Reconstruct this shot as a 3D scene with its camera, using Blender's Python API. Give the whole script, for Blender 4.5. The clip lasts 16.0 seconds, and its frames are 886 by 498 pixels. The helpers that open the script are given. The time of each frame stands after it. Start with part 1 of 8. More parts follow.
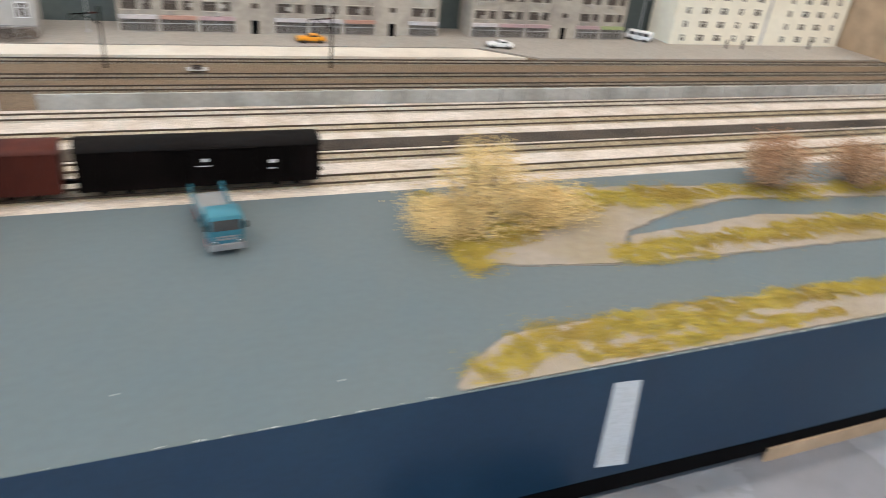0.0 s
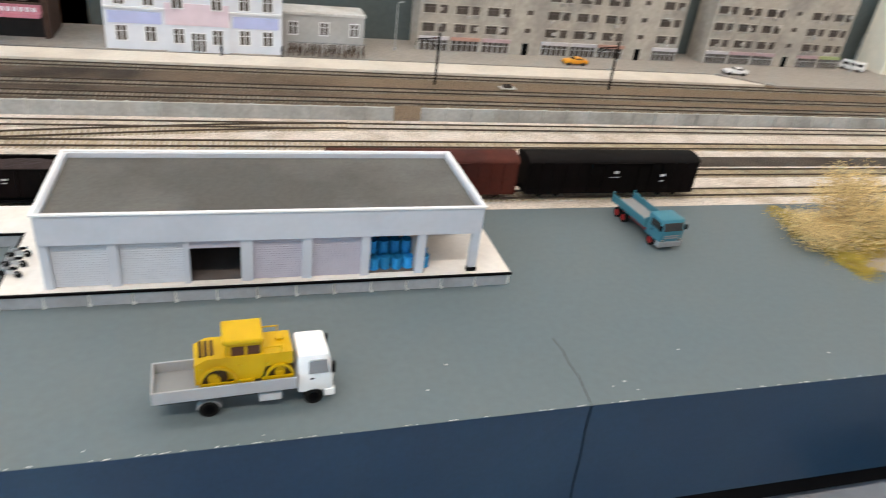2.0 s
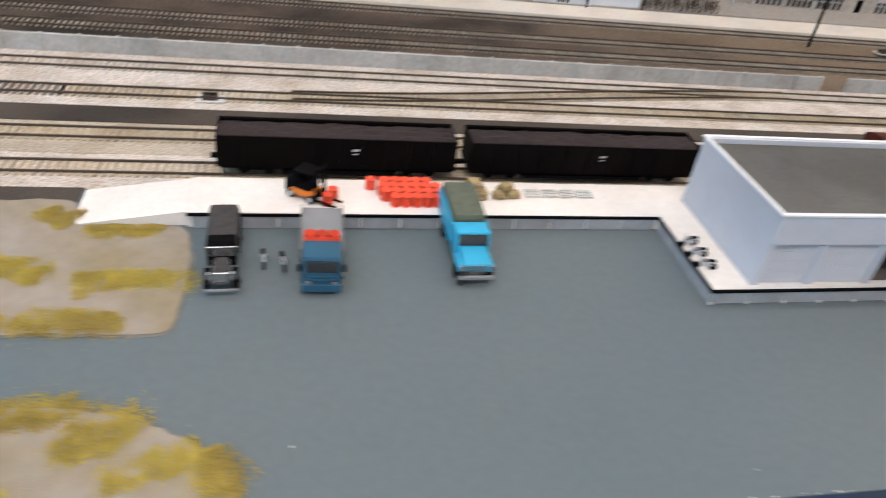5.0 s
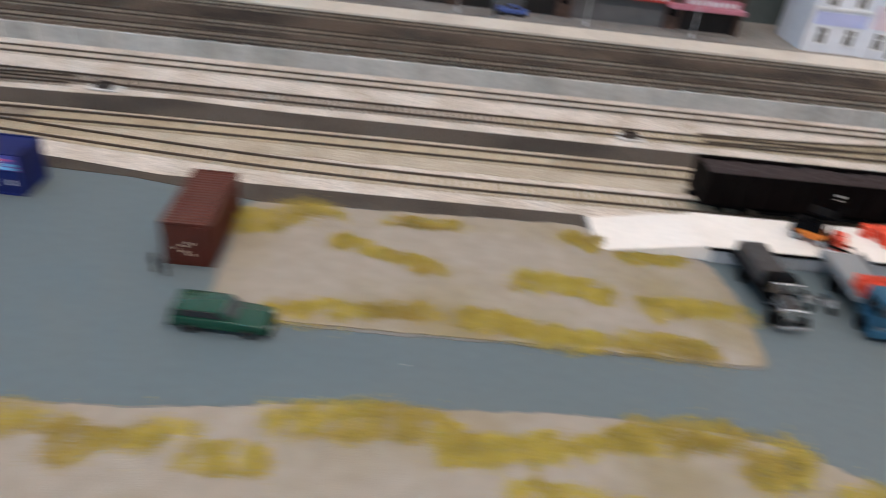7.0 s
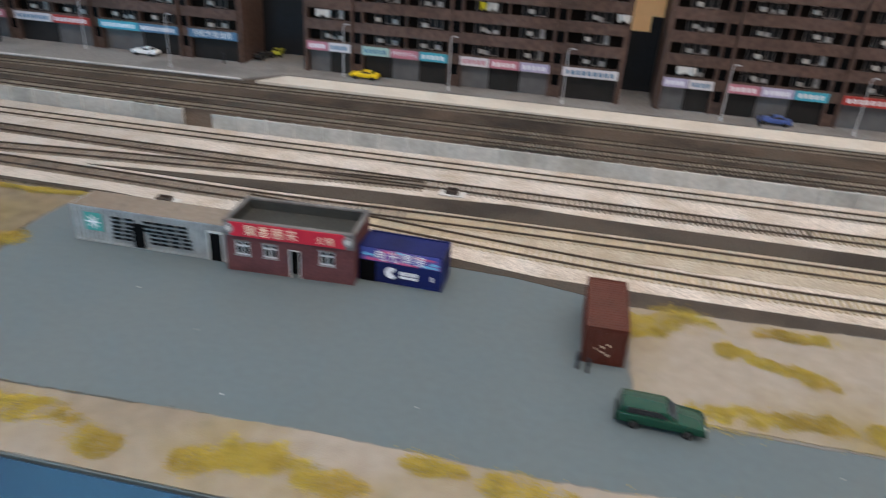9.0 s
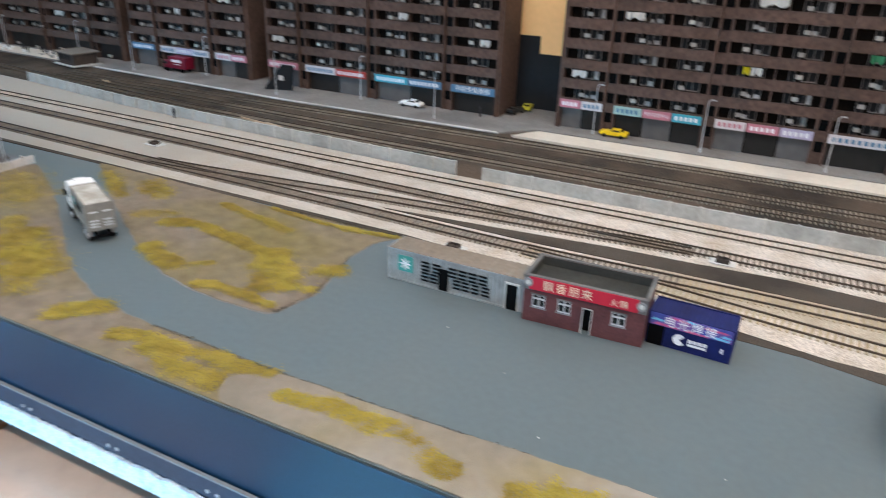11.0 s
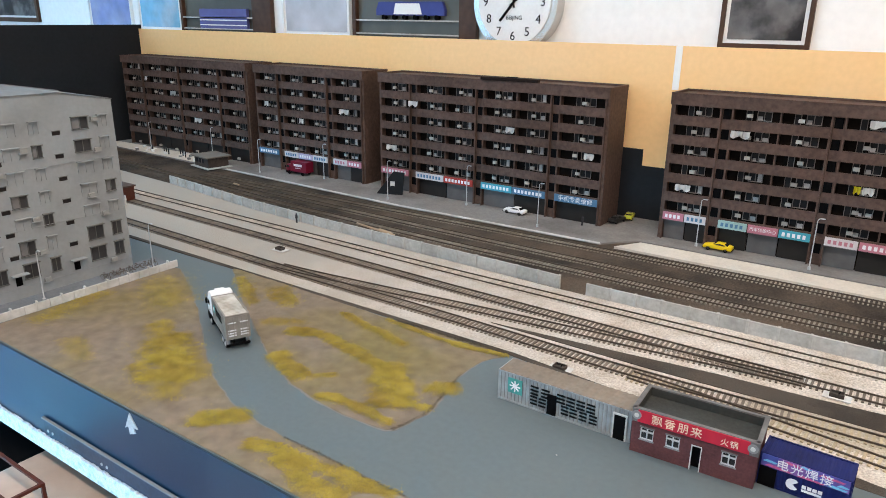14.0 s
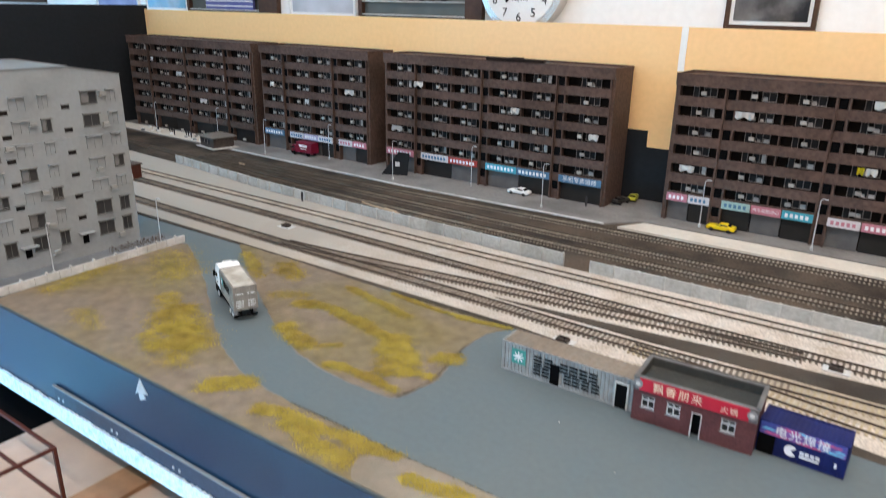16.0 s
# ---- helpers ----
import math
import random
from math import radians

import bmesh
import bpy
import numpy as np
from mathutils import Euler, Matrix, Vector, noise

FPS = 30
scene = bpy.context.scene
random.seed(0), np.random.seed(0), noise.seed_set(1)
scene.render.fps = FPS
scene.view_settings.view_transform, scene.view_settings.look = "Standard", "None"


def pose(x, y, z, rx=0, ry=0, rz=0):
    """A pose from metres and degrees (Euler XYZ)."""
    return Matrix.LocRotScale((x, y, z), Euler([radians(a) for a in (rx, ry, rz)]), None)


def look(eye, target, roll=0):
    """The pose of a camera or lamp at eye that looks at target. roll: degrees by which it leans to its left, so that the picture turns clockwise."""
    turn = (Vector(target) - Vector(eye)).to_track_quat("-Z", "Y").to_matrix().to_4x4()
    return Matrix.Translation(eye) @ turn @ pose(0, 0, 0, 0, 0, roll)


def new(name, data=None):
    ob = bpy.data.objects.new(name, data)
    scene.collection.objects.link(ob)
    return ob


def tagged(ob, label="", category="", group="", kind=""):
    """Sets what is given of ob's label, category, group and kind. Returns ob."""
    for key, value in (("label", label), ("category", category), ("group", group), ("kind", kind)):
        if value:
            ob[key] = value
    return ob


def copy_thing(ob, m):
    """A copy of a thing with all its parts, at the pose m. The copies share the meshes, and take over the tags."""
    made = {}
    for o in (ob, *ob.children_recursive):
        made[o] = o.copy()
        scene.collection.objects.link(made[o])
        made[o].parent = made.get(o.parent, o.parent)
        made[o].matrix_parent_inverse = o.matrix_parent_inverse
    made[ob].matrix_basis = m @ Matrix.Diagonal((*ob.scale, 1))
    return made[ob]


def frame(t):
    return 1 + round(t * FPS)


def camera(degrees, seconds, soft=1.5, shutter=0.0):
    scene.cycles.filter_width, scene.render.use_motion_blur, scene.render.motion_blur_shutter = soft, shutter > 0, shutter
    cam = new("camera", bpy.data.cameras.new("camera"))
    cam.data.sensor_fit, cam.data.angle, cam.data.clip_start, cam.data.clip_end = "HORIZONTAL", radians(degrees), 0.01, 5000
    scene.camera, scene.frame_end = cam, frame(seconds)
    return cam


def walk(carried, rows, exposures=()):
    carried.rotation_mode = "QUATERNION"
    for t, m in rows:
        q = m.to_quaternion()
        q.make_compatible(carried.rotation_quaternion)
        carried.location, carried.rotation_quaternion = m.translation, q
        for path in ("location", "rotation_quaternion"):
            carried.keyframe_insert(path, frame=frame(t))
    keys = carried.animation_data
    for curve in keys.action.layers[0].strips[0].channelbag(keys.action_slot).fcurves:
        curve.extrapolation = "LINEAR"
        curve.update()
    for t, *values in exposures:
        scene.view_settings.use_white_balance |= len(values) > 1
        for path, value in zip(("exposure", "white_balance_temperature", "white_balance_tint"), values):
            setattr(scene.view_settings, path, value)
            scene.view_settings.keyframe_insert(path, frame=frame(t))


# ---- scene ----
# A model railway (about 1:87) on a table in a room. Lengths below are in decimetres and are brought to metres by U.
cam = camera(64.4, 16.0, soft=0.8, shutter=1.0)
PATH = [
    (0, (0.1359, -0.3044, 0.2923), (0.2451, -0.0657, 0.1471), 6.71),
    (0.5, (0.0516, -0.3168, 0.3019), (0.1513, -0.0740, 0.1566), 7.34),
    (1, (-0.0846, -0.3288, 0.3130), (0.0262, -0.0901, 0.1691), 8.09),
    (1.5, (-0.2004, -0.3207, 0.3142), (-0.1041, -0.0764, 0.1690), 7.75),
    (2, (-0.2312, -0.3214, 0.3200), (-0.1472, -0.0736, 0.1733), 7.36),
    (2.2, (-0.2314, -0.3197, 0.3196), (-0.1569, -0.0717, 0.1681), 6.92),
    (2.5, (-0.2286, -0.3138, 0.3168), (-0.1662, -0.0610, 0.1677), 6.96),
    (3, (-0.2931, -0.3035, 0.3041), (-0.2384, -0.0520, 0.1501), 7.65),
    (3.5, (-0.4284, -0.2913, 0.3121), (-0.3628, -0.0426, 0.1576), 7.64),
    (5.8, (-0.7707, -0.1518, 0.2748), (-0.7169, 0.0812, 0.0937), 9.01),
    (6, (-0.7931, -0.1509, 0.2602), (-0.7447, 0.0894, 0.0873), 9.23),
    (6.5, (-0.8772, -0.1568, 0.2545), (-0.8358, 0.0852, 0.0820), 9.33),
    (7, (-0.9778, -0.1682, 0.2575), (-0.9606, 0.0840, 0.0959), 7.28),
    (7.5, (-1.0501, -0.1845, 0.2567), (-1.0548, 0.0708, 0.0994), 6.59),
    (8, (-1.0822, -0.2000, 0.2648), (-1.0959, 0.0604, 0.1164), 5.89),
    (8.5, (-1.1131, -0.2162, 0.2800), (-1.1388, 0.0465, 0.1375), 5.01),
    (9, (-1.1521, -0.2265, 0.2881), (-1.1976, 0.0365, 0.1511), 3.77),
    (9.5, (-1.1796, -0.2324, 0.2946), (-1.2392, 0.0302, 0.1623), 3.73),
    (10, (-1.2094, -0.2479, 0.3003), (-1.2915, 0.0084, 0.1677), 3.21),
    (12.5, (-1.2383, -0.3212, 0.3514), (-1.3911, -0.0871, 0.2426), 0.83),
    (13, (-1.2397, -0.3198, 0.3586), (-1.3973, -0.0871, 0.2539), 0.85),
    (13.5, (-1.2396, -0.3210, 0.3652), (-1.3989, -0.0873, 0.2651), 0.81),
    (14, (-1.2388, -0.3197, 0.3768), (-1.3994, -0.0846, 0.2822), 0.62),
    (14.5, (-1.2355, -0.3194, 0.3777), (-1.3960, -0.0841, 0.2835), 0.75),
    (15, (-1.2361, -0.3210, 0.3745), (-1.3973, -0.0860, 0.2805), 0.74),
    (15.5, (-1.2378, -0.3237, 0.3753), (-1.4009, -0.0901, 0.2813), 0.66),
    (16, (-1.2330, -0.3329, 0.3634), (-1.3936, -0.0998, 0.2641), 1.01),
]
walk(cam, [(t, look(eye, target, roll)) for t, eye, target, roll in PATH],
     exposures=[(0, -0.12, 7100, 14), (1.5, -0.18, 7200, 14), (3.5, -0.36, 7550, 16), (6.0, -0.51, 6850, 19), (8.0, -0.79, 7250, 18), (10.0, -0.38, 7200, 17), (12.5, -0.29, 7150, 16), (14.5, -0.27, 7550, 17), (16, -0.26, 7400, 17)])

# ---- light ----
U = 0.1
world = bpy.data.worlds.new("world")
scene.world = world
world.use_nodes = True
sky = world.node_tree.nodes.new("ShaderNodeTexSky")
sky.sky_type, sky.sun_disc = "NISHITA", False
sky.sun_elevation, sky.sun_rotation = radians(40), radians(200)
world.node_tree.links.new(sky.outputs[0], world.node_tree.nodes["Background"].inputs[0])
world.node_tree.nodes["Background"].inputs[1].default_value = 0.12


def area_light(name, eye, target, sx, sy, watts, colour, spread=180):
    data = bpy.data.lights.new(name, "AREA")
    data.shape, data.size, data.size_y, data.energy, data.color = "RECTANGLE", sx, sy, watts, colour
    data.spread = radians(spread)
    ob = new(name, data)
    ob.matrix_world = look(eye, target)
    return ob


# two rows of unseen ceiling lights, blue daylight in the west window, daylight lamps added behind the viewer
for lx, watts in ((-2.7, 2.5), (-1.6, 8), (-0.65, 8), (0.4, 6.5), (1.5, 11), (2.5, 14)):
    area_light("ceiling_tube_light", (lx, 0.42, 1.93), (lx, 0.421, 0), 1.1, 0.16, watts, (1.0, 0.95, 0.90))
# front row is added to brighten upright faces; no tubes are known there
for lx, watts in ((-2.7, 4.5), (-1.6, 16), (-0.75, 33), (0.5, 6), (1.7, 12)):
    area_light("ceiling_tube_light", (lx, -0.9, 1.93), (lx, -0.899, 0), 1.1, 0.16, watts, (1.0, 0.95, 0.90))
area_light("window_daylight", (-4.46, -1.2, 0.45), (-2.0, -0.3, 0.1), 2.0, 2.6, 70, (0.26, 0.60, 1.0))
area_light("window_daylight", (-2.6, -2.95, 1.0), (-2.5, 0, 0.6), 2.6, 1.3, 18, (0.36, 0.66, 1.0))
# low narrow lamp added to turn the front board blue; no source known there
area_light("window_daylight", (-2.8, -2.95, -0.42), (-2.5, 0, -1.05), 2.2, 0.8, 210, (0.09, 0.56, 1.0), 32)
# weak fill lamp added behind the viewer; its window is assumed
area_light("window_daylight", (0.7, -2.95, 1.05), (0.7, 0, 0.5), 1.8, 1.3, 7, (0.90, 0.95, 1.0))

# ---- materials ----


def mat(name, colour, rough=0.6, vary=0.12, scale=60.0, bump=0.0, bump_scale=600.0, metal=0.0, second=None, second_scale=8.0,
        second_at=(0.45, 0.65), spec=0.22, per_object=0.0, per_island=0.0, coat=0.0):
    """A procedural surface: fine grain and larger stains over a base colour, in world size."""
    m = bpy.data.materials.new(name)
    m.use_nodes = True
    t = m.node_tree
    b = t.nodes["Principled BSDF"]
    b.inputs["Roughness"].default_value, b.inputs["Metallic"].default_value = rough, metal
    b.inputs["Specular IOR Level"].default_value = spec
    b.inputs["Coat Weight"].default_value = coat
    geo = t.nodes.new("ShaderNodeNewGeometry")
    grain = t.nodes.new("ShaderNodeTexNoise")
    grain.inputs["Scale"].default_value, grain.inputs["Detail"].default_value = scale, 6.0
    t.links.new(geo.outputs["Position"], grain.inputs["Vector"])
    stain = t.nodes.new("ShaderNodeTexNoise")
    stain.inputs["Scale"].default_value, stain.inputs["Detail"].default_value = second_scale, 5.0
    t.links.new(geo.outputs["Position"], stain.inputs["Vector"])
    ramp = t.nodes.new("ShaderNodeMapRange")
    ramp.inputs["From Min"].default_value, ramp.inputs["From Max"].default_value = second_at
    t.links.new(stain.outputs["Fac"], ramp.inputs["Value"])
    mix = t.nodes.new("ShaderNodeMix")
    mix.data_type = "RGBA"
    mix.inputs["A"].default_value = (*colour, 1)
    mix.inputs["B"].default_value = (*(second or [c * (1 - vary) for c in colour]), 1)
    t.links.new(ramp.outputs["Result"], mix.inputs["Factor"])
    value = t.nodes.new("ShaderNodeMapRange")
    value.inputs["From Min"].default_value, value.inputs["From Max"].default_value = 0.3, 0.7
    value.inputs["To Min"].default_value, value.inputs["To Max"].default_value = 1 - vary, 1 + vary
    t.links.new(grain.outputs["Fac"], value.inputs["Value"])
    last = value.outputs["Result"]
    for amount, node, out in ((per_object, "ShaderNodeObjectInfo", "Random"), (per_island, "ShaderNodeNewGeometry", "Random Per Island")):
        if amount:
            info = t.nodes.new(node)
            span = t.nodes.new("ShaderNodeMapRange")
            span.inputs["To Min"].default_value, span.inputs["To Max"].default_value = 1 - amount, 1 + amount
            t.links.new(info.outputs[out], span.inputs["Value"])
            times = t.nodes.new("ShaderNodeMath")
            times.operation = "MULTIPLY"
            t.links.new(last, times.inputs[0])
            t.links.new(span.outputs["Result"], times.inputs[1])
            last = times.outputs[0]
    hsv = t.nodes.new("ShaderNodeHueSaturation")
    t.links.new(mix.outputs["Result"], hsv.inputs["Color"])
    t.links.new(last, hsv.inputs["Value"])
    t.links.new(hsv.outputs["Color"], b.inputs["Base Color"])
    if bump:
        fine = t.nodes.new("ShaderNodeTexNoise")
        fine.inputs["Scale"].default_value, fine.inputs["Detail"].default_value = bump_scale, 4.0
        t.links.new(geo.outputs["Position"], fine.inputs["Vector"])
        n = t.nodes.new("ShaderNodeBump")
        n.inputs["Strength"].default_value, n.inputs["Distance"].default_value = bump, 0.002
        t.links.new(fine.outputs["Fac"], n.inputs["Height"])
        t.links.new(n.outputs["Normal"], b.inputs["Normal"])
    rr = t.nodes.new("ShaderNodeMapRange")
    rr.inputs["To Min"].default_value, rr.inputs["To Max"].default_value = max(0.02, rough - 0.1), min(1, rough + 0.1)
    t.links.new(stain.outputs["Fac"], rr.inputs["Value"])
    t.links.new(rr.outputs["Result"], b.inputs["Roughness"])
    return m


def glass_mat(name, colour, rough=0.05):
    m = mat(name, colour, rough, 0.05, spec=0.8)
    return m


M = dict(
    asphalt=mat("yard_asphalt_paint", (0.087, 0.119, 0.129), 0.62, 0.045, 160, 0.06, 2500, second=(0.104, 0.129, 0.133), second_scale=3.2, second_at=(0.35, 0.65), spec=0.4),
    road=mat("blue_black_board_paint", (0.005, 0.026, 0.056), 0.34, 0.1, 300, 0.04, 2500, second=(0.008, 0.033, 0.066), second_scale=7, spec=0.4),
    lane=mat("lane_road_grey", (0.15, 0.165, 0.18), 0.6, 0.08, 300, 0.15, 2000, second=(0.12, 0.13, 0.14), second_scale=14),
    white_line=mat("white_mark_paint", (0.45, 0.47, 0.49), 0.7, 0.15, 700, second=(0.4, 0.4, 0.4), second_scale=60, second_at=(0.5, 0.75)),
    ballast=mat("pale_ballast", (0.58, 0.515, 0.455), 0.95, 0.34, 420, 1.0, 500, second=(0.42, 0.35, 0.28), second_scale=24, second_at=(0.42, 0.72)),
    bed=mat("dark_track_bed", (0.098, 0.073, 0.055), 0.95, 0.3, 300, 0.8, 700, second=(0.030, 0.024, 0.020), second_scale=7, second_at=(0.40, 0.62)),
    path=mat("dark_cinder_path", (0.075, 0.061, 0.050), 0.95, 0.25, 900, 0.6, 1200, second=(0.045, 0.037, 0.031), second_scale=10),
    dirt=mat("dry_earth", (0.305, 0.26, 0.215), 0.95, 0.08, 90, 0.5, 1400, second=(0.25, 0.20, 0.115), second_scale=11, second_at=(0.45, 0.7)),
    meadow=mat("olive_brown_earth", (0.200, 0.157, 0.119), 0.95, 0.18, 60, 0.5, 1400, second=(0.190, 0.148, 0.068), second_scale=6, second_at=(0.42, 0.66)),
    dust=mat("pale_dusty_verge", (0.19, 0.18, 0.165), 0.95, 0.12, 120, 0.4, 1400, second=(0.14, 0.145, 0.14), second_scale=20),
    pavement=mat("pale_pavement", (0.64, 0.58, 0.50), 0.85, 0.08, 300, 0.2, 1500, second=(0.56, 0.50, 0.43), second_scale=12),
    street=mat("grey_street", (0.22, 0.208, 0.198), 0.8, 0.12, 200, 0.2, 1500, second=(0.155, 0.145, 0.138), second_scale=11),
    concrete=mat("pale_concrete", (0.55, 0.545, 0.53), 0.85, 0.1, 200, 0.2, 1500, second=(0.4, 0.39, 0.36), second_scale=18),
    grass=mat("straw_yellow_turf", (0.365, 0.278, 0.062), 0.95, 0.2, 60, second=(0.29, 0.205, 0.055), second_scale=13, per_island=0.12, spec=0.05),
    bush=mat("dry_yellow_foliage", (0.72, 0.54, 0.26), 0.9, 0.15, 300, second=(0.60, 0.43, 0.19), second_scale=25, per_island=0.16),
    rust_bush=mat("rusty_foliage", (0.42, 0.24, 0.14), 0.9, 0.3, 300, second=(0.4, 0.28, 0.18), second_scale=25, per_island=0.35),
    twig=mat("brown_twig", (0.2, 0.13, 0.08), 0.9),
    rail=mat("rusty_rail", (0.085, 0.065, 0.052), 0.5, 0.2, 300, metal=0.3, spec=0.3),
    tie=mat("weathered_tie", (0.180, 0.148, 0.120), 0.9, 0.2, 400, per_object=0.2, per_island=0.25),
    tie_brown=mat("brown_tie", (0.30, 0.26, 0.21), 0.9, 0.2, 400, per_object=0.15, per_island=0.2),
    tie_tan=mat("tan_tie", (0.385, 0.315, 0.215), 0.9, 0.2, 400, per_object=0.15, per_island=0.2),
    tie_pale=mat("pale_tie", (0.50, 0.445, 0.375), 0.9, 0.2, 400, per_object=0.15, per_island=0.2),
    black=mat("matt_black", (0.0025, 0.0025, 0.003), 0.7, 0.2, 300, spec=0.05),
    rubber=mat("black_rubber", (0.007, 0.007, 0.007), 0.8, spec=0.12),
    chrome=mat("bright_metal", (0.6, 0.6, 0.6), 0.22, 0.05, metal=1.0),
    dark_glass=glass_mat("dark_glass", (0.012, 0.014, 0.017)),
    white=mat("white_plastic", (0.78, 0.78, 0.77), 0.38, 0.03, 200, second=(0.72, 0.72, 0.72)),
    platform=mat("cream_platform", (0.70, 0.655, 0.605), 0.8, 0.05, 200, second=(0.62, 0.575, 0.52), second_scale=10),
    shed=mat("pale_grey_shed_wall", (0.475, 0.50, 0.545), 0.6, 0.02, 200, second=(0.42, 0.44, 0.48), second_scale=10),
    shed_roof=mat("grey_roof_felt", (0.075, 0.073, 0.067), 0.75, 0.1, 300, 0.2, 1200, second=(0.115, 0.112, 0.105), second_scale=9),
    dark_felt=mat("dark_roof_felt", (0.035, 0.036, 0.033), 0.8, 0.15, 300, 0.2, 1200, second=(0.05, 0.05, 0.045), second_scale=20),
    wall_panel=mat("grey_concrete_panel", (0.42, 0.415, 0.39), 0.85, 0.12, 200, 0.2, 1500, second=(0.33, 0.325, 0.30), second_scale=22, per_object=0.08),
    shutter=mat("lilac_grey_shutter", (0.39, 0.37, 0.425), 0.55, 0.05),
    brown=mat("dark_brown_plastic", (0.096, 0.060, 0.049), 0.6, 0.25, 150, second=(0.07, 0.044, 0.035), second_scale=9, spec=0.14),
    # near-black brown carries the shade behind the balconies in its colour
    brown_in_shade=mat("brown_with_recess_shade", (0.010, 0.0065, 0.005), 0.8, 0.15, 200, spec=0.06),
    orange=mat("orange_backdrop", (0.93, 0.57, 0.27), 0.75, 0.03, 100, second=(0.93, 0.60, 0.32), second_scale=2),
    navy=mat("dark_slate_board", (0.012, 0.014, 0.017), 0.8, 0.1, 100),
    slate=mat("slate_green_board", (0.085, 0.105, 0.105), 0.7, 0.08, 100),
    wall=mat("white_room_wall", (0.86, 0.855, 0.84), 0.85, 0.03, 60, second=(0.82, 0.81, 0.79), second_scale=2),
    wood=mat("pale_wood", (0.42, 0.30, 0.2), 0.6, 0.15, 30, second=(0.35, 0.24, 0.16), second_scale=4),
    dark_wood=mat("dark_brown_wood", (0.07, 0.035, 0.022), 0.45, 0.2, 60),
    floor=mat("pale_polished_floor_tile", (0.46, 0.47, 0.48), 0.18, 0.05, 30, second=(0.40, 0.41, 0.42), second_scale=3),
)



def blend_along(m, x0, x1, colour, strength=0.85):
    """Another colour towards one end of the layout, with a ragged transition between x0 and x1 (metres)."""
    t = m.node_tree
    hsv = next(n for n in t.nodes if n.type == "HUE_SAT")
    before = hsv.inputs["Color"].links[0].from_socket
    geo = next(n for n in t.nodes if n.type == "NEW_GEOMETRY")
    split = t.nodes.new("ShaderNodeSeparateXYZ")
    t.links.new(geo.outputs["Position"], split.inputs["Vector"])
    rag = t.nodes.new("ShaderNodeTexNoise")
    rag.inputs["Scale"].default_value, rag.inputs["Detail"].default_value = 5.0, 4.0
    t.links.new(geo.outputs["Position"], rag.inputs["Vector"])
    add = t.nodes.new("ShaderNodeMath")
    add.operation = "MULTIPLY_ADD"
    add.inputs[1].default_value = 0.9
    t.links.new(rag.outputs["Fac"], add.inputs[0])
    t.links.new(split.outputs["X"], add.inputs[2])
    ramp = t.nodes.new("ShaderNodeMapRange")
    ramp.inputs["From Min"].default_value, ramp.inputs["From Max"].default_value = x0 + 0.45, x1 + 0.45
    ramp.inputs["To Max"].default_value = strength
    t.links.new(add.outputs[0], ramp.inputs["Value"])
    mix = t.nodes.new("ShaderNodeMix")
    mix.data_type = "RGBA"
    t.links.new(ramp.outputs["Result"], mix.inputs["Factor"])
    t.links.new(before, mix.inputs["A"])
    mix.inputs["B"].default_value = (*colour, 1)
    t.links.new(mix.outputs["Result"], hsv.inputs["Color"])


blend_along(M["bed"], -0.36, 0.06, (0.20, 0.145, 0.098))
blend_along(M["dirt"], -1.32, -1.5, (0.205, 0.17, 0.13), 0.9)
blend_along(M["street"], -0.7, -0.3, (0.34, 0.31, 0.275))
blend_along(M["tie_brown"], -1.85, -2.15, (0.10, 0.08, 0.062), 0.95)
blend_along(M["tie"], -0.65, -0.15, (0.26, 0.195, 0.137), 0.6)

# ---- building helpers (decimetres) ----


def box(bm, x0, x1, y0, y1, z0, z1, bevel=0.0, slant=None):
    """A box; slant(v) may move its corners before the edges are rounded."""
    vs = [bm.verts.new((x, y, z)) for x in (x0, x1) for y in (y0, y1) for z in (z0, z1)]
    fs = [bm.faces.new([vs[i] for i in q]) for q in ((0, 1, 3, 2), (4, 6, 7, 5), (0, 4, 5, 1), (2, 3, 7, 6), (0, 2, 6, 4), (1, 5, 7, 3))]
    if slant:
        for v in vs:
            v.co = slant(v.co)
    if bevel:
        edges = list({e for f in fs for e in f.edges})
        bmesh.ops.bevel(bm, geom=edges, offset=bevel, segments=2, affect="EDGES", profile=0.5)
    return bm


def prism(bm, outline, y0, y1, bevel=0.0):
    """An outline in x and z drawn out from y0 to y1."""
    a = [bm.verts.new((x, y0, z)) for x, z in outline]
    b = [bm.verts.new((x, y1, z)) for x, z in outline]
    n = len(a)
    fs = [bm.faces.new(a), bm.faces.new(b[::-1])]
    for i in range(n):
        fs.append(bm.faces.new((a[i], b[i], b[(i + 1) % n], a[(i + 1) % n])))
    bmesh.ops.recalc_face_normals(bm, faces=fs)
    if bevel:
        bmesh.ops.bevel(bm, geom=list({e for f in fs for e in f.edges}), offset=bevel, segments=2, affect="EDGES", profile=0.5)
    return bm


def slab(bm, outline, z0, z1):
    """A flat sheet of any plan outline, with thickness."""
    a = [bm.verts.new((x, y, z0)) for x, y in outline]
    b = [bm.verts.new((x, y, z1)) for x, y in outline]
    n = len(a)
    fs = [bm.faces.new(a), bm.faces.new(b)]
    for i in range(n):
        fs.append(bm.faces.new((a[i], a[(i + 1) % n], b[(i + 1) % n], b[i])))
    bmesh.ops.recalc_face_normals(bm, faces=fs)
    return bm


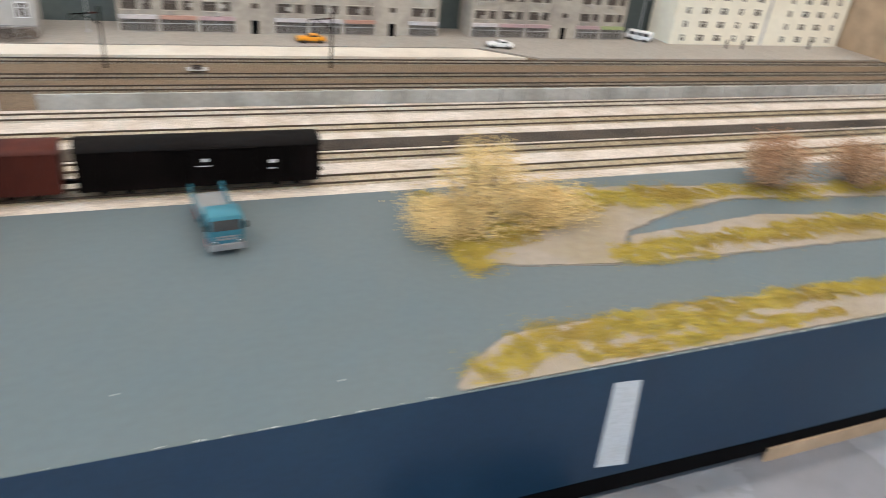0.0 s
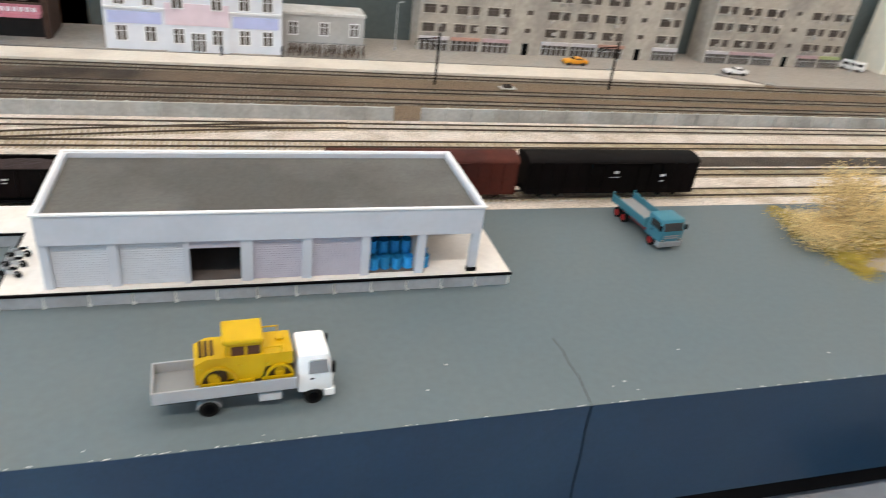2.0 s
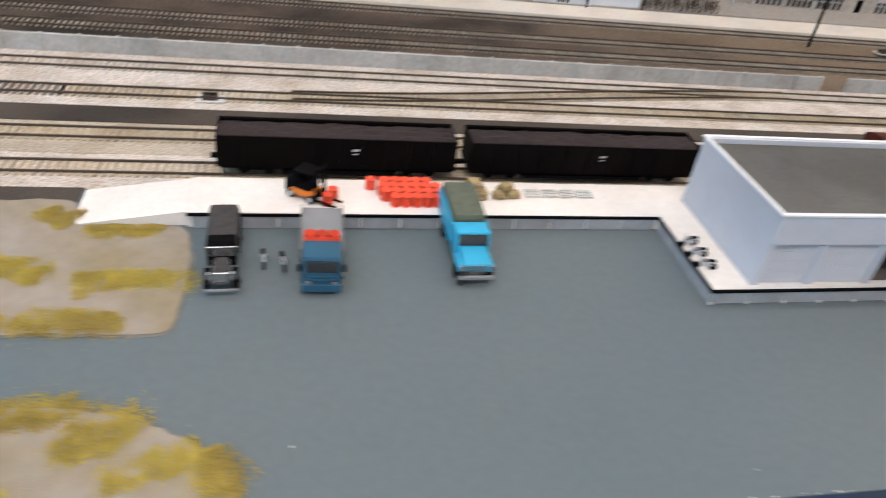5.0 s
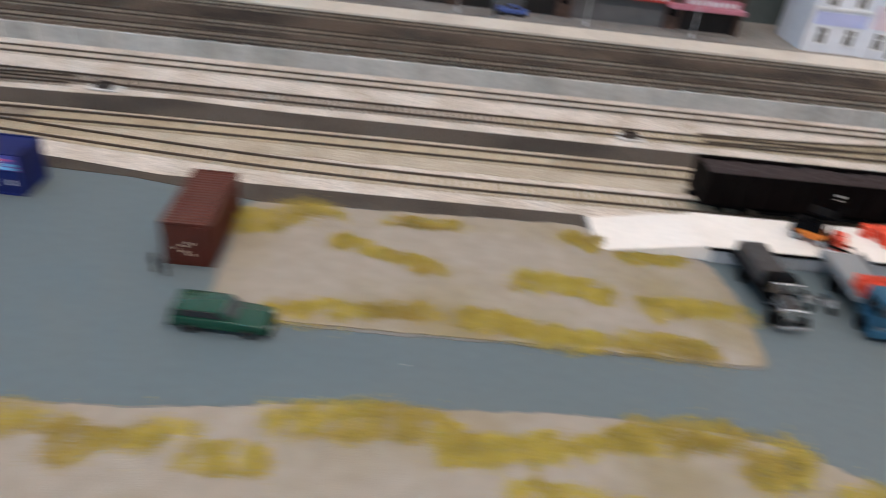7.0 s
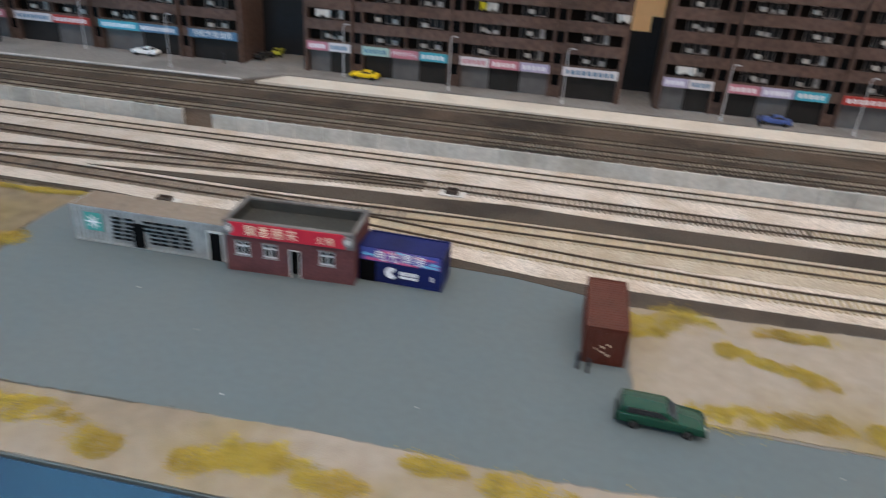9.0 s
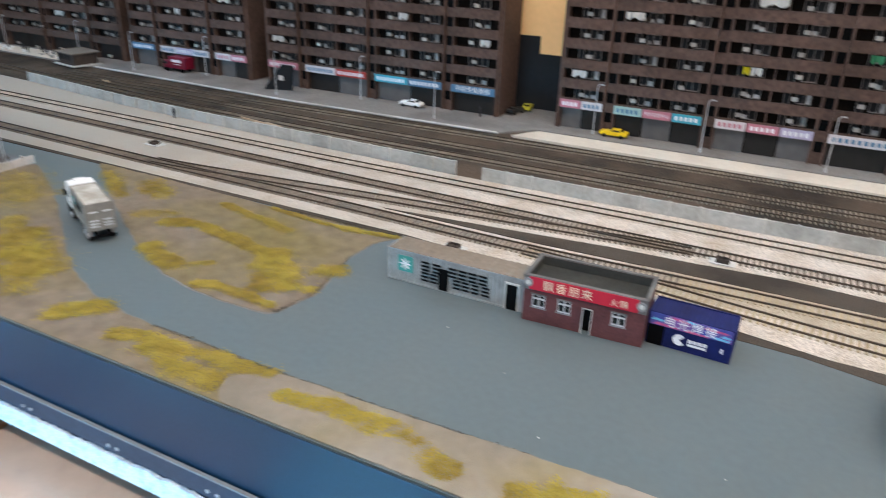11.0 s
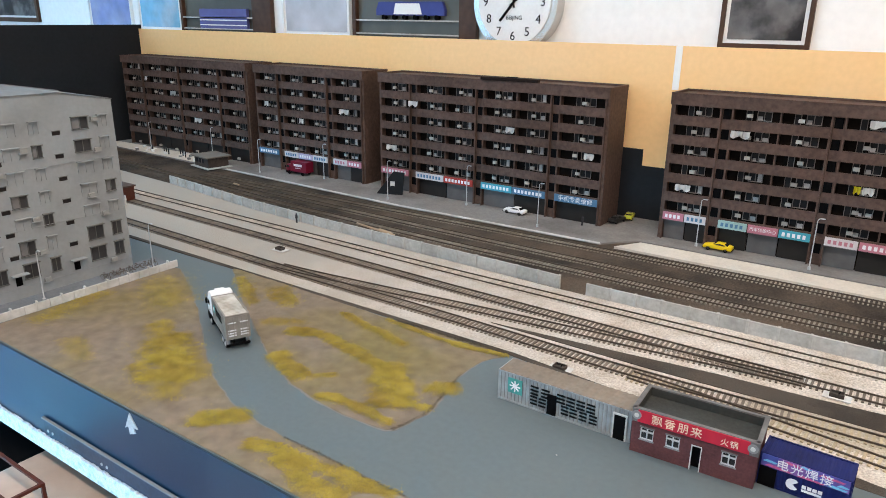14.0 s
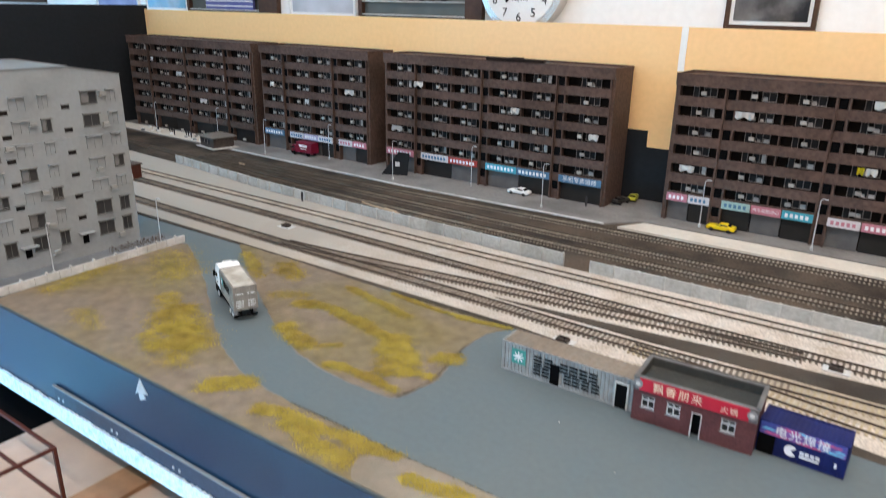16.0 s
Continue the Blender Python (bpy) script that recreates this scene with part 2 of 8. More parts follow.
def rod(bm, p, q, r, sides=8, r2=None):
    p, q = Vector(p), Vector(q)
    m = Matrix.Translation((p + q) / 2) @ (q - p).to_track_quat("Z", "Y").to_matrix().to_4x4()
    bmesh.ops.create_cone(bm, cap_ends=True, segments=sides, radius1=r, radius2=r if r2 is None else r2, depth=(q - p).length, matrix=m)
    return bm


def wheel_mesh(bm, x, y0, y1, z, r, sides=18):
    return rod(bm, (x, y0, z), (x, y1, z), r, sides)


def mesh_of(bm, name, material, smooth=False):
    for v in bm.verts:
        v.co *= U
    me = bpy.data.meshes.new(name)
    bm.to_mesh(me)
    bm.free()
    me.materials.append(material)
    if smooth:
        me.shade_smooth()
        me.set_sharp_from_angle(angle=radians(35))
    return me


def put(name, me, parent=None, at=(0, 0, 0), turn=0.0, label=""):
    ob = new(name, me)
    ob.matrix_basis = Matrix.Translation(Vector(at) * U) @ Matrix.Rotation(radians(turn), 4, "Z")
    ob.parent = parent
    if label:
        ob["label"] = label
    return ob


def part(name, bm, material, parent=None, label="", at=(0, 0, 0), turn=0.0, smooth=False):
    return put(name, mesh_of(bm, name, material, smooth), parent, at, turn, label)


def thing(name, at, turn, label, category, group=""):
    ob = new(name)
    ob.empty_display_size = 0.02
    ob.matrix_basis = Matrix.Translation(Vector(at) * U) @ Matrix.Rotation(radians(turn), 4, "Z")
    return tagged(ob, label, category, group)


def structure(name, bm, material, label, category, smooth=False):
    return tagged(part(name, bm, material, smooth=smooth), label, category, "", "structure")


def B(*a, **k):
    return box(bmesh.new(), *a, **k)


def boxes(rows, bevel=0.0):
    bm = bmesh.new()
    for r in rows:
        box(bm, *r, bevel=bevel)
    return bm


def weathered_west(m, colour, x_from, x_to):
    """Adds the brown dirt that lies thicker on the ballast towards the layout's west end, in ragged patches."""
    t = m.node_tree
    hsv = t.nodes["Hue/Saturation/Value"]
    geo = t.nodes.new("ShaderNodeNewGeometry")
    split = t.nodes.new("ShaderNodeSeparateXYZ")
    t.links.new(geo.outputs["Position"], split.inputs[0])
    patch = t.nodes.new("ShaderNodeTexNoise")
    patch.inputs["Scale"].default_value, patch.inputs["Detail"].default_value = 7.0, 6.0
    t.links.new(geo.outputs["Position"], patch.inputs["Vector"])
    shift = t.nodes.new("ShaderNodeMath")
    shift.operation, shift.inputs[1].default_value = "MULTIPLY_ADD", 0.9
    t.links.new(patch.outputs["Fac"], shift.inputs[0])
    t.links.new(split.outputs["X"], shift.inputs[2])
    span = t.nodes.new("ShaderNodeMapRange")
    span.inputs["From Min"].default_value, span.inputs["From Max"].default_value = x_from + 0.45, x_to + 0.45
    t.links.new(shift.outputs[0], span.inputs["Value"])
    mix = t.nodes.new("ShaderNodeMix")
    mix.data_type = "RGBA"
    mix.inputs["B"].default_value = (*colour, 1)
    t.links.new(span.outputs["Result"], mix.inputs["Factor"])
    t.links.new(hsv.outputs["Color"], mix.inputs["A"])
    t.links.new(mix.outputs["Result"], t.nodes["Principled BSDF"].inputs["Base Color"])


weathered_west(M["ballast"], (0.37, 0.33, 0.285), -1.4, -2.15)

# ---- the room ----
structure("floor", B(-60, 50, -30, 40, -9.2, -9.0), M["floor"], "grey room floor under the layout table", "floor")
structure("ceiling", B(-60, 50, -30, 40, 20.0, 20.3), M["wall"], "white room ceiling", "ceiling")
structure("wall_north", B(-60, 50, 11.2, 11.7, -9, 20), M["wall"], "white painted room wall behind the layout", "wall")
structure("wall_west", boxes([(-45.5, -45, -30, 40, 18, 20), (-45.5, -45, -30, -22, -9, 18), (-45.5, -45, -2, 40, -9, 18)]), M["wall"], "white painted room wall with a tall glazed opening", "wall")
structure("wall_east", B(50, 50.5, -30, 40, -9, 20), M["wall"], "white painted room wall", "wall")
# unseen wall; its openings are assumed, to hold the added lamps
structure("wall_south", boxes([(-60, 50, -30.5, -30, 17.5, 20), (-60, -39.5, -30.5, -30, -9, 17.5), (-12.5, -2.5, -30.5, -30, -9, 17.5),
                               (-2.5, 16.5, -30.5, -30, -9, 3.5), (16.5, 50, -30.5, -30, -9, 17.5)]), M["wall"],
          "unseen white room wall with assumed window and glazed opening", "wall")

# ---- the layout's table and ground ----


FACE = [(20.0, -0.16), (6.0, -0.125), (4.0, -0.102), (0.0, -0.085), (-3.0, -0.05), (-6.0, -0.02), (-12.0, 0.10), (-33.0, 0.09)]
YARD_EDGE = [(-33.0, 0.11), (-12.0, 0.13), (-6.0, 0.0), (20.0, 0.0)]
structure("layout_table", slab(bmesh.new(), [(20.0, 0.02), (-6.0, 0.02), (-12.0, 0.15), (-33.0, 0.13), (-33.0, 10.25), (20.0, 10.25)], -0.22, -0.08), M["black"],
          "black painted board that carries the model railway", "table")
structure("ground", slab(bmesh.new(), [(20.0, 2.9), (-33.0, 2.9), (-33, 10.2), (20, 10.2)], -0.08, -0.06), M["bed"],
          "dark brown track bed of fine grit", "ground")
BOARD_TOP = [(20.0, -0.05), (4.0, -0.01), (0.0, -0.004), (-3.0, -0.028), (-6.0, -0.012), (-12.0, 0.105), (-33.0, 0.092)]
bm = bmesh.new()
XS = [20.0, 12.0, 6.0, 4.0, 2.0, 0.0, -1.5, -3.0, -6.0, -9.0, -12.0, -20.0, -33.0]


def edge_y(points, x):
    """y of a line that runs from east to west."""
    return float(np.interp(x, [p[0] for p in points][::-1], [p[1] for p in points][::-1]))


last = None
for x in XS:
    ring = [bm.verts.new(p) for p in ((x, edge_y(BOARD_TOP, x), -0.004), (x, edge_y(FACE, x), -1.0), (x, edge_y(YARD_EDGE, x) + 0.03, -1.0), (x, edge_y(YARD_EDGE, x) + 0.03, -0.082), (x, edge_y(BOARD_TOP, x) + 0.008, -0.082), (x, edge_y(BOARD_TOP, x) + 0.008, -0.004))]
    for k in range(6):
        if last:
            bm.faces.new((last[k], last[(k + 1) % 6], ring[(k + 1) % 6], ring[k]))
    last = ring
bm.verts.ensure_lookup_table()
bm.faces.new(bm.verts[:6]), bm.faces.new(bm.verts[-6:])
bmesh.ops.recalc_face_normals(bm, faces=bm.faces)
structure("front_board", bm, M["road"], "dark blue-black painted front board of the table, with white marks", "table")
structure("front_board_foot", slab(bmesh.new(), [(x, y + 0.012) for x, y in FACE] + [(x, y + 0.04) for x, y in YARD_EDGE], -1.19, -1.0), M["black"],
          "black lower edge of the table's front board", "table")

yard = [(-6.0, -0.01), (-3.0, -0.026), (0.0, -0.002), (4.0, -0.008), (20.0, -0.048), (20.0, 2.95), (-13.0, 2.98), (-14.6, 3.22), (-16.2, 3.42), (-22.0, 3.42), (-33, 3.4), (-33, 0.11), (-12.0, 0.13)]
structure("yard_pavement", slab(bmesh.new(), yard, -0.08, 0.0), M["asphalt"], "smooth grey painted asphalt of the freight yard", "pavement")

# pale ballast under the near tracks, a darker cinder path between them
structure("ballast", slab(bmesh.new(), [(20, 2.86), (-12.6, 2.98), (-16.2, 3.42), (-19.8, 3.47), (-24, 3.5), (-33, 3.6), (-33, 6.9), (-26.8, 6.48),
                                        (-23.4, 6.06), (-20, 5.86), (-16.4, 5.72), (20, 5.66)], -0.06, -0.03), M["ballast"],
          "pale cream ballast under the near tracks", "ground")
M["ballast_tan"] = mat("tan_ballast", (0.45, 0.385, 0.305), 0.95, 0.3, 420, 1.0, 500, second=(0.34, 0.28, 0.21), second_scale=24, second_at=(0.42, 0.72))
rim = [(-3.0 - 0.1 * k, 4.16 + 0.02 * noise.noise((k * 0.4, 0, 2))) for k in range(105)] + [(-13.4 + 0.1 * k, 3.58 + 0.03 * noise.noise((k * 0.3, 5, 2))) for k in range(105)]
structure("ballast_strip", slab(bmesh.new(), rim, -0.03, -0.026), M["ballast_tan"], "tan ballast under the second track", "ground")
structure("cinder_path", slab(bmesh.new(), [(20, 4.15), (-10, 4.13), (-13.0, 4.1), (-14.5, 4.06), (-16.6, 4.1), (-15.0, 4.25), (-13.8, 4.38), (-12.9, 4.42), (-12.0, 4.5), (-11, 4.45), (20, 4.44)], -0.03, -0.02), M["path"],
          "dark grey cinder path between two tracks", "path")
structure("edge_strip", slab(bmesh.new(), [(-8.42, 2.80), (-10.8, 2.74), (-11.8, 2.93), (-12.4, 2.96), (-15.9, 3.38), (-21.0, 3.42), (-24, 3.46), (-24, 3.52), (-21.0, 3.5), (-15.9, 3.46), (-12.4, 3.12), (-11.6, 3.0), (-10.8, 2.995), (-8.42, 2.995)], -0.02, 0.004), M["path"],
          "dark strip at the foot of the ballast", "ground")
structure("pavement", slab(bmesh.new(), [(7.6, 8.02), (6.8, 8.6), (-16.2, 8.6), (-16.5, 8.1)], -0.06, -0.02), M["pavement"],
          "pale cream pavement along the far street", "pavement")
structure("street", slab(bmesh.new(), [(20, 8.02), (7.9, 8.02), (7.0, 8.7), (-16.3, 8.7), (-16.8, 8.14), (-21.3, 8.07), (-27, 8.3), (-33, 8.5), (-33, 10.2), (20, 10.2)], -0.06, -0.03), M["street"],
          "grey street in front of the model houses", "road")

structure("street_kerb", slab(bmesh.new(), [(-16.75, 8.10), (-21.3, 8.03), (-27, 8.26), (-27, 8.33), (-21.3, 8.10), (-16.8, 8.17)], -0.035, -0.018), M["concrete"], "pale kerb along the street's edge", "kerb")

# ---- backdrop boards ----
structure("backdrop_board", B(-33, -4.6, 10.2, 10.3, -0.06, 3.28), M["orange"], "orange painted backdrop board", "backdrop")
structure("backdrop_end", B(-33.1, -33, 2.0, 10.3, -0.06, 3.4), M["navy"], "dark slate painted end board", "backdrop")
for x0, x1, h in ((-17.4, -16.85, 1.34), (-16.85, -15.9, 1.02), (-10.9, -10.45, 0.95), (-10.45, -10.1, 1.2)):
    structure("backdrop_paint", B(x0, x1, 10.17, 10.196, -0.03, h), M["navy"], "dark slate painted patch on the backdrop", "backdrop")
structure("backdrop_joint", B(-16.43, -16.31, 10.185, 10.198, 2.5, 3.28), M["wall"], "white filled joint between two backdrop boards", "backdrop")
structure("backdrop_slate", B(-5.2, 16.0, 10.2, 10.3, -0.06, 3.28), M["slate"], "slate green backdrop board", "backdrop")
structure("backdrop_wood", B(16.6, 16.7, 5.0, 10.2, -0.06, 1.6), M["wood"], "plain brown wooden end board", "backdrop")

# ---- tracks ----


def along(points, x):
    """y of a track's centre line at x, smooth between its points."""
    xs = [p[0] for p in points]
    ys = [p[1] for p in points]
    return float(np.interp(x, xs[::-1], ys[::-1])) if xs[0] > xs[-1] else float(np.interp(x, xs, ys))


def smooth_line(points, x0, x1, step):
    n = max(2, int(abs(x1 - x0) / step) + 1)
    out = []
    for i in range(n):
        x = x0 + (x1 - x0) * i / (n - 1)
        out.append((x, sum(along(points, x + d) for d in (-0.8, -0.4, 0.0, 0.4, 0.8)) / 5))
    return out


GAUGE = 0.18


def track(points, x0, x1, z, ties, single=(0, 0), label=""):
    ob = tagged(new("railway_track"), label, "track", "parallel tracks", "structure")
    line = smooth_line(points, x0, x1, 0.25)
    for side in (-1, 1):
        bm = bmesh.new()
        last = None
        for i, (x, y) in enumerate(line):
            a, b = line[max(0, i - 1)], line[min(len(line) - 1, i + 1)]
            d = Vector((b[0] - a[0], b[1] - a[1], 0)).normalized()
            nrm = Vector((-d.y, d.x, 0))
            c = Vector((x, y, z + 0.018)) + nrm * side * GAUGE / 2
            ring = [bm.verts.new(c + nrm * u + Vector((0, 0, w))) for u, w in ((-0.006, 0), (-0.006, 0.021), (0.006, 0.021), (0.006, 0))]
            if last:
                for k in range(4):
                    bm.faces.new((last[k], last[(k + 1) % 4], ring[(k + 1) % 4], ring[k]))
            last = ring
        bmesh.ops.recalc_face_normals(bm, faces=bm.faces)
        part("rail", bm, M["rail"], ob)
    tie = mesh_of(B(-0.0135, 0.0135, -0.13, 0.13, 0, 0.02), "tie", M[ties])
    verts, faces = [], []
    for x, y in smooth_line(points, x0, x1, 0.062):
        d = (along(points, x + 0.3) - along(points, x - 0.3)) / 0.6
        turn = math.atan(d)
        if single[0] < x < single[1]:
            t = put("tie", tie, ob, (x, y, z), math.degrees(turn))
            continue
        c, s = math.cos(turn), math.sin(turn)
        k = len(verts)
        for u in (-0.0135, 0.0135):
            for v in (-0.13, 0.13):
                for w in (0, 0.02):
                    verts.append((U * (x + c * u - s * v), U * (y + s * u + c * v), U * (z + w)))
        faces += [tuple(k + i for i in q) for q in ((0, 1, 3, 2), (4, 6, 7, 5), (0, 4, 5, 1), (2, 3, 7, 6), (1, 5, 7, 3))]
    me = bpy.data.meshes.new("ties")
    me.from_pydata(verts, [], faces)
    me.materials.append(M[ties])
    rest = new("ties", me)
    rest.parent = ob
    rest["kind"] = "stuff"
    return ob


T1 = [(20, 3.34), (-10.0, 3.34), (-11.5, 3.44), (-13.5, 3.68), (-14.6, 3.8)]
T2 = [(20, 3.92), (-12.5, 3.91), (-14.6, 3.82), (-17, 3.9), (-20, 3.92), (-23.3, 4.0), (-27, 4.1), (-33, 4.3)]
T3 = [(20, 4.84), (-12.5, 4.76), (-17, 4.78), (-20, 4.85), (-24.6, 4.95), (-33, 5.1)]
T3B = [(-13.0, 4.72), (-15, 4.52), (-16.7, 4.37), (-19, 4.1), (-20.5, 3.95)]
T3C = [(-0.8, 5.44), (-2.0, 5.37), (-4.0, 5.12), (-5.6, 4.88), (-7.0, 4.81)]
T4 = [(20, 5.46), (-13, 5.39), (-18, 5.37), (-25.4, 5.48), (-33, 5.6)]
T5 = [(20, 6.42), (-13, 6.6), (-19, 6.62), (-23, 6.75), (-27, 7.1), (-33, 7.6)]
T6 = [(20, 7.0), (-13, 7.1), (-19, 7.15), (-23, 7.25), (-27, 7.4)]
T7 = [(20, 7.7), (-13, 7.92), (-19, 7.8), (-23, 7.7), (-27, 7.7)]
near = "track with thin rusty rails and weathered ties on pale ballast"
far = "track with thin rusty rails on dark grit"
track(T1, 20, -14.6, -0.036, "tie_tan", (-11.5, -7.5), near)
track(T2, 20, -13.0, -0.034, "tie_tan", (-13.0, -8.5), near)
track(T2, -13.0, -33, -0.033, "tie", (0, 0), near)
track(T3, 20, -9.0, -0.036, "tie_tan", (0, 0), near)
track(T3, -9.0, -33, -0.036, "tie", (0, 0), near)
track(T3B, -13.0, -20.4, -0.034, "tie", (0, 0), near)
track(T3C, -0.9, -6.9, -0.034, "tie_tan", (0, 0), near)
track(T4, 20, -33, -0.038, "tie_pale", (0, 0), near)
track(T5, 20, -33, -0.064, "tie_brown", (0, 0), far)
track(T6, 20, -27, -0.066, "tie_brown", (0, 0), far)
track(T7, 20, -27, -0.066, "tie_brown", (0, 0), far)

# low concrete wall between the near and the far tracks, with two gaps
WALL = [(20, 5.72), (-16, 5.74), (-16.5, 5.82), (-21, 5.95), (-23.4, 6.1), (-26.8, 6.52)]
panel = mesh_of(B(-0.178, 0.178, -0.018, 0.018, 0, 0.205, bevel=0.004), "panel", M["wall_panel"])
post = mesh_of(B(-0.016, 0.016, -0.028, 0.028, 0, 0.215), "post", M["wall_panel"])
for name, x0, x1 in (("a", 19.5, 0.15), ("b", -0.25, -16.0), ("c", -16.45, -26.8)):
    ob = tagged(new("concrete_wall"), "low pale concrete panel wall between the tracks", "wall", "track walls", "structure")
    n = round((x0 - x1) / 0.365)
    for i in range(n):
        x = x0 - (i + 0.5) * (x0 - x1) / n
        put("panel", panel, ob, (x, along(WALL, x), -0.06), math.degrees(math.atan((along(WALL, x + 0.25) - along(WALL, x - 0.25)) / 0.5)))
        put("post", post, ob, (x0 - i * (x0 - x1) / n, along(WALL, x0 - i * (x0 - x1) / n) - 0.012, -0.06))

# ---- the freight shed and its platform ----
M["bay_wall"] = mat("pale_tan_panel", (0.55, 0.42, 0.33), 0.7, 0.05)
shed = thing("freight_shed", (0, 0, 0.125), 0, "long low pale grey freight shed with roller doors", "warehouse")
X0, X1, Y0, Y1, HT = -3.66, -0.37, 1.60, 2.74, 0.605
doors = [(-3.60, -3.22), (-3.15, -2.70), (-2.66, -2.29), (-2.20, -1.83), (-1.75, -1.36), (-1.29, -0.90), (-0.83, -0.44)]
DZ = 0.37
edges = [X0] + [v for d in doors for v in d] + [X1]
for i in range(0, len(edges), 2):
    part("pier", B(edges[i], edges[i + 1], Y0, Y0 + 0.035, 0, DZ), M["shed"], shed)
part("front_fascia", B(X0, X1, Y0 - 0.012, Y0 + 0.035, DZ, HT), M["shed"], shed)
part("side_wall", B(X0, X0 + 0.035, Y0 + 0.035, Y1, 0, HT), M["shed"], shed)
part("back_wall", B(X0 + 0.035, X1 - 0.035, Y1 - 0.035, Y1, 0, HT), M["shed"], shed)
part("side_fascia", B(X1 - 0.035, X1, Y0 + 0.035, Y1, DZ, HT), M["shed"], shed)
part("side_wall", B(X1 - 0.035, X1, Y1 - 0.5, Y1, 0, DZ), M["shed"], shed)
part("inner_wall", B(-0.90, -0.865, Y0 + 0.035, Y1 - 0.035, 0, DZ), M["bay_wall"], shed, "pale tan wall of the open bay")
part("roof", B(X0 + 0.03, X1 - 0.03, Y0 + 0.03, Y1 - 0.03, 0.545, 0.565), M["shed_roof"], shed, "grey felt roof inside a low rim")
part("roof_rim", boxes([(X0 - 0.015, X1 + 0.015, Y0 - 0.022, Y0 + 0.006, HT, HT + 0.014), (X0 - 0.015, X1 + 0.015, Y1 - 0.02, Y1 + 0.01, HT, HT + 0.014),
                        (X0 - 0.015, X0 + 0.012, Y0 + 0.006, Y1 - 0.02, HT, HT + 0.014), (X1 - 0.012, X1 + 0.015, Y0 + 0.006, Y1 - 0.02, HT, HT + 0.014)]),
     M["white"], shed, "thin white rim round the roof")
M["shutter_pale"] = mat("pale_grey_shutter", (0.46, 0.475, 0.51), 0.55, 0.03)
# floor colour is darkened to stand for the dimness inside the shed
M["interior"] = mat("interior_coloured_dim", (0.10, 0.085, 0.08), 0.8)
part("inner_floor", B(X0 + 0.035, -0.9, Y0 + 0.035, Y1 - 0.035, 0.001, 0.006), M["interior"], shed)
for i, (a, b) in enumerate(doors):
    if i in (0, 1, 3, 4):
        sheet = M["shutter_pale" if i < 2 else "shutter"]
        door = part("roller_door", B(a, b, Y0 + 0.028, Y0 + 0.034, 0.002, DZ), sheet, shed, "closed pale grey roller door" if i < 2 else "closed lilac grey roller door")
        slat = mesh_of(box(bmesh.new(), a, b, Y0 + 0.023, Y0 + 0.028, 0, 0.0175, slant=lambda c: Vector((c.x, c.y + (0.002 if c.z > 0.01 else 0), c.z))), "slat", sheet)
        for k in range(18):
            put("slat", slat, door, (0, 0, 0.004 + k * 0.0201))
    elif i == 2:
        part("roller_door", B(a, b, Y0 + 0.012, Y0 + 0.022, 0.30, DZ), M["shutter"], shed, "half raised grey roller door")
part("post_foot", B(-0.445, -0.365, Y0 - 0.006, Y0 + 0.04, 0.0, 0.035), M["black"], shed, "black foot of the corner post")

structure("platform", slab(bmesh.new(), [(-0.06, 1.56), (-0.06, 2.85), (-3.5, 2.98), (-7.63, 2.98), (-7.63, 2.49), (-3.97, 2.49), (-3.97, 1.56)], -0.0, 0.123),
          M["platform"], "cream white loading platform", "platform")
M["face_panel"] = mat("blue_grey_concrete_face", (0.30, 0.315, 0.33), 0.8, 0.1, 200, 0.2, 1500, second=(0.24, 0.25, 0.26), second_scale=25, per_object=0.06)
face = tagged(new("platform_face"), "blue-grey concrete panels under a black strip of painted shadow", "platform", "", "structure")
long_panel = mesh_of(B(-0.144, 0.144, -0.006, 0.006, 0.0, 0.1, bevel=0.003), "panel", M["face_panel"])
foot_me = mesh_of(B(-0.012, 0.012, -0.012, 0.0, 0.0, 0.018), "foot", M["concrete"])
for k in range(13):
    put("panel", long_panel, face, (-3.82 + 0.3 * k - 0.006, 1.552, 0))
    put("foot", foot_me, face, (-3.97 + 0.3 * k, 1.546, 0))
for k in range(12):
    put("panel", long_panel, face, (-7.45 + 0.3 * k, 2.482, 0))
for k in range(3):
    put("panel", long_panel, face, (-3.978, 1.7 + 0.3 * k, 0), 90)
# black strips stand in for the shadow below the platform's overhang
for r in ((-3.99, -0.05, 1.538, 1.558), (-7.63, -3.992, 2.47, 2.488), (-3.992, -3.972, 1.538, 2.488)):
    part("edge_strip", B(*r, 0.103, 0.12), M["black"], face, "black strip standing for shadow under the platform's rim")
prism_ramp = prism(bmesh.new(), [(-8.4, 0.005), (-7.632, 0.005), (-7.632, 0.123)], 2.5, 2.96)
structure("ramp", prism_ramp, M["platform"], "cream white ramp at the platform's end", "ramp")

# ---- vehicles: x ahead, origin on the ground ----


def wheel(parent, x, y, r, w, rim, out):
    t = part("wheel", wheel_mesh(bmesh.new(), x, y - w / 2, y + w / 2, r, r), M["rubber"], parent, smooth=True)
    bm = bmesh.new()
    wheel_mesh(bm, x, y + out * w / 2 - 0.004, y + out * w / 2 + 0.004, r, r * 0.6, 14)
    wheel_mesh(bm, x, y + out * w / 2 - 0.004, y + out * w / 2 + 0.012, r, r * 0.25, 10)
    part("rim", bm, rim, t, smooth=True)
    return t


def wheels(parent, xs, w, r, rim, tyre=0.045):
    for x in xs:
        for s in (-1, 1):
            wheel(parent, x, s * (w / 2 - tyre / 2), r, tyre, rim, s)


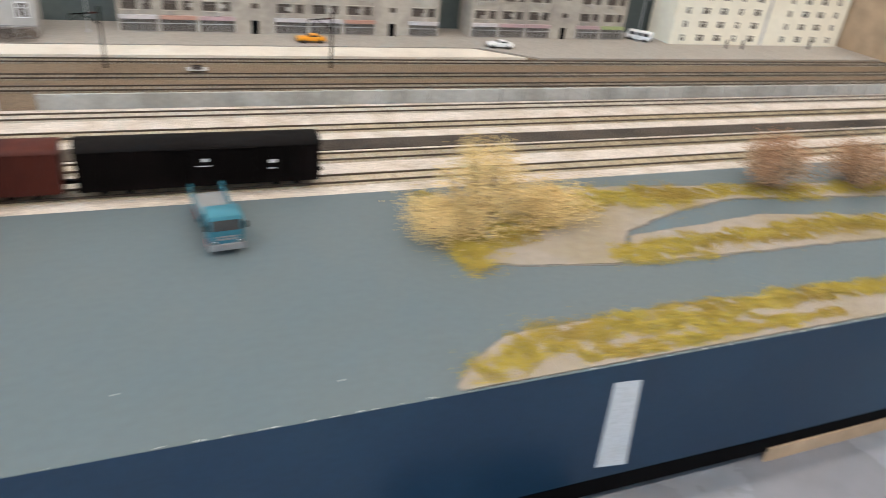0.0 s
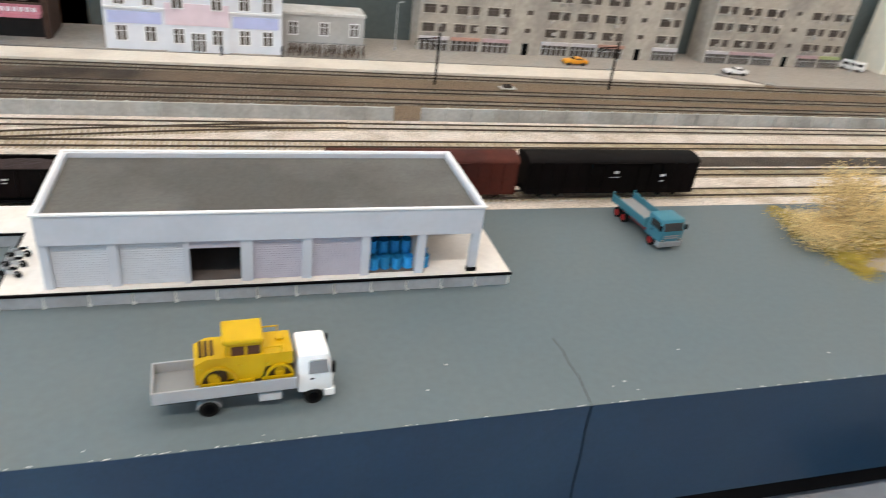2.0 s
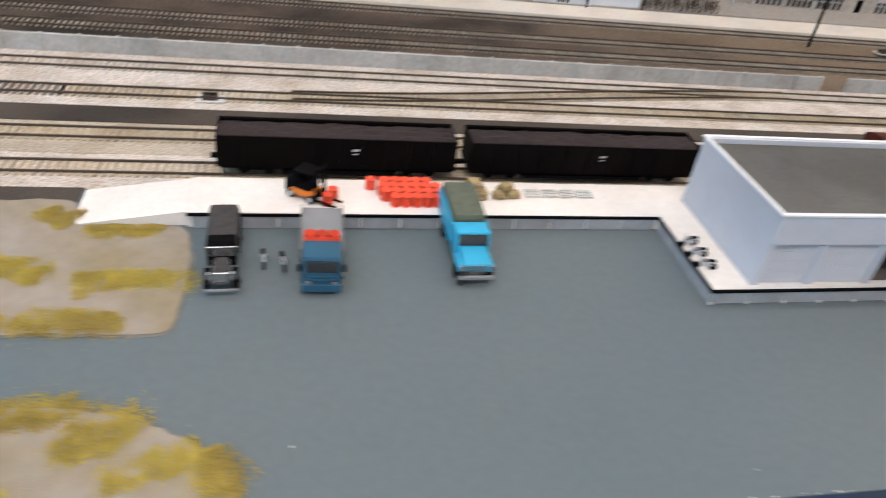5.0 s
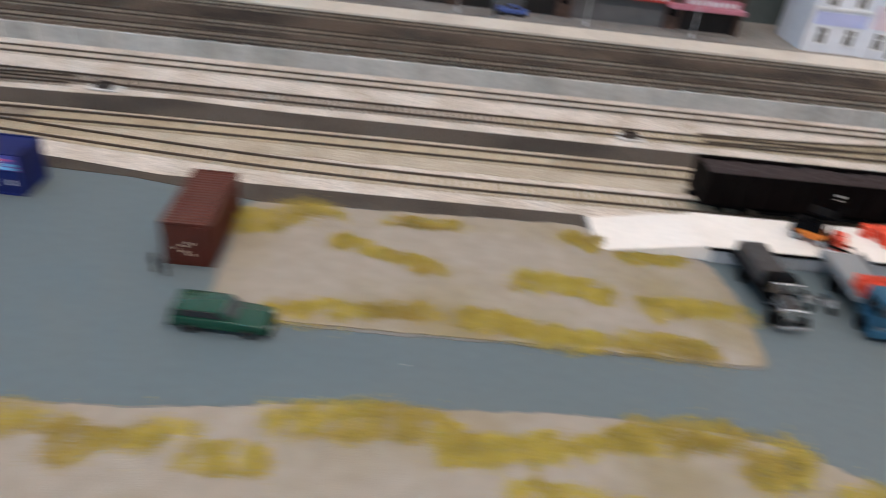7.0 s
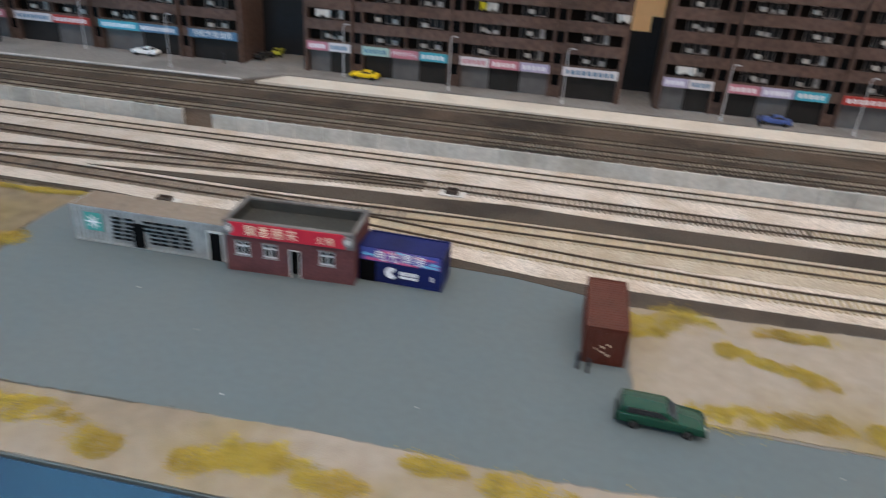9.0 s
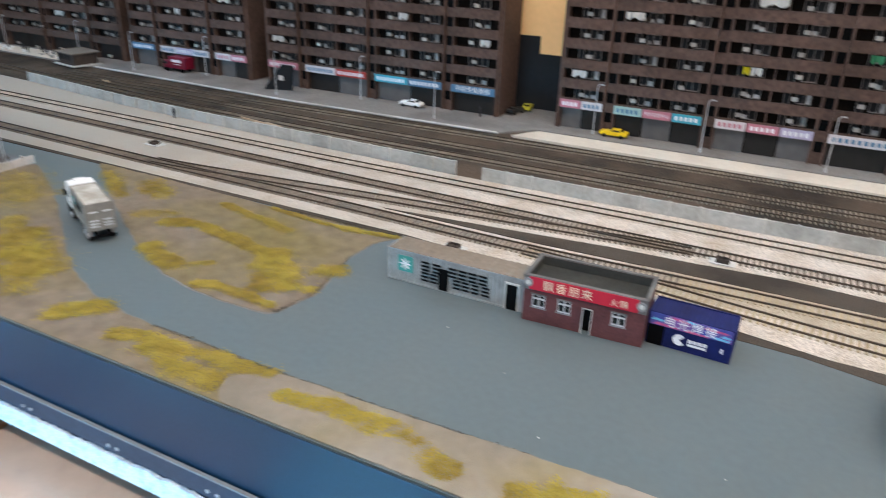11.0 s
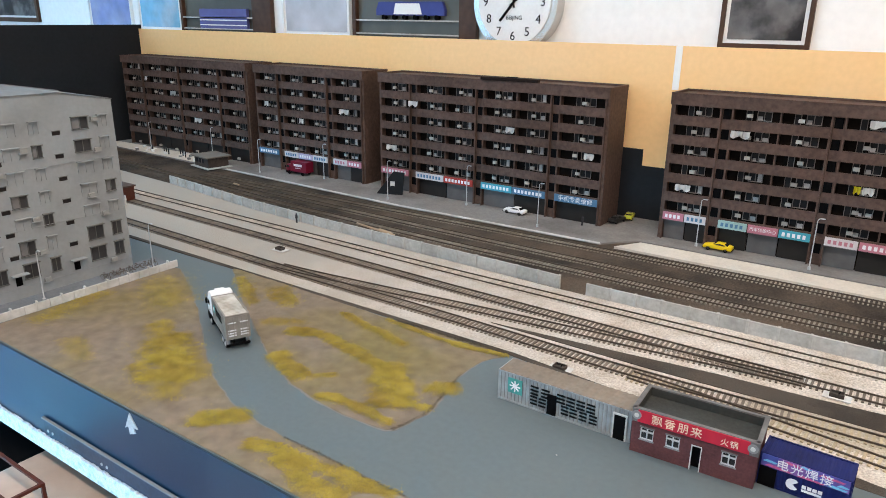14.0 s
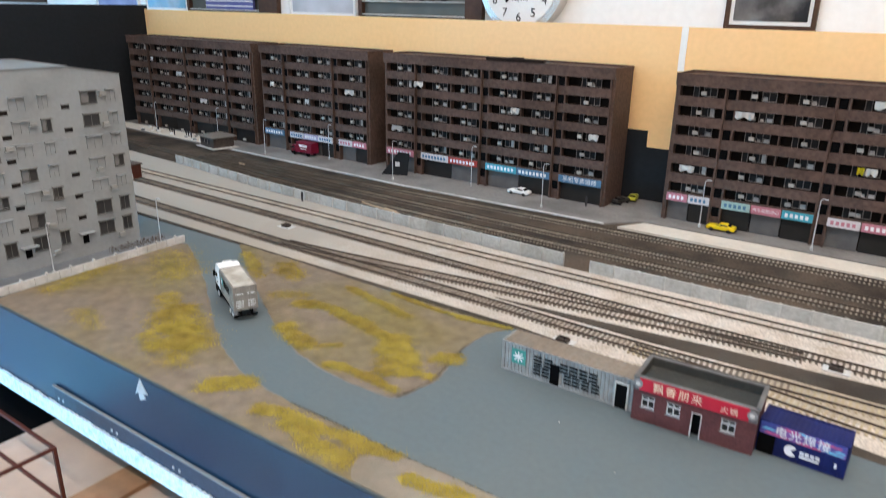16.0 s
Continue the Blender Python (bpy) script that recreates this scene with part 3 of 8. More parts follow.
def cabover(parent, x0, x1, w, z0, z1, paint, rake=0.03, belt=0.5, bumper=None, trim=None, glass=None, side=(0.3, 0.88)):
    h = z1 - z0
    zb = z0 + h * belt
    zt = z1 - h * 0.13
    cab = part("cab", prism(bmesh.new(), [(x0, z0), (x1, z0), (x1 + 0.006, zb), (x1 - rake, z1), (x0, z1)], -w / 2, w / 2, bevel=0.016), paint, parent, smooth=True)
    xf = lambda z: x1 + 0.006 - (rake + 0.006) * (z - zb) / (z1 - zb)
    part("windscreen", prism(bmesh.new(), [(xf(zb) + 0.003, zb + 0.004), (xf(zt) + 0.003, zt), (xf(zt) - 0.02, zt), (xf(zb) - 0.02, zb + 0.004)], -w / 2 + 0.022, w / 2 - 0.022), glass or M["dark_glass"], cab)
    a, b = x0 + (x1 - x0) * side[0], x0 + (x1 - x0) * side[1]
    for s in (-1, 1):
        part("side_window", prism(bmesh.new(), [(a, zb + 0.006), (b, zb + 0.006), (b - rake * 0.5, zt - 0.004), (a, zt - 0.004)], s * w / 2 - 0.01, s * w / 2 + 0.003), glass or M["dark_glass"], cab)
        part("door_handle", B(a + 0.01, a + 0.035, s * w / 2 - 0.004, s * w / 2 + 0.004, zb - 0.045, zb - 0.035), M["black"], cab)
        part("mirror", B(x1 - 0.012, x1 + 0.008, s * (w / 2 + 0.004), s * (w / 2 + 0.028), zb + 0.01, zt - 0.02, bevel=0.003), M["black"], cab)
        part("headlight", B(x1 + 0.002, x1 + 0.012, s * w / 2 - s * 0.06, s * w / 2 - s * 0.02, z0 + 0.012, z0 + 0.04, bevel=0.003), M["chrome"], cab)
    part("grille", boxes([(x1, x1 + 0.009, -w / 2 + 0.045, w / 2 - 0.045, z0 + 0.045 + k * 0.022, z0 + 0.058 + k * 0.022) for k in range(max(1, int((zb - z0 - 0.06) / 0.022)))]), trim or M["black"], cab)
    part("bumper", B(x1 - 0.05, x1 + 0.016, -w / 2 - 0.004, w / 2 + 0.004, z0 - 0.045, z0 + 0.012, bevel=0.006), bumper or M["black"], parent)
    return cab


def chassis(parent, x0, x1, w, z0, z1, paint):
    part("chassis", boxes([(x0, x1, -w * 0.28, -w * 0.18, z0, z1), (x0, x1, w * 0.18, w * 0.28, z0, z1)] +
                          [(x0 + k * (x1 - x0) / 5 - 0.01, x0 + k * (x1 - x0) / 5 + 0.01, -w * 0.18, w * 0.18, z0, z1) for k in (1, 2, 3, 4)]), paint, parent)


def mudguard(parent, x, w, r, paint):
    for s in (-1, 1):
        bm = bmesh.new()
        for k in range(7):
            a0, a1 = math.pi * (0.08 + 0.12 * k), math.pi * (0.08 + 0.12 * (k + 1))
            prism(bm, [(x + r * math.cos(a0), r * math.sin(a0) + 0.05), (x + (r + 0.01) * math.cos(a0), (r + 0.01) * math.sin(a0) + 0.05),
                       (x + (r + 0.01) * math.cos(a1), (r + 0.01) * math.sin(a1) + 0.05), (x + r * math.cos(a1), r * math.sin(a1) + 0.05)], s * (w / 2 - 0.045), s * w / 2)
        part("mudguard", bm, paint, parent)


def shell_panels(parent, x0, x1, y0, y1, z0, z1, ribs, paint, deep=0.007, roof=None, groove=None):
    """A freight container's ribbed sides and roof, plain ends and floor, each a panel of its own."""
    n = ribs * 4

    def sheet(ends):
        bm, last = bmesh.new(), None
        for i in range(n + 1):
            x = x0 + 0.015 + (x1 - x0 - 0.03) * i / n
            v = [bm.verts.new(p) for p in ends(x, deep if (i % 4) in (1, 2) else 0.0)]
            if last:
                bm.faces.new((last[0], last[1], v[1], v[0]))
            last = v
        bmesh.ops.recalc_face_normals(bm, faces=bm.faces)
        return bm

    for side, y in ((-1, y0), (1, y1)):
        part("side_panel", sheet(lambda x, d: [(x, y - side * (d + 0.004), z) for z in (z0 + 0.012, z1 - 0.01)]), paint, parent)
    # recessed faces take a darker colour in place of shade between the ribs
    if groove:
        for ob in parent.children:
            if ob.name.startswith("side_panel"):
                ob.data.materials.append(groove)
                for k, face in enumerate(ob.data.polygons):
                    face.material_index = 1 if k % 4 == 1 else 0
    part("roof_panel", sheet(lambda x, d: [(x, y, z1 - 0.004 - d) for y in (y0 + 0.01, y1 - 0.01)]), roof or paint, parent)
    for x in (x0 + 0.006, x1 - 0.012):
        part("end_panel", B(x, x + 0.006, y0 + 0.012, y1 - 0.012, z0 + 0.01, z1 - 0.01), paint, parent)
    part("floor_panel", B(x0 + 0.012, x1 - 0.012, y0 + 0.012, y1 - 0.012, z0 + 0.002, z0 + 0.008), paint, parent)


def container_frame(x0, x1, y0, y1, z0, z1, r=0.016):
    rows = []
    for x in (x0, x1 - r):
        for y in (y0, y1 - r):
            rows.append((x, x + r, y, y + r, z0, z1))
        for z in (z0, z1 - r):
            rows.append((x, x + r, y0 + r, y1 - r, z, z + r))
    for y in (y0, y1 - r):
        for z in (z0, z1 - r):
            rows.append((x0 + r, x1 - r, y, y + r, z, z + r))
    return boxes(rows)


def container_doors(parent, x, s, w, z0, z1, paint, rod_paint=None):
    """Two door leaves with lock rods on the end at x that faces s."""
    for k in (-1, 1):
        leaf = part("door", B(min(x, x + s * 0.006), max(x, x + s * 0.006), min(k * 0.004, k * (w / 2 - 0.02)), max(k * 0.004, k * (w / 2 - 0.02)), z0 + 0.018, z1 - 0.018), paint, parent)
        bm = bmesh.new()
        for y in (0.35, 0.75):
            rod(bm, (x + s * 0.012, k * y * w / 2, z0 + 0.015), (x + s * 0.012, k * y * w / 2, z1 - 0.015), 0.005, 6)
        part("lock_rod", bm, rod_paint or paint, leaf)


def bars(parent, y, s, rows, material, label):
    """Plain bars that stand in for lettering on a side at y that faces s."""
    part("lettering", boxes([(a, b, min(y, y + s * 0.004), max(y, y + s * 0.004), c, d) for a, b, c, d in rows]), material, parent, label)


def star_mesh(x, y, s, z, r):
    """A flat eight-rayed star on a side at y that faces s."""
    bm = bmesh.new()
    for k in range(4):
        a = math.pi * k / 4
        c, q = math.cos(a), math.sin(a)
        rod(bm, (x - r * c, y + s * 0.002, z - r * q), (x + r * c, y + s * 0.002, z + r * q), r * 0.13, 4)
    return bm


def bold_bars(parent, y, s, xs, w, z, h, label):
    """A row of bold black marks of three plain bars, one to each letter, on a side at y that faces s."""
    for x in xs:
        part("lettering", boxes([(x, x + w * 0.8, min(y, y + s * 0.004), max(y, y + s * 0.004), z + h * k, z + h * (k + 0.2)) for k in (0.0, 0.4, 0.8)]), M["ink"], parent, label)


M["grey_box"] = mat("weathered_grey_container", (0.25, 0.232, 0.208), 0.6, 0.12, 150, second=(0.18, 0.162, 0.142), second_scale=30)
M["grey_house_box"] = mat("light_grey_container", (0.29, 0.31, 0.315), 0.6, 0.12, 150, second=(0.22, 0.23, 0.235), second_scale=30)
M["red_box"] = mat("brown_red_container", (0.078, 0.018, 0.011), 0.5, 0.12, 150, second=(0.075, 0.022, 0.014), second_scale=30)
M["blue_box"] = mat("deep_blue_container", (0.005, 0.011, 0.085), 0.55, 0.12, 150, second=(0.004, 0.008, 0.06), second_scale=30)
# two darker tones that paint shade into the container grooves
M["groove_shade"] = mat("dark_groove_shade", (0.05, 0.042, 0.036), 0.8, 0.3, 150)
M["groove_grey"] = mat("grey_groove_shade", (0.20, 0.205, 0.20), 0.8, 0.2, 150)
M["ink"] = mat("black_lettering", (0.006, 0.006, 0.007), 0.7, spec=0.1)
M["ink_white"] = mat("white_lettering", (0.7, 0.7, 0.72), 0.6)
M["star_teal"] = mat("teal_emblem", (0.05, 0.30, 0.27), 0.6)
M["teal"] = mat("teal_plastic", (0.035, 0.16, 0.21), 0.4, 0.06)
M["red"] = mat("red_plastic", (0.30, 0.02, 0.02), 0.4, 0.06)
M["cyan"] = mat("bright_cyan_plastic", (0.014, 0.33, 0.52), 0.4, 0.05)
M["tarp"] = mat("olive_green_tarpaulin", (0.10, 0.115, 0.085), 0.85, 0.12, 150, 0.3, 700)
M["petrol"] = mat("petrol_blue_plastic", (0.02, 0.085, 0.14), 0.4, 0.06)
M["drum_red"] = mat("orange_red_drum", (0.72, 0.075, 0.035), 0.45, 0.06, per_object=0.12)
M["yellow"] = mat("machine_yellow", (0.52, 0.32, 0.008), 0.4, 0.06, second=(0.38, 0.22, 0.008), second_scale=30)
M["grey_plastic"] = mat("light_grey_plastic", (0.46, 0.47, 0.48), 0.5, 0.05)
M["mid_grey"] = mat("mid_grey_plastic", (0.22, 0.225, 0.23), 0.6, 0.06)
M["green_car"] = mat("dark_green_car_paint", (0.003, 0.046, 0.027), 0.25, 0.05, coat=0.4)
M["drum_blue"] = mat("bright_blue_drum", (0.01, 0.25, 0.55), 0.35, 0.05, per_object=0.3)

# grey container lorry with a white cab
lorry = thing("container_lorry", (-18.99, 1.85, 0), 154, "white cab lorry carrying a weathered grey ribbed container on the lane", "truck")
cab = part("cab", prism(bmesh.new(), [(0.30, 0.135), (0.566, 0.135), (0.574, 0.235), (0.548, 0.335), (0.505, 0.425), (0.455, 0.452), (0.34, 0.458), (0.30, 0.44)], -0.138, 0.138, bevel=0.022), M["white"], lorry, smooth=True)
part("windscreen", prism(bmesh.new(), [(0.5775, 0.24), (0.5525, 0.335), (0.53, 0.335), (0.555, 0.24)], -0.122, 0.122, bevel=0.004), M["dark_glass"], cab)
wheel_arch = [(0.42 + 0.068 * math.cos(math.pi * k / 10), 0.055 + 0.068 * math.sin(math.pi * k / 10)) for k in range(11)]
part("cab_skirt", prism(bmesh.new(), [(0.295, 0.055), (0.295, 0.135), (0.57, 0.15), (0.578, 0.13), (0.572, 0.05)] + wheel_arch, -0.1405, 0.1405), M["black"], cab, "black lower cab body")
part("front_panel", B(0.56, 0.578, -0.115, 0.115, 0.145, 0.228, bevel=0.006), M["black"], cab, "black grille panel")
part("bumper", B(0.55, 0.584, -0.138, 0.138, 0.04, 0.095, bevel=0.008), M["mid_grey"], cab)
for s in (-1, 1):
    part("side_window", prism(bmesh.new(), [(0.425, 0.262), (0.528, 0.258), (0.512, 0.328), (0.425, 0.33)], s * 0.138 - 0.01, s * 0.138 + 0.003), M["dark_glass"], cab)
    part("door_handle", B(0.43, 0.455, s * 0.138 - 0.004, s * 0.138 + 0.005, 0.195, 0.207), M["black"], cab)
    part("mirror", B(0.545, 0.562, min(s * 0.14, s * 0.165), max(s * 0.14, s * 0.165), 0.25, 0.325, bevel=0.004), M["black"], cab)
    part("headlight", B(0.566, 0.584, min(s * 0.075, s * 0.125), max(s * 0.075, s * 0.125), 0.105, 0.135, bevel=0.004), M["chrome"], cab)
part("roof_hatch", B(0.36, 0.46, -0.06, 0.06, 0.452, 0.464, bevel=0.004), M["white"], cab)
chassis(lorry, -0.44, 0.42, 0.275, 0.085, 0.135, M["black"])
part("fuel_tank", boxes([(-0.08, 0.28, -0.125, -0.085, 0.06, 0.12), (-0.08, 0.28, 0.085, 0.125, 0.06, 0.12)], bevel=0.008), M["black"], lorry)
wheels(lorry, (0.42, -0.2, -0.325), 0.27, 0.056, M["grey_plastic"])
mudguard(lorry, -0.2, 0.275, 0.066, M["mid_grey"])
mudguard(lorry, -0.325, 0.275, 0.066, M["mid_grey"])
freight = part("container", container_frame(-0.44, 0.27, -0.142, 0.142, 0.138, 0.442), M["grey_box"], lorry, "weathered grey ribbed freight container")
M["container_top"] = mat("pale_container_top", (0.50, 0.49, 0.46), 0.65, 0.12, 150, second=(0.33, 0.31, 0.27), second_scale=30)
shell_panels(freight, -0.44, 0.27, -0.14, 0.14, 0.14, 0.44, 17, M["grey_box"], deep=0.012, roof=M["container_top"], groove=M["groove_shade"])
container_doors(freight, -0.44, -1, 0.28, 0.14, 0.44, M["grey_box"])
for k in (-1, 1):
    for z in (0.185, 0.215, 0.25, 0.345):
        part("door_bar", B(-0.456, -0.446, min(k * 0.025, k * 0.115), max(k * 0.025, k * 0.115), z, z + 0.012), M["ink_white"], freight, "white worn bar on the container door")
part("rear_bumper", B(-0.45, -0.435, -0.13, 0.13, 0.06, 0.085, bevel=0.004), M["black"], lorry)
for s in (-1, 1):
    g = -s
    f = lambda a, b: (min(g * a, g * b), max(g * a, g * b))
    emblem = part("emblem", boxes([(*f(-0.17, -0.095), min(s * 0.141, s * 0.146), max(s * 0.141, s * 0.146), 0.285, 0.365)]), M["star_teal"], freight, "teal square emblem")
    part("star", star_mesh(-g * 0.1325, s * 0.146, s, 0.325, 0.026), M["ink_white"], emblem, "pale star on the emblem")
    for zz, word in ((0.325, 6), (0.275, 7)):
        step = 0.31 / word
        bold_bars(freight, s * 0.141, s, [min(g * (-0.06 + k * step), g * (-0.06 + k * step + step * 0.8)) for k in range(word)], step * 0.8, zz, 0.04, "bold black lettering")

# white flatbed lorry with a yellow road roller
M["clear_glass"] = glass_mat("pale_window_glass", (0.20, 0.21, 0.22))
M["drop_grey"] = mat("light_grey_drop_side", (0.34, 0.345, 0.35), 0.5, 0.06)
flat = thing("flatbed_lorry", (-2.28, 0.39, 0), 3, "white cab flatbed lorry with light grey drop sides", "truck")
cabover(flat, 0.30, 0.52, 0.26, 0.10, 0.40, M["white"], rake=0.03, belt=0.5, bumper=M["white"], glass=M["clear_glass"])
chassis(flat, -0.52, 0.40, 0.26, 0.09, 0.14, M["black"])
wheels(flat, (0.40, -0.24), 0.26, 0.062, M["black"])
mudguard(flat, -0.24, 0.26, 0.068, M["mid_grey"])
part("tool_box", B(0.06, 0.2, -0.13, -0.08, 0.07, 0.13, bevel=0.006), M["grey_plastic"], flat)
part("bed_floor", B(-0.55, 0.285, -0.14, 0.14, 0.155, 0.175), M["mid_grey"], flat, "mid grey load floor")
for nm, r in (("drop_side", (-0.55, 0.285, -0.148, -0.136, 0.16, 0.25)), ("drop_side", (-0.55, 0.285, 0.136, 0.148, 0.16, 0.25)), ("tailboard", (-0.562, -0.55, -0.148, 0.148, 0.16, 0.25)), ("headboard", (0.285, 0.295, -0.148, 0.148, 0.16, 0.28))):
    part(nm, B(*r, bevel=0.003), M["drop_grey"], flat)

roller = thing("road_roller", (-2.30, 0.395, 0.176), 3, "yellow road roller loaded on the flatbed lorry", "machine")
M["cab_brown"] = mat("brown_cabin_interior", (0.085, 0.036, 0.02), 0.3, 0.2, 100)
M["drum_steel"] = mat("rusty_drum_steel", (0.07, 0.042, 0.02), 0.5, 0.2, 200, metal=0.5)
arch = [(-0.145 + 0.086 * math.cos(math.pi * k / 12), 0.05 + 0.086 * math.sin(math.pi * k / 12)) for k in range(13)]
body_line = [(-0.265, 0.05), (-0.265, 0.165), (-0.2, 0.196), (0.262, 0.196), (0.266, 0.13), (0.255, 0.122), (0.115, 0.122), (0.085, 0.05)] + arch
part("body", prism(bmesh.new(), body_line, -0.105, 0.105), M["yellow"], roller)
part("cabin", B(-0.1, 0.1, -0.09, 0.09, 0.05, 0.26, bevel=0.008), M["yellow"], roller)
part("cabin_roof", B(-0.115, 0.105, -0.105, 0.105, 0.262, 0.29, bevel=0.01), M["yellow"], roller)
for s in (-1, 1):
    for a, b in ((-0.07, 0.0), (0.015, 0.085)):
        part("cabin_window", B(a, b, s * 0.091 - 0.004, s * 0.091 + 0.004, 0.165, 0.245), M["cab_brown"], roller)
        part("window_post", boxes([(a - 0.006, a, s * 0.093 - 0.005, s * 0.093 + 0.005, 0.16, 0.25), (b, b + 0.006, s * 0.093 - 0.005, s * 0.093 + 0.005, 0.16, 0.25)]), M["yellow"], roller)
    part("side_frame", boxes([(-0.24, -0.04, s * 0.112 - 0.006, s * 0.112 + 0.006, 0.03, 0.055), (0.09, 0.27, s * 0.112 - 0.006, s * 0.112 + 0.006, 0.03, 0.06)]), M["yellow"], roller)
    part("step", B(-0.03, 0.05, s * 0.095, s * 0.12, 0.02, 0.06) if s > 0 else B(-0.03, 0.05, -0.12, -0.095, 0.02, 0.06), M["yellow"], roller)
for s in (-1, 1):
    for x, r in ((-0.145, 0.088), (0.19, 0.07)):
        bm = bmesh.new()
        ring = [(x + q * math.cos(math.pi * k / 12), 0.05 + q * math.sin(math.pi * k / 12)) for q in (r, r + 0.012) for k in (range(13) if q == r else range(12, -1, -1))]
        part("wheel_arch", prism(bm, ring, s * 0.112 - 0.009, s * 0.112 + 0.009), M["yellow"], roller)
        part("drum_yoke", boxes([(x - 0.012, x + 0.012, s * 0.108 - 0.006, s * 0.108 + 0.006, 0.03, 0.085), (x - 0.07, x + 0.07, s * 0.108 - 0.005, s * 0.108 + 0.005, 0.026, 0.04)], bevel=0.002), M["yellow"], roller)
    for x in (-0.23, -0.03, 0.12, 0.245):
        part("bolt", rod(bmesh.new(), (x, s * 0.105, 0.14), (x, s * 0.112, 0.14), 0.009, 8), M["yellow"], roller)
    part("hand_rail", boxes([(0.105, 0.111, s * 0.1 - 0.003, s * 0.1 + 0.003, 0.19, 0.235), (0.105, 0.2, s * 0.1 - 0.003, s * 0.1 + 0.003, 0.229, 0.235), (0.194, 0.2, s * 0.1 - 0.003, s * 0.1 + 0.003, 0.19, 0.229)]), M["yellow"], roller)
part("hood_louvre", boxes([(-0.24 + 0.03 * k, -0.222 + 0.03 * k, -0.07, 0.07, 0.19, 0.2) for k in range(3)]), M["drum_steel"], roller)
part("cap", rod(bmesh.new(), (0.2, 0.03, 0.195), (0.2, 0.03, 0.21), 0.025, 14), M["yellow"], roller)
for x in (-0.17, 0.19):
    part("drum", wheel_mesh(bmesh.new(), x, -0.098, 0.098, 0.078, 0.077, 24), M["drum_steel"], roller, "dark worn steel drum", smooth=True)
    for s in (-1, 1):
        part("drum_hub", wheel_mesh(bmesh.new(), x, s * 0.098 - 0.006, s * 0.098 + 0.006, 0.078, 0.03, 12), M["yellow"], roller)

roller.scale = (1.1, 1.05, 1.28)

# teal open lorry with a red chassis
tl = thing("dropside_lorry", (1.77, 2.42, 0), -85, "teal dropside lorry with red wheels on the yard", "truck")
cabover(tl, 0.17, 0.41, 0.27, 0.09, 0.33, M["teal"], rake=0.02, belt=0.52, bumper=M["mid_grey"], trim=M["mid_grey"])
chassis(tl, -0.42, 0.3, 0.27, 0.07, 0.125, M["red"])
wheels(tl, (0.27, -0.22, -0.34), 0.26, 0.055, M["red"])
part("bed_floor", B(-0.45, 0.15, -0.135, 0.135, 0.135, 0.15), M["mid_grey"], tl, "grey load floor")
for nm, r in (("drop_side", (-0.45, 0.15, -0.145, -0.132, 0.137, 0.22)), ("drop_side", (-0.45, 0.15, 0.132, 0.145, 0.137, 0.22)), ("headboard", (0.15, 0.162, -0.145, 0.145, 0.137, 0.25)), ("end_post", (-0.46, -0.45, -0.145, -0.12, 0.137, 0.245)), ("end_post", (-0.46, -0.45, 0.12, 0.145, 0.137, 0.245))):
    part(nm, B(*r, bevel=0.003), M["teal"], tl)

# bright cyan bonneted lorry with a green tarpaulin
cy = thing("tarpaulin_lorry", (-5.66, 2.19, 0), -90, "bright cyan bonneted lorry with an olive green tarpaulin", "truck")
part("cab", prism(bmesh.new(), [(0.05, 0.1), (0.2, 0.1), (0.21, 0.2), (0.185, 0.3), (0.05, 0.3)], -0.125, 0.125, bevel=0.015), M["cyan"], cy, smooth=True)
part("windscreen", prism(bmesh.new(), [(0.213, 0.205), (0.192, 0.283), (0.18, 0.283), (0.2, 0.205)], -0.105, 0.105), M["dark_glass"], cy)
part("bonnet", prism(bmesh.new(), [(0.2, 0.1), (0.385, 0.1), (0.39, 0.17), (0.2, 0.2)], -0.1, 0.1, bevel=0.015), M["cyan"], cy, smooth=True)
part("fender", boxes([(0.2, 0.40, -0.13, -0.09, 0.11, 0.145), (0.2, 0.40, 0.09, 0.13, 0.11, 0.145)], bevel=0.012), M["cyan"], cy, smooth=True)
part("radiator", boxes([(0.388, 0.398, -0.07 + k * 0.024, -0.058 + k * 0.024, 0.1, 0.165) for k in range(6)]), M["chrome"], cy, "bright radiator grille")
part("bumper", B(0.395, 0.42, -0.13, 0.13, 0.06, 0.088, bevel=0.006), M["mid_grey"], cy)
for s in (-1, 1):
    part("headlight", rod(bmesh.new(), (0.395, s * 0.105, 0.15), (0.408, s * 0.105, 0.15), 0.02, 12), M["chrome"], cy)
chassis(cy, -0.42, 0.38, 0.26, 0.08, 0.12, M["black"])
wheels(cy, (0.3, -0.2), 0.26, 0.055, M["black"])
part("load_body", B(-0.46, 0.04, -0.14, 0.14, 0.12, 0.27, bevel=0.006), M["cyan"], cy)
part("tarpaulin", prism(bmesh.new(), [(-0.455, 0.27), (0.035, 0.27), (0.02, 0.335), (-0.2, 0.35), (-0.44, 0.335)], -0.12, 0.12, bevel=0.018), M["tarp"], cy, "olive green tarpaulin over the load", smooth=True)

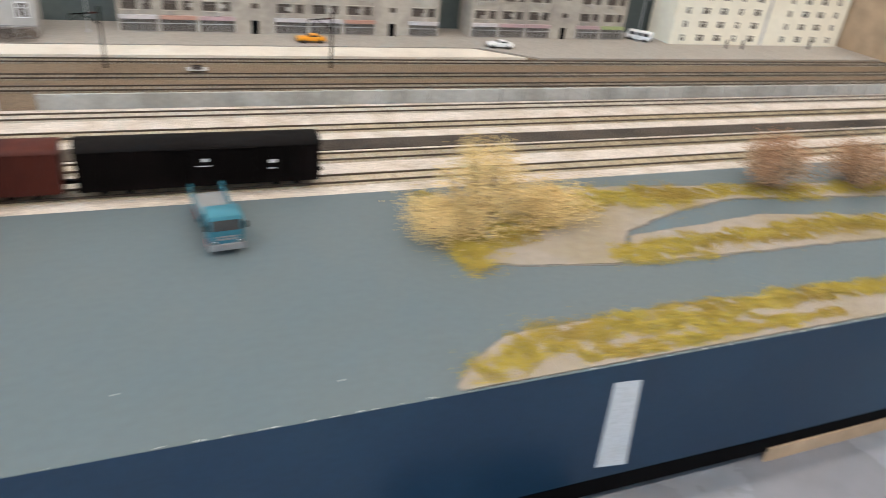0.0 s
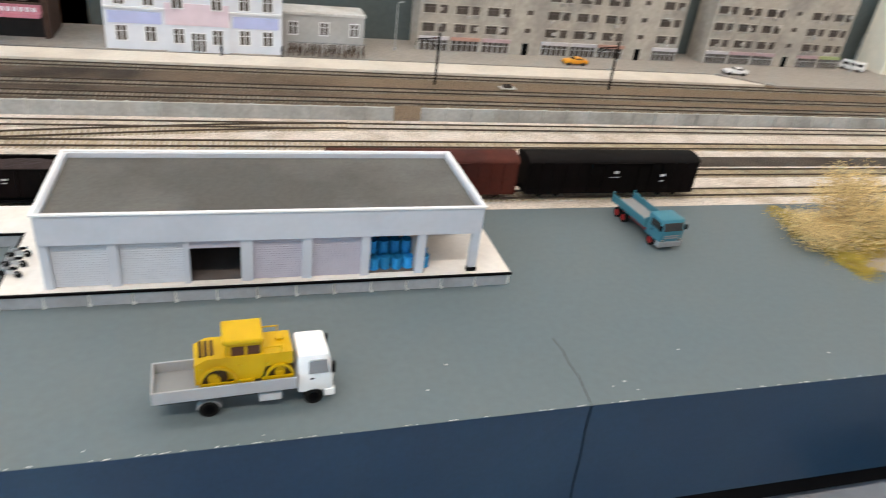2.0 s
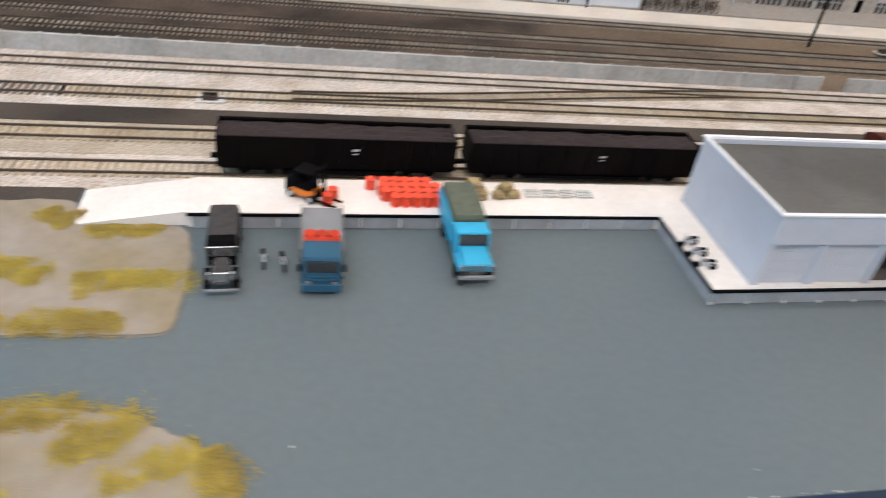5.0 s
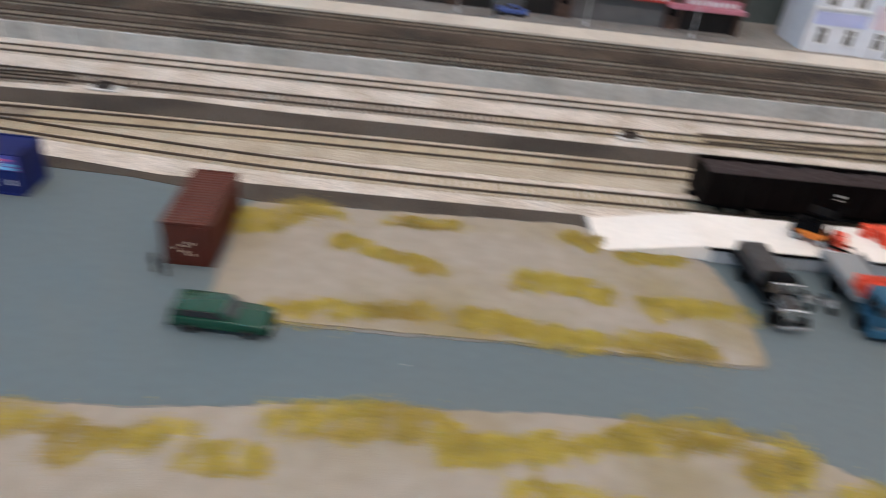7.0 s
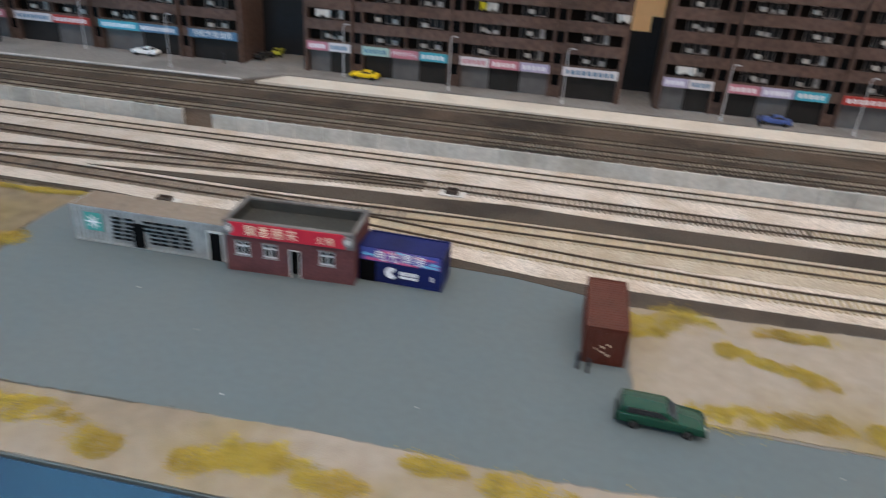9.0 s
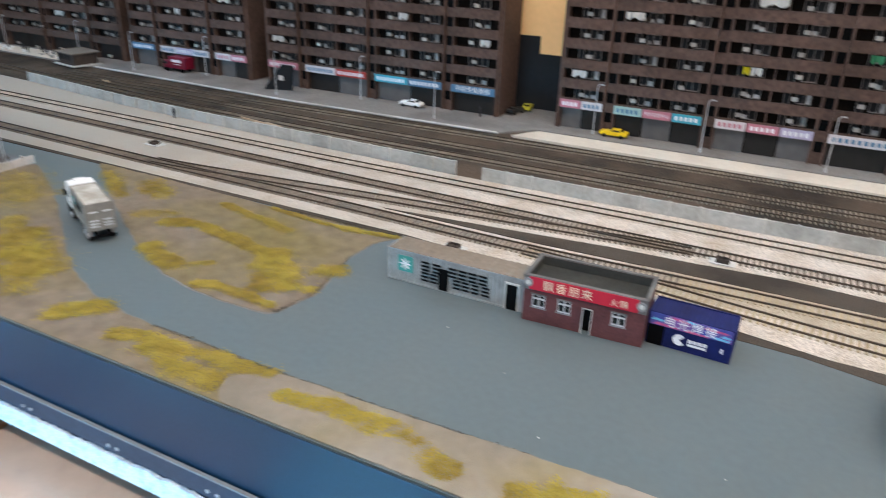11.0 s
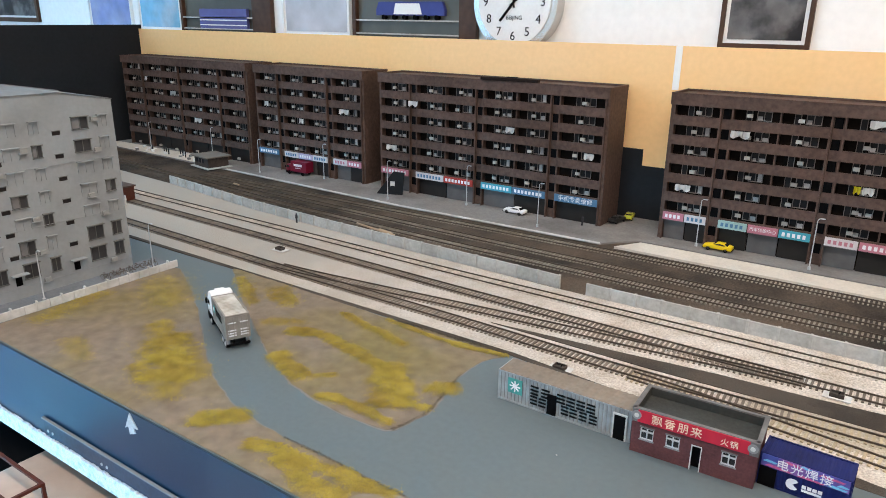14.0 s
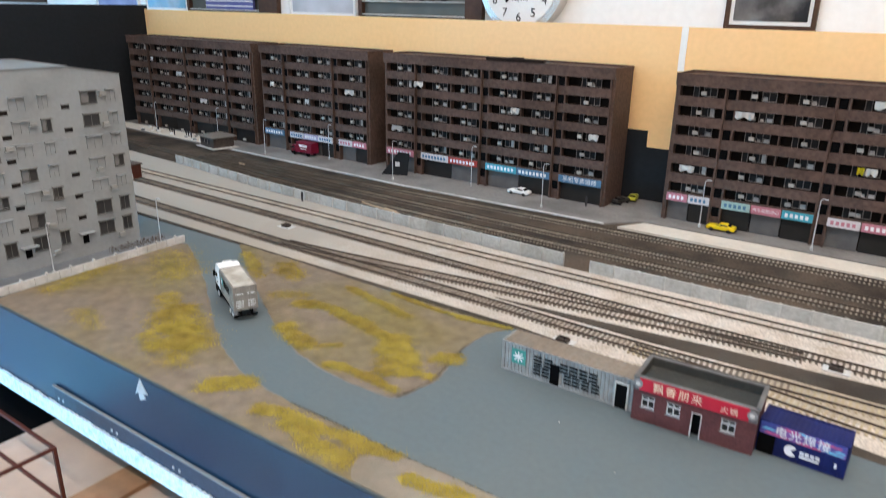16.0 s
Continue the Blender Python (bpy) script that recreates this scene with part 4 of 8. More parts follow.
# petrol blue lorry loaded with red drums
dl = thing("drum_lorry", (-6.70, 2.05, 0), -92, "petrol blue cab lorry with a grey bed and red drums", "truck")
cabover(dl, 0.13, 0.34, 0.25, 0.08, 0.295, M["petrol"], rake=0.02, belt=0.5, bumper=M["petrol"], trim=M["petrol"])
chassis(dl, -0.42, 0.25, 0.27, 0.07, 0.12, M["black"])
wheels(dl, (0.22, -0.2), 0.26, 0.055, M["black"])
part("bed_floor", B(-0.46, 0.11, -0.14, 0.14, 0.13, 0.16), M["mid_grey"], dl, "grey load bed")
for r in ((-0.46, 0.1, -0.148, -0.14, 0.132, 0.19), (-0.46, 0.1, 0.14, 0.148, 0.132, 0.19)):
    part("drop_side", B(*r), M["mid_grey"], dl)


def drum_mesh(r=0.038, h=0.088):
    bm = bmesh.new()
    rod(bm, (0, 0, 0), (0, 0, h), r, 14)
    for z in (0.004, h * 0.36, h * 0.66, h - 0.004):
        rod(bm, (0, 0, z - 0.004), (0, 0, z + 0.004), r + 0.004, 14)
    return bm


drum_me = mesh_of(drum_mesh(), "oil_drum", M["drum_red"], smooth=True)
blue_me = mesh_of(drum_mesh(0.042, 0.105), "oil_drum", M["drum_blue"], smooth=True)


def drum(me, x, y, z, label, group):
    tagged(put("oil_drum", me, None, (x, y, z)), label, "drum", group)


for i in range(3):
    for j in range(2):
        a = radians(-92)
        lx, ly = 0.065 - j * 0.08, -0.08 + i * 0.08
        drum(drum_me, -6.70 + lx * math.cos(a) - ly * math.sin(a), 2.05 + lx * math.sin(a) + ly * math.cos(a), 0.161, "orange-red oil drum on a lorry's bed", "drums on the lorry")
for i in range(6):
    for j in range(4):
        if (i, j) in ((5, 3), (0, 0)):
            continue
        drum(drum_me, -6.21 + i * 0.083 + 0.015 * (j % 2), 2.62 + j * 0.08, 0.124, "orange-red oil drum standing on the platform", "drums on the platform")
for x, y in ((-6.64, 2.62), (-6.60, 2.70), (-6.30, 2.86)):
    drum(drum_me, x, y, 0.124, "orange-red oil drum standing on the platform", "drums on the platform")
for x, y, z in [(-1.235 + 0.098 * i, 1.70 + 0.01 * (i % 2), 0.132) for i in range(4)] + [(-1.235 + 0.098 * i, 1.81, 0.132 + 0.106 * k) for i in range(4) for k in range(2)] + [(-0.80, 1.72, 0.126), (-0.79, 1.83, 0.126)]:
    drum(blue_me, x, y, z, "bright blue drum in the shed's open bay", "drums in the shed")

# black veteran lorry and two motorcycles
bl = thing("vintage_lorry", (-7.35, 2.05, 0), -88, "black vintage lorry with bright metal front parts", "truck")
M["hood_grey"] = mat("dark_grey_lorry_hood", (0.045, 0.042, 0.042), 0.7, 0.2, 200)
part("load_body", B(-0.42, 0.0, -0.12, 0.12, 0.1, 0.22, bevel=0.03), M["hood_grey"], bl, "dark grey hood over the load", smooth=True)
for s in (-1, 1):
    part("side_board", B(-0.43, 0.0, min(s * 0.118, s * 0.13), max(s * 0.118, s * 0.13), 0.09, 0.13), M["black"], bl)
part("cab", prism(bmesh.new(), [(0.0, 0.08), (0.13, 0.08), (0.12, 0.25), (0.0, 0.25)], -0.11, 0.11, bevel=0.014), M["black"], bl, smooth=True)
part("windscreen_frame", B(0.125, 0.137, -0.11, 0.11, 0.165, 0.24, bevel=0.003), M["chrome"], bl, "bright metal windscreen frame")
part("bonnet", B(0.13, 0.3, -0.06, 0.06, 0.08, 0.165, bevel=0.02), M["hood_grey"], bl, smooth=True)
part("bonnet_vent", boxes([(0.15 + 0.03 * k, 0.165 + 0.03 * k, -0.062, 0.062, 0.1, 0.15) for k in range(4)]), M["mid_grey"], bl)
part("bumper", B(0.345, 0.357, -0.12, 0.12, 0.05, 0.068, bevel=0.003), M["mid_grey"], bl)
part("radiator", B(0.3, 0.312, -0.055, 0.055, 0.07, 0.165, bevel=0.004), M["chrome"], bl)
for s in (-1, 1):
    part("headlight", rod(bmesh.new(), (0.29, s * 0.085, 0.14), (0.32, s * 0.085, 0.14), 0.024, 12), M["chrome"], bl)
    part("fender", prism(bmesh.new(), [(0.14, 0.08), (0.2, 0.125), (0.3, 0.12), (0.34, 0.07), (0.3, 0.1), (0.2, 0.1)], s * 0.08, s * 0.125), M["black"], bl)
wheels(bl, (0.25, -0.22), 0.25, 0.05, M["black"], 0.03)
bl.scale = (1.0, 0.84, 1.0)


def motorcycle(x, y, turn, label):
    ob = thing("motorcycle", (x, y, 0), turn, label, "motorcycle", "parked motorcycles")
    for dx in (-0.06, 0.06):
        bm = bmesh.new()
        wheel_mesh(bm, dx, -0.006, 0.006, 0.028, 0.028, 16)
        part("wheel", bm, M["rubber"], ob)
    bm = bmesh.new()
    rod(bm, (-0.06, 0, 0.034), (0.03, 0, 0.06), 0.008)
    rod(bm, (0.06, 0, 0.034), (0.035, 0, 0.1), 0.006)
    box(bm, -0.03, 0.02, -0.012, 0.012, 0.03, 0.06)
    part("frame", bm, M["grey_plastic"], ob)
    part("tank", B(-0.01, 0.04, -0.014, 0.014, 0.06, 0.085, bevel=0.008), M["mid_grey"], ob, smooth=True)
    part("saddle", B(-0.065, -0.01, -0.014, 0.014, 0.07, 0.085, bevel=0.005), M["black"], ob)
    bm = bmesh.new()
    rod(bm, (0.035, -0.03, 0.1), (0.035, 0.03, 0.1), 0.003)
    part("handlebar", bm, M["mid_grey"], ob)
    return ob


motorcycle(-7.09, 2.05, -85, "small grey motorcycle beside a black lorry")
motorcycle(-6.96, 2.02, -80, "small dark motorcycle beside a black lorry")
for k in range(3):
    motorcycle(-3.93, 1.80 + 0.14 * k, 165 + 12 * k, "small dark motorcycle parked at the platform's end").location.z = 0.0125

# fork lift on the platform
M["lift_orange"] = mat("orange_machine_paint", (0.62, 0.17, 0.03), 0.4, 0.06)
fl = thing("fork_lift", (-6.76, 2.70, 0.125), -35, "orange and black fork lift truck on the platform", "fork lift")
part("body", B(-0.12, 0.04, -0.065, 0.065, 0.03, 0.075, bevel=0.012), M["lift_orange"], fl, smooth=True)
part("engine_cover", B(-0.11, 0.02, -0.055, 0.055, 0.075, 0.125, bevel=0.012), M["black"], fl, smooth=True)
part("counterweight", B(-0.16, -0.1, -0.06, 0.06, 0.03, 0.13, bevel=0.02), M["black"], fl, smooth=True)
part("roof_guard", boxes([(-0.09, 0.04, -0.06, 0.06, 0.2, 0.21), (-0.09, -0.08, -0.06, -0.05, 0.1, 0.2), (-0.09, -0.08, 0.05, 0.06, 0.1, 0.2), (0.03, 0.04, -0.06, -0.05, 0.1, 0.2), (0.03, 0.04, 0.05, 0.06, 0.1, 0.2)]), M["black"], fl)
part("mast", boxes([(0.06, 0.075, -0.05, -0.035, 0.02, 0.26), (0.06, 0.075, 0.035, 0.05, 0.02, 0.26), (0.06, 0.075, -0.035, 0.035, 0.24, 0.255)]), M["black"], fl)
part("fork", boxes([(0.075, 0.2, -0.045, -0.03, 0.02, 0.03), (0.075, 0.2, 0.03, 0.045, 0.02, 0.03)]), M["black"], fl)
wheels(fl, (0.03, -0.11), 0.13, 0.03, M["grey_plastic"], 0.025)
part("seat", boxes([(-0.07, -0.02, -0.03, 0.03, 0.125, 0.14), (-0.08, -0.065, -0.03, 0.03, 0.14, 0.18)], bevel=0.004), M["black"], fl)
part("steering_wheel", rod(bmesh.new(), (0.005, 0, 0.15), (0.0, 0, 0.156), 0.022, 12), M["black"], fl)
fl.scale = (1.2, 1.2, 1.15)

M["sack"] = mat("tan_sacking", (0.36, 0.26, 0.13), 0.9, 0.15, 200, 0.4, 900)
for k, (x, y, z) in enumerate(((-5.28, 2.74, 0.124), (-5.16, 2.75, 0.124), (-5.22, 2.83, 0.124), (-5.22, 2.77, 0.184))):
    tagged(part("sack", B(-0.055, 0.055, -0.04, 0.04, 0, 0.06, bevel=0.02), M["sack"], None, at=(x, y, z), turn=8 * k, smooth=True), "tan sack in a small heap on the platform", "sack", "sacks on the platform")
for k, (x, z) in enumerate(((-5.56, 0.124), (-5.44, 0.124), (-5.5, 0.205))):
    crate = thing("crate", (x, 2.74, z), 4 * k, "tan wooden crate stacked on the platform", "crate", "crates on the platform")
    part("box", B(-0.052, 0.052, -0.05, 0.05, 0, 0.078, bevel=0.004), M["sack"], crate)
    for zz in (0.012, 0.058):
        part("batten", boxes([(-0.055, 0.055, -0.054, -0.05, zz, zz + 0.012)]), M["wood"], crate)
for k in range(4):
    pl = thing("pallet", (-4.98 + 0.15 * k, 2.80, 0.124), 3 * (k % 3), "pale grey pallet lying on the platform", "pallet", "pallets on the platform")
    for j in range(5):
        part("slat", B(-0.06, 0.06, -0.055 + j * 0.024, -0.039 + j * 0.024, 0.012, 0.018), M["concrete"], pl)
    for j in (-0.05, 0.0, 0.05):
        part("runner", B(j - 0.006, j + 0.006, -0.055, 0.055, 0, 0.012), M["concrete"], pl)

# ---- wagons on the near track ----
M["coal"] = mat("dark_coal_load", (0.034, 0.024, 0.024), 0.9, 0.25, 400, 0.6, 700)
M["wagon_black"] = mat("black_wagon_side", (0.0022, 0.0016, 0.0016), 0.6, 0.2, 200, second=(0.005, 0.003, 0.003), second_scale=20, spec=0.06)
M["wagon_roof"] = mat("dark_wagon_roof", (0.005, 0.004, 0.004), 0.75, 0.2, 200, spec=0.1)
M["wagon_red"] = mat("brown_red_wagon", (0.062, 0.012, 0.007), 0.6, 0.15, 200, second=(0.04, 0.008, 0.006), second_scale=20, spec=0.2)


def bogies(ob, half):
    for x in (-half + 0.3, half - 0.3):
        bg = part("bogie", boxes([(x - 0.14, x + 0.14, s * 0.105 - 0.012, s * 0.105 + 0.012, 0.04, 0.075) for s in (-1, 1)] + [(x - 0.02, x + 0.02, -0.1, 0.1, 0.045, 0.08)]), M["black"], ob)
        for dx in (-0.1, 0.1):
            bm = bmesh.new()
            for s in (-1, 1):
                wheel_mesh(bm, x + dx, s * 0.09 - 0.012, s * 0.09 + 0.012, 0.048, 0.048, 16)
            rod(bm, (x + dx, -0.09, 0.048), (x + dx, 0.09, 0.048), 0.012)
            part("wheelset", bm, M["rubber"], bg)
    part("coupler", boxes([(-half - 0.06, -half, -0.02, 0.02, 0.085, 0.115), (half, half + 0.06, -0.02, 0.02, 0.085, 0.115)]), M["black"], ob)


def box_wagon(x0, x1, paint, roof, label, marks=True):
    half = (x1 - x0) / 2
    ob = thing("box_wagon", ((x0 + x1) / 2, along(T1, x0), 0.016), 0, label, "wagon", "wagons by the platform")
    body = part("body", B(-half, half, -0.16, 0.16, 0.055, 0.42), paint, ob)
    bm = bmesh.new()
    n = 11
    prof = [(0.168 * math.cos(math.pi * k / n), 0.42 + 0.07 * math.sin(math.pi * k / n)) for k in range(n + 1)]
    vs = [[bm.verts.new((x, y, z)) for y, z in prof] for x in (-half - 0.01, half + 0.01)]
    for k in range(n):
        bm.faces.new((vs[0][k], vs[0][k + 1], vs[1][k + 1], vs[1][k]))
    bm.faces.new(vs[0]), bm.faces.new(vs[1][::-1])
    bmesh.ops.recalc_face_normals(bm, faces=bm.faces)
    part("roof", bm, roof, ob, smooth=True)
    for s in (-1, 1):
        k = 14
        for i in range(k + 1):
            x = -half + 0.01 + (2 * half - 0.02) * i / k
            if abs(x) > 0.16:
                part("rib", B(x - 0.008, x + 0.008, min(s * 0.16, s * 0.17), max(s * 0.16, s * 0.17), 0.06, 0.415), paint, body)
        door = part("sliding_door", B(-0.15, 0.15, min(s * 0.161, s * 0.178), max(s * 0.161, s * 0.178), 0.065, 0.408, bevel=0.004), paint, ob)
        part("door_rail", B(-0.3, 0.45, min(s * 0.161, s * 0.18), max(s * 0.161, s * 0.18), 0.411, 0.419), paint, ob)
        if marks:
            bars(door, s * 0.1785, s, [(-0.02, 0.03, 0.30, 0.33), (-0.07, -0.02, 0.255, 0.262), (-0.01, 0.05, 0.255, 0.262)], M["ink_white"], "small white wagon marks")
            bars(body, s * 0.1702, s, [(half * 0.55, half * 0.55 + 0.06, 0.26, 0.29), (half * 0.55, half * 0.55 + 0.05, 0.2, 0.21)], M["ink_white"], "small white wagon marks")
    part("underframe", B(-half, half, -0.1, 0.1, 0.075, 0.092), M["black"], ob)
    bogies(ob, half)
    return ob


def gondola(x0, x1, label):
    half = (x1 - x0) / 2
    ob = thing("gondola_wagon", ((x0 + x1) / 2, along(T1, x0), 0.016), 0, label, "wagon", "wagons by the platform")
    body = part("floor", B(-half, half, -0.148, 0.148, 0.09, 0.1), M["wagon_black"], ob)
    for e in (-half, half - 0.012):
        part("end_wall", B(e, e + 0.012, -0.148, 0.148, 0.1, 0.36), M["wagon_black"], ob)
    for s in (-1, 1):
        body = part("side_wall", B(-half, half, min(s * 0.148, s * 0.16), max(s * 0.148, s * 0.16), 0.09, 0.36), M["wagon_black"], ob)
        for i in range(11):
            x = -half + 0.012 + (2 * half - 0.024) * i / 10
            part("rib", B(x - 0.01, x + 0.01, min(s * 0.16, s * 0.174), max(s * 0.16, s * 0.174), 0.1, 0.35), M["wagon_black"], body)
        part("top_rail", B(-half, half, min(s * 0.158, s * 0.172), max(s * 0.158, s * 0.172), 0.345, 0.365), M["wagon_black"], ob)
        bars(body, s * 0.162, s, [(0.1, 0.15, 0.255, 0.272), (0.1, 0.14, 0.225, 0.233)], M["concrete"], "small white wagon marks")
    bm = bmesh.new()
    n, k = 40, 8
    grid = [[bm.verts.new((-half + 0.012 + (2 * half - 0.024) * i / n, -0.147 + 0.294 * j / k, 0.335 + 0.018 * noise.noise((i * 0.6, j * 0.7, x0)) + 0.02 * math.sin(math.pi * j / k))) for j in range(k + 1)] for i in range(n + 1)]
    for i in range(n):
        for j in range(k):
            bm.faces.new((grid[i][j], grid[i + 1][j], grid[i + 1][j + 1], grid[i][j + 1]))
    part("coal_load", bm, M["coal"], ob, "dark coal load")
    part("underframe", boxes([(-half + 0.02, half - 0.02, -0.13, 0.13, 0.06, 0.09), (-half + 0.5, half - 0.5, -0.145, 0.145, 0.03, 0.06)]), M["black"], ob)
    bogies(ob, half)
    return ob


box_wagon(0.70, 2.80, M["wagon_black"], M["wagon_roof"], "black boxcar with a rounded roof and white marks")
box_wagon(-1.42, 0.58, M["wagon_red"], M["wagon_red"], "brown-red boxcar standing behind the shed", False)
gondola(-3.32 - 2.12, -3.32, "black open wagon with ribbed sides and a coal load")
gondola(-7.48, -5.56, "black open wagon with ribbed sides and a coal load")

# ---- the container snack bar, the brick house and the loose container ----
hut = thing("container_house", (-14.84, 2.62, 0), 0, "light grey ribbed container turned into a hut, with dark doorways", "container")
shell_panels(hut, -0.71, 0.71, -0.15, 0.15, 0, 0.33, 34, M["grey_house_box"], groove=M["groove_grey"])
part("shell_frame", container_frame(-0.71, 0.71, -0.152, 0.152, 0, 0.332), M["grey_house_box"], hut)
M["dusty_top"] = mat("dusty_tan_roof", (0.21, 0.172, 0.138), 0.9, 0.12, 200)
bmr = bmesh.new()
prism(bmr, [(-0.70, 0.326)] + [(-0.70 + k * 0.0175, 0.3325 + 0.006 * (k // 2 % 2)) for k in range(81)] + [(0.70, 0.326)], -0.148, 0.148)
part("roof", bmr, M["dusty_top"], hut, "dusty tan ribbed roof")
part("doorway", B(-0.145, -0.05, -0.162, -0.14, 0.015, 0.23), M["black"], hut, "dark doorway")
part("doorway", B(0.545, 0.655, -0.158, -0.14, 0.0, 0.255), M["black"], hut, "dark doorway in a pale frame")
part("door_frame", boxes([(0.53, 0.545, -0.16, -0.145, 0, 0.27), (0.655, 0.67, -0.16, -0.145, 0, 0.27), (0.545, 0.655, -0.16, -0.145, 0.255, 0.27)]), M["concrete"], hut)
emblem = part("emblem", B(-0.59, -0.43, -0.158, -0.152, 0.115, 0.28), M["star_teal"], hut, "teal square emblem")
part("star", star_mesh(-0.51, -0.158, -1, 0.197, 0.06), M["ink_white"], emblem, "pale star on the emblem")
bold_bars(hut, -0.154, -1, [-0.335, -0.215, -0.045, 0.055, 0.16, 0.265], 0.112, 0.172, 0.098, "large bold black lettering")
bold_bars(hut, -0.154, -1, [-0.335, -0.24, 0.005, 0.095, 0.195, 0.3], 0.1, 0.062, 0.096, "large bold black lettering")

M["mortar"] = mat("dark_red_brick_face", (0.108, 0.038, 0.039), 0.9, 0.18, 500, 0.3, 900, second=(0.085, 0.031, 0.033), second_scale=40)
M["sign_red"] = mat("red_sign_board", (0.47, 0.018, 0.04), 0.5, 0.08)
M["coping"] = mat("grey_coping", (0.11, 0.107, 0.108), 0.8, 0.1, 300, second=(0.16, 0.155, 0.15), second_scale=60)
M["gold"] = mat("pale_gold_lettering", (0.75, 0.6, 0.45), 0.5)
red = thing("brick_house", (-13.575, 2.63, 0), 2.5, "dark red brick house with a red sign and a flat roof", "house")
W, D2, HH = 0.53, 0.24, 0.36
openings = [(-0.45, -0.33, 0.15, 0.27), (-0.22, -0.10, 0.15, 0.27), (0.0, 0.09, 0.0, 0.25), (0.25, 0.37, 0.15, 0.27)]
wall_bm = bmesh.new()
cuts = [-W] + [v for o in openings for v in o[:2]] + [W]
for i in range(0, len(cuts), 2):
    box(wall_bm, cuts[i], cuts[i + 1], -D2, -D2 + 0.03, 0, HH)
for a, b, c, d in openings:
    if c > 0:
        box(wall_bm, a, b, -D2, -D2 + 0.03, 0, c)
    box(wall_bm, a, b, -D2, -D2 + 0.03, d, HH)
box(wall_bm, -W, -W + 0.03, -D2 + 0.03, D2, 0, HH + 0.08)
box(wall_bm, W - 0.03, W, -D2 + 0.03, D2, 0, HH + 0.08)
box(wall_bm, -W + 0.03, W - 0.03, D2 - 0.03, D2, 0, HH + 0.08)
part("wall", wall_bm, M["mortar"], red)
for ax, bx, ay, by in ((-W + 0.03, -W + 0.034, -D2 + 0.03, D2 - 0.03), (W - 0.034, W - 0.03, -D2 + 0.03, D2 - 0.03), (-W + 0.034, W - 0.034, D2 - 0.034, D2 - 0.03)):
    part("roof_upstand", B(ax, bx, ay, by, HH, HH + 0.078), M["dark_felt"], red)
part("roof", B(-W + 0.03, W - 0.03, -D2 + 0.03, D2 - 0.03, HH - 0.02, HH), M["dark_felt"], red, "flat dark roof behind a rim")
part("parapet", boxes([(-W - 0.01, W + 0.01, D2 - 0.03, D2 + 0.006, HH + 0.08, HH + 0.092), (-W - 0.01, -W + 0.03, -D2, D2 - 0.03, HH + 0.08, HH + 0.092), (W - 0.03, W + 0.01, -D2, D2 - 0.03, HH + 0.08, HH + 0.092)]), M["coping"], red, "dark grey stone coping")
part("sign_backing", boxes([(-W - 0.004, -W + 0.085, -D2 - 0.014, -D2 + 0.03, HH - 0.04, HH + 0.092), (W - 0.085, W + 0.004, -D2 - 0.014, -D2 + 0.03, HH - 0.04, HH + 0.092), (-W + 0.085, W - 0.085, -D2 - 0.008, -D2 + 0.03, HH - 0.04, HH + 0.092)]), M["coping"], red)
part("sign", B(-W + 0.05, W - 0.07, -D2 - 0.018, -D2 - 0.008, HH - 0.035, HH + 0.085), M["sign_red"], red, "bright red shop sign")
# black sheet stands in for the darkness inside the house
part("inner_dark", B(-W + 0.04, W - 0.04, -D2 + 0.06, -D2 + 0.07, 0, HH - 0.03), M["black"], red)
for a, b, c, d in openings:
    if c > 0:
        win = part("window", B(a, b, -D2 + 0.018, -D2 + 0.024, c, d), M["dark_glass"], red)
        part("window_frame", boxes([(a, b, -D2 + 0.004, -D2 + 0.018, c, c + 0.007), (a, b, -D2 + 0.004, -D2 + 0.018, d - 0.008, d), (a, a + 0.008, -D2 + 0.004, -D2 + 0.018, c + 0.008, d - 0.008), (b - 0.008, b, -D2 + 0.004, -D2 + 0.018, c + 0.008, d - 0.008),
                                    ((a + b) / 2 - 0.005, (a + b) / 2 + 0.005, -D2 + 0.004, -D2 + 0.018, c + 0.008, d - 0.008), (a + 0.008, b - 0.008, -D2 + 0.003, -D2 + 0.018, c + 0.075, c + 0.085)]), M["grey_plastic"], win)
        part("window_sill", B(a - 0.008, b + 0.008, -D2 - 0.008, -D2, c - 0.008, c), M["mid_grey"], win)
        part("lintel", B(a - 0.008, b + 0.008, -D2 - 0.006, -D2, d, d + 0.012), M["coping"], win)
    else:
        part("door_frame", boxes([(a, a + 0.008, -D2 - 0.006, -D2 + 0.01, 0, d), (b - 0.008, b, -D2 - 0.006, -D2 + 0.01, 0, d), (a + 0.008, b - 0.008, -D2 - 0.006, -D2 + 0.01, d - 0.008, d)]), M["concrete"], red)


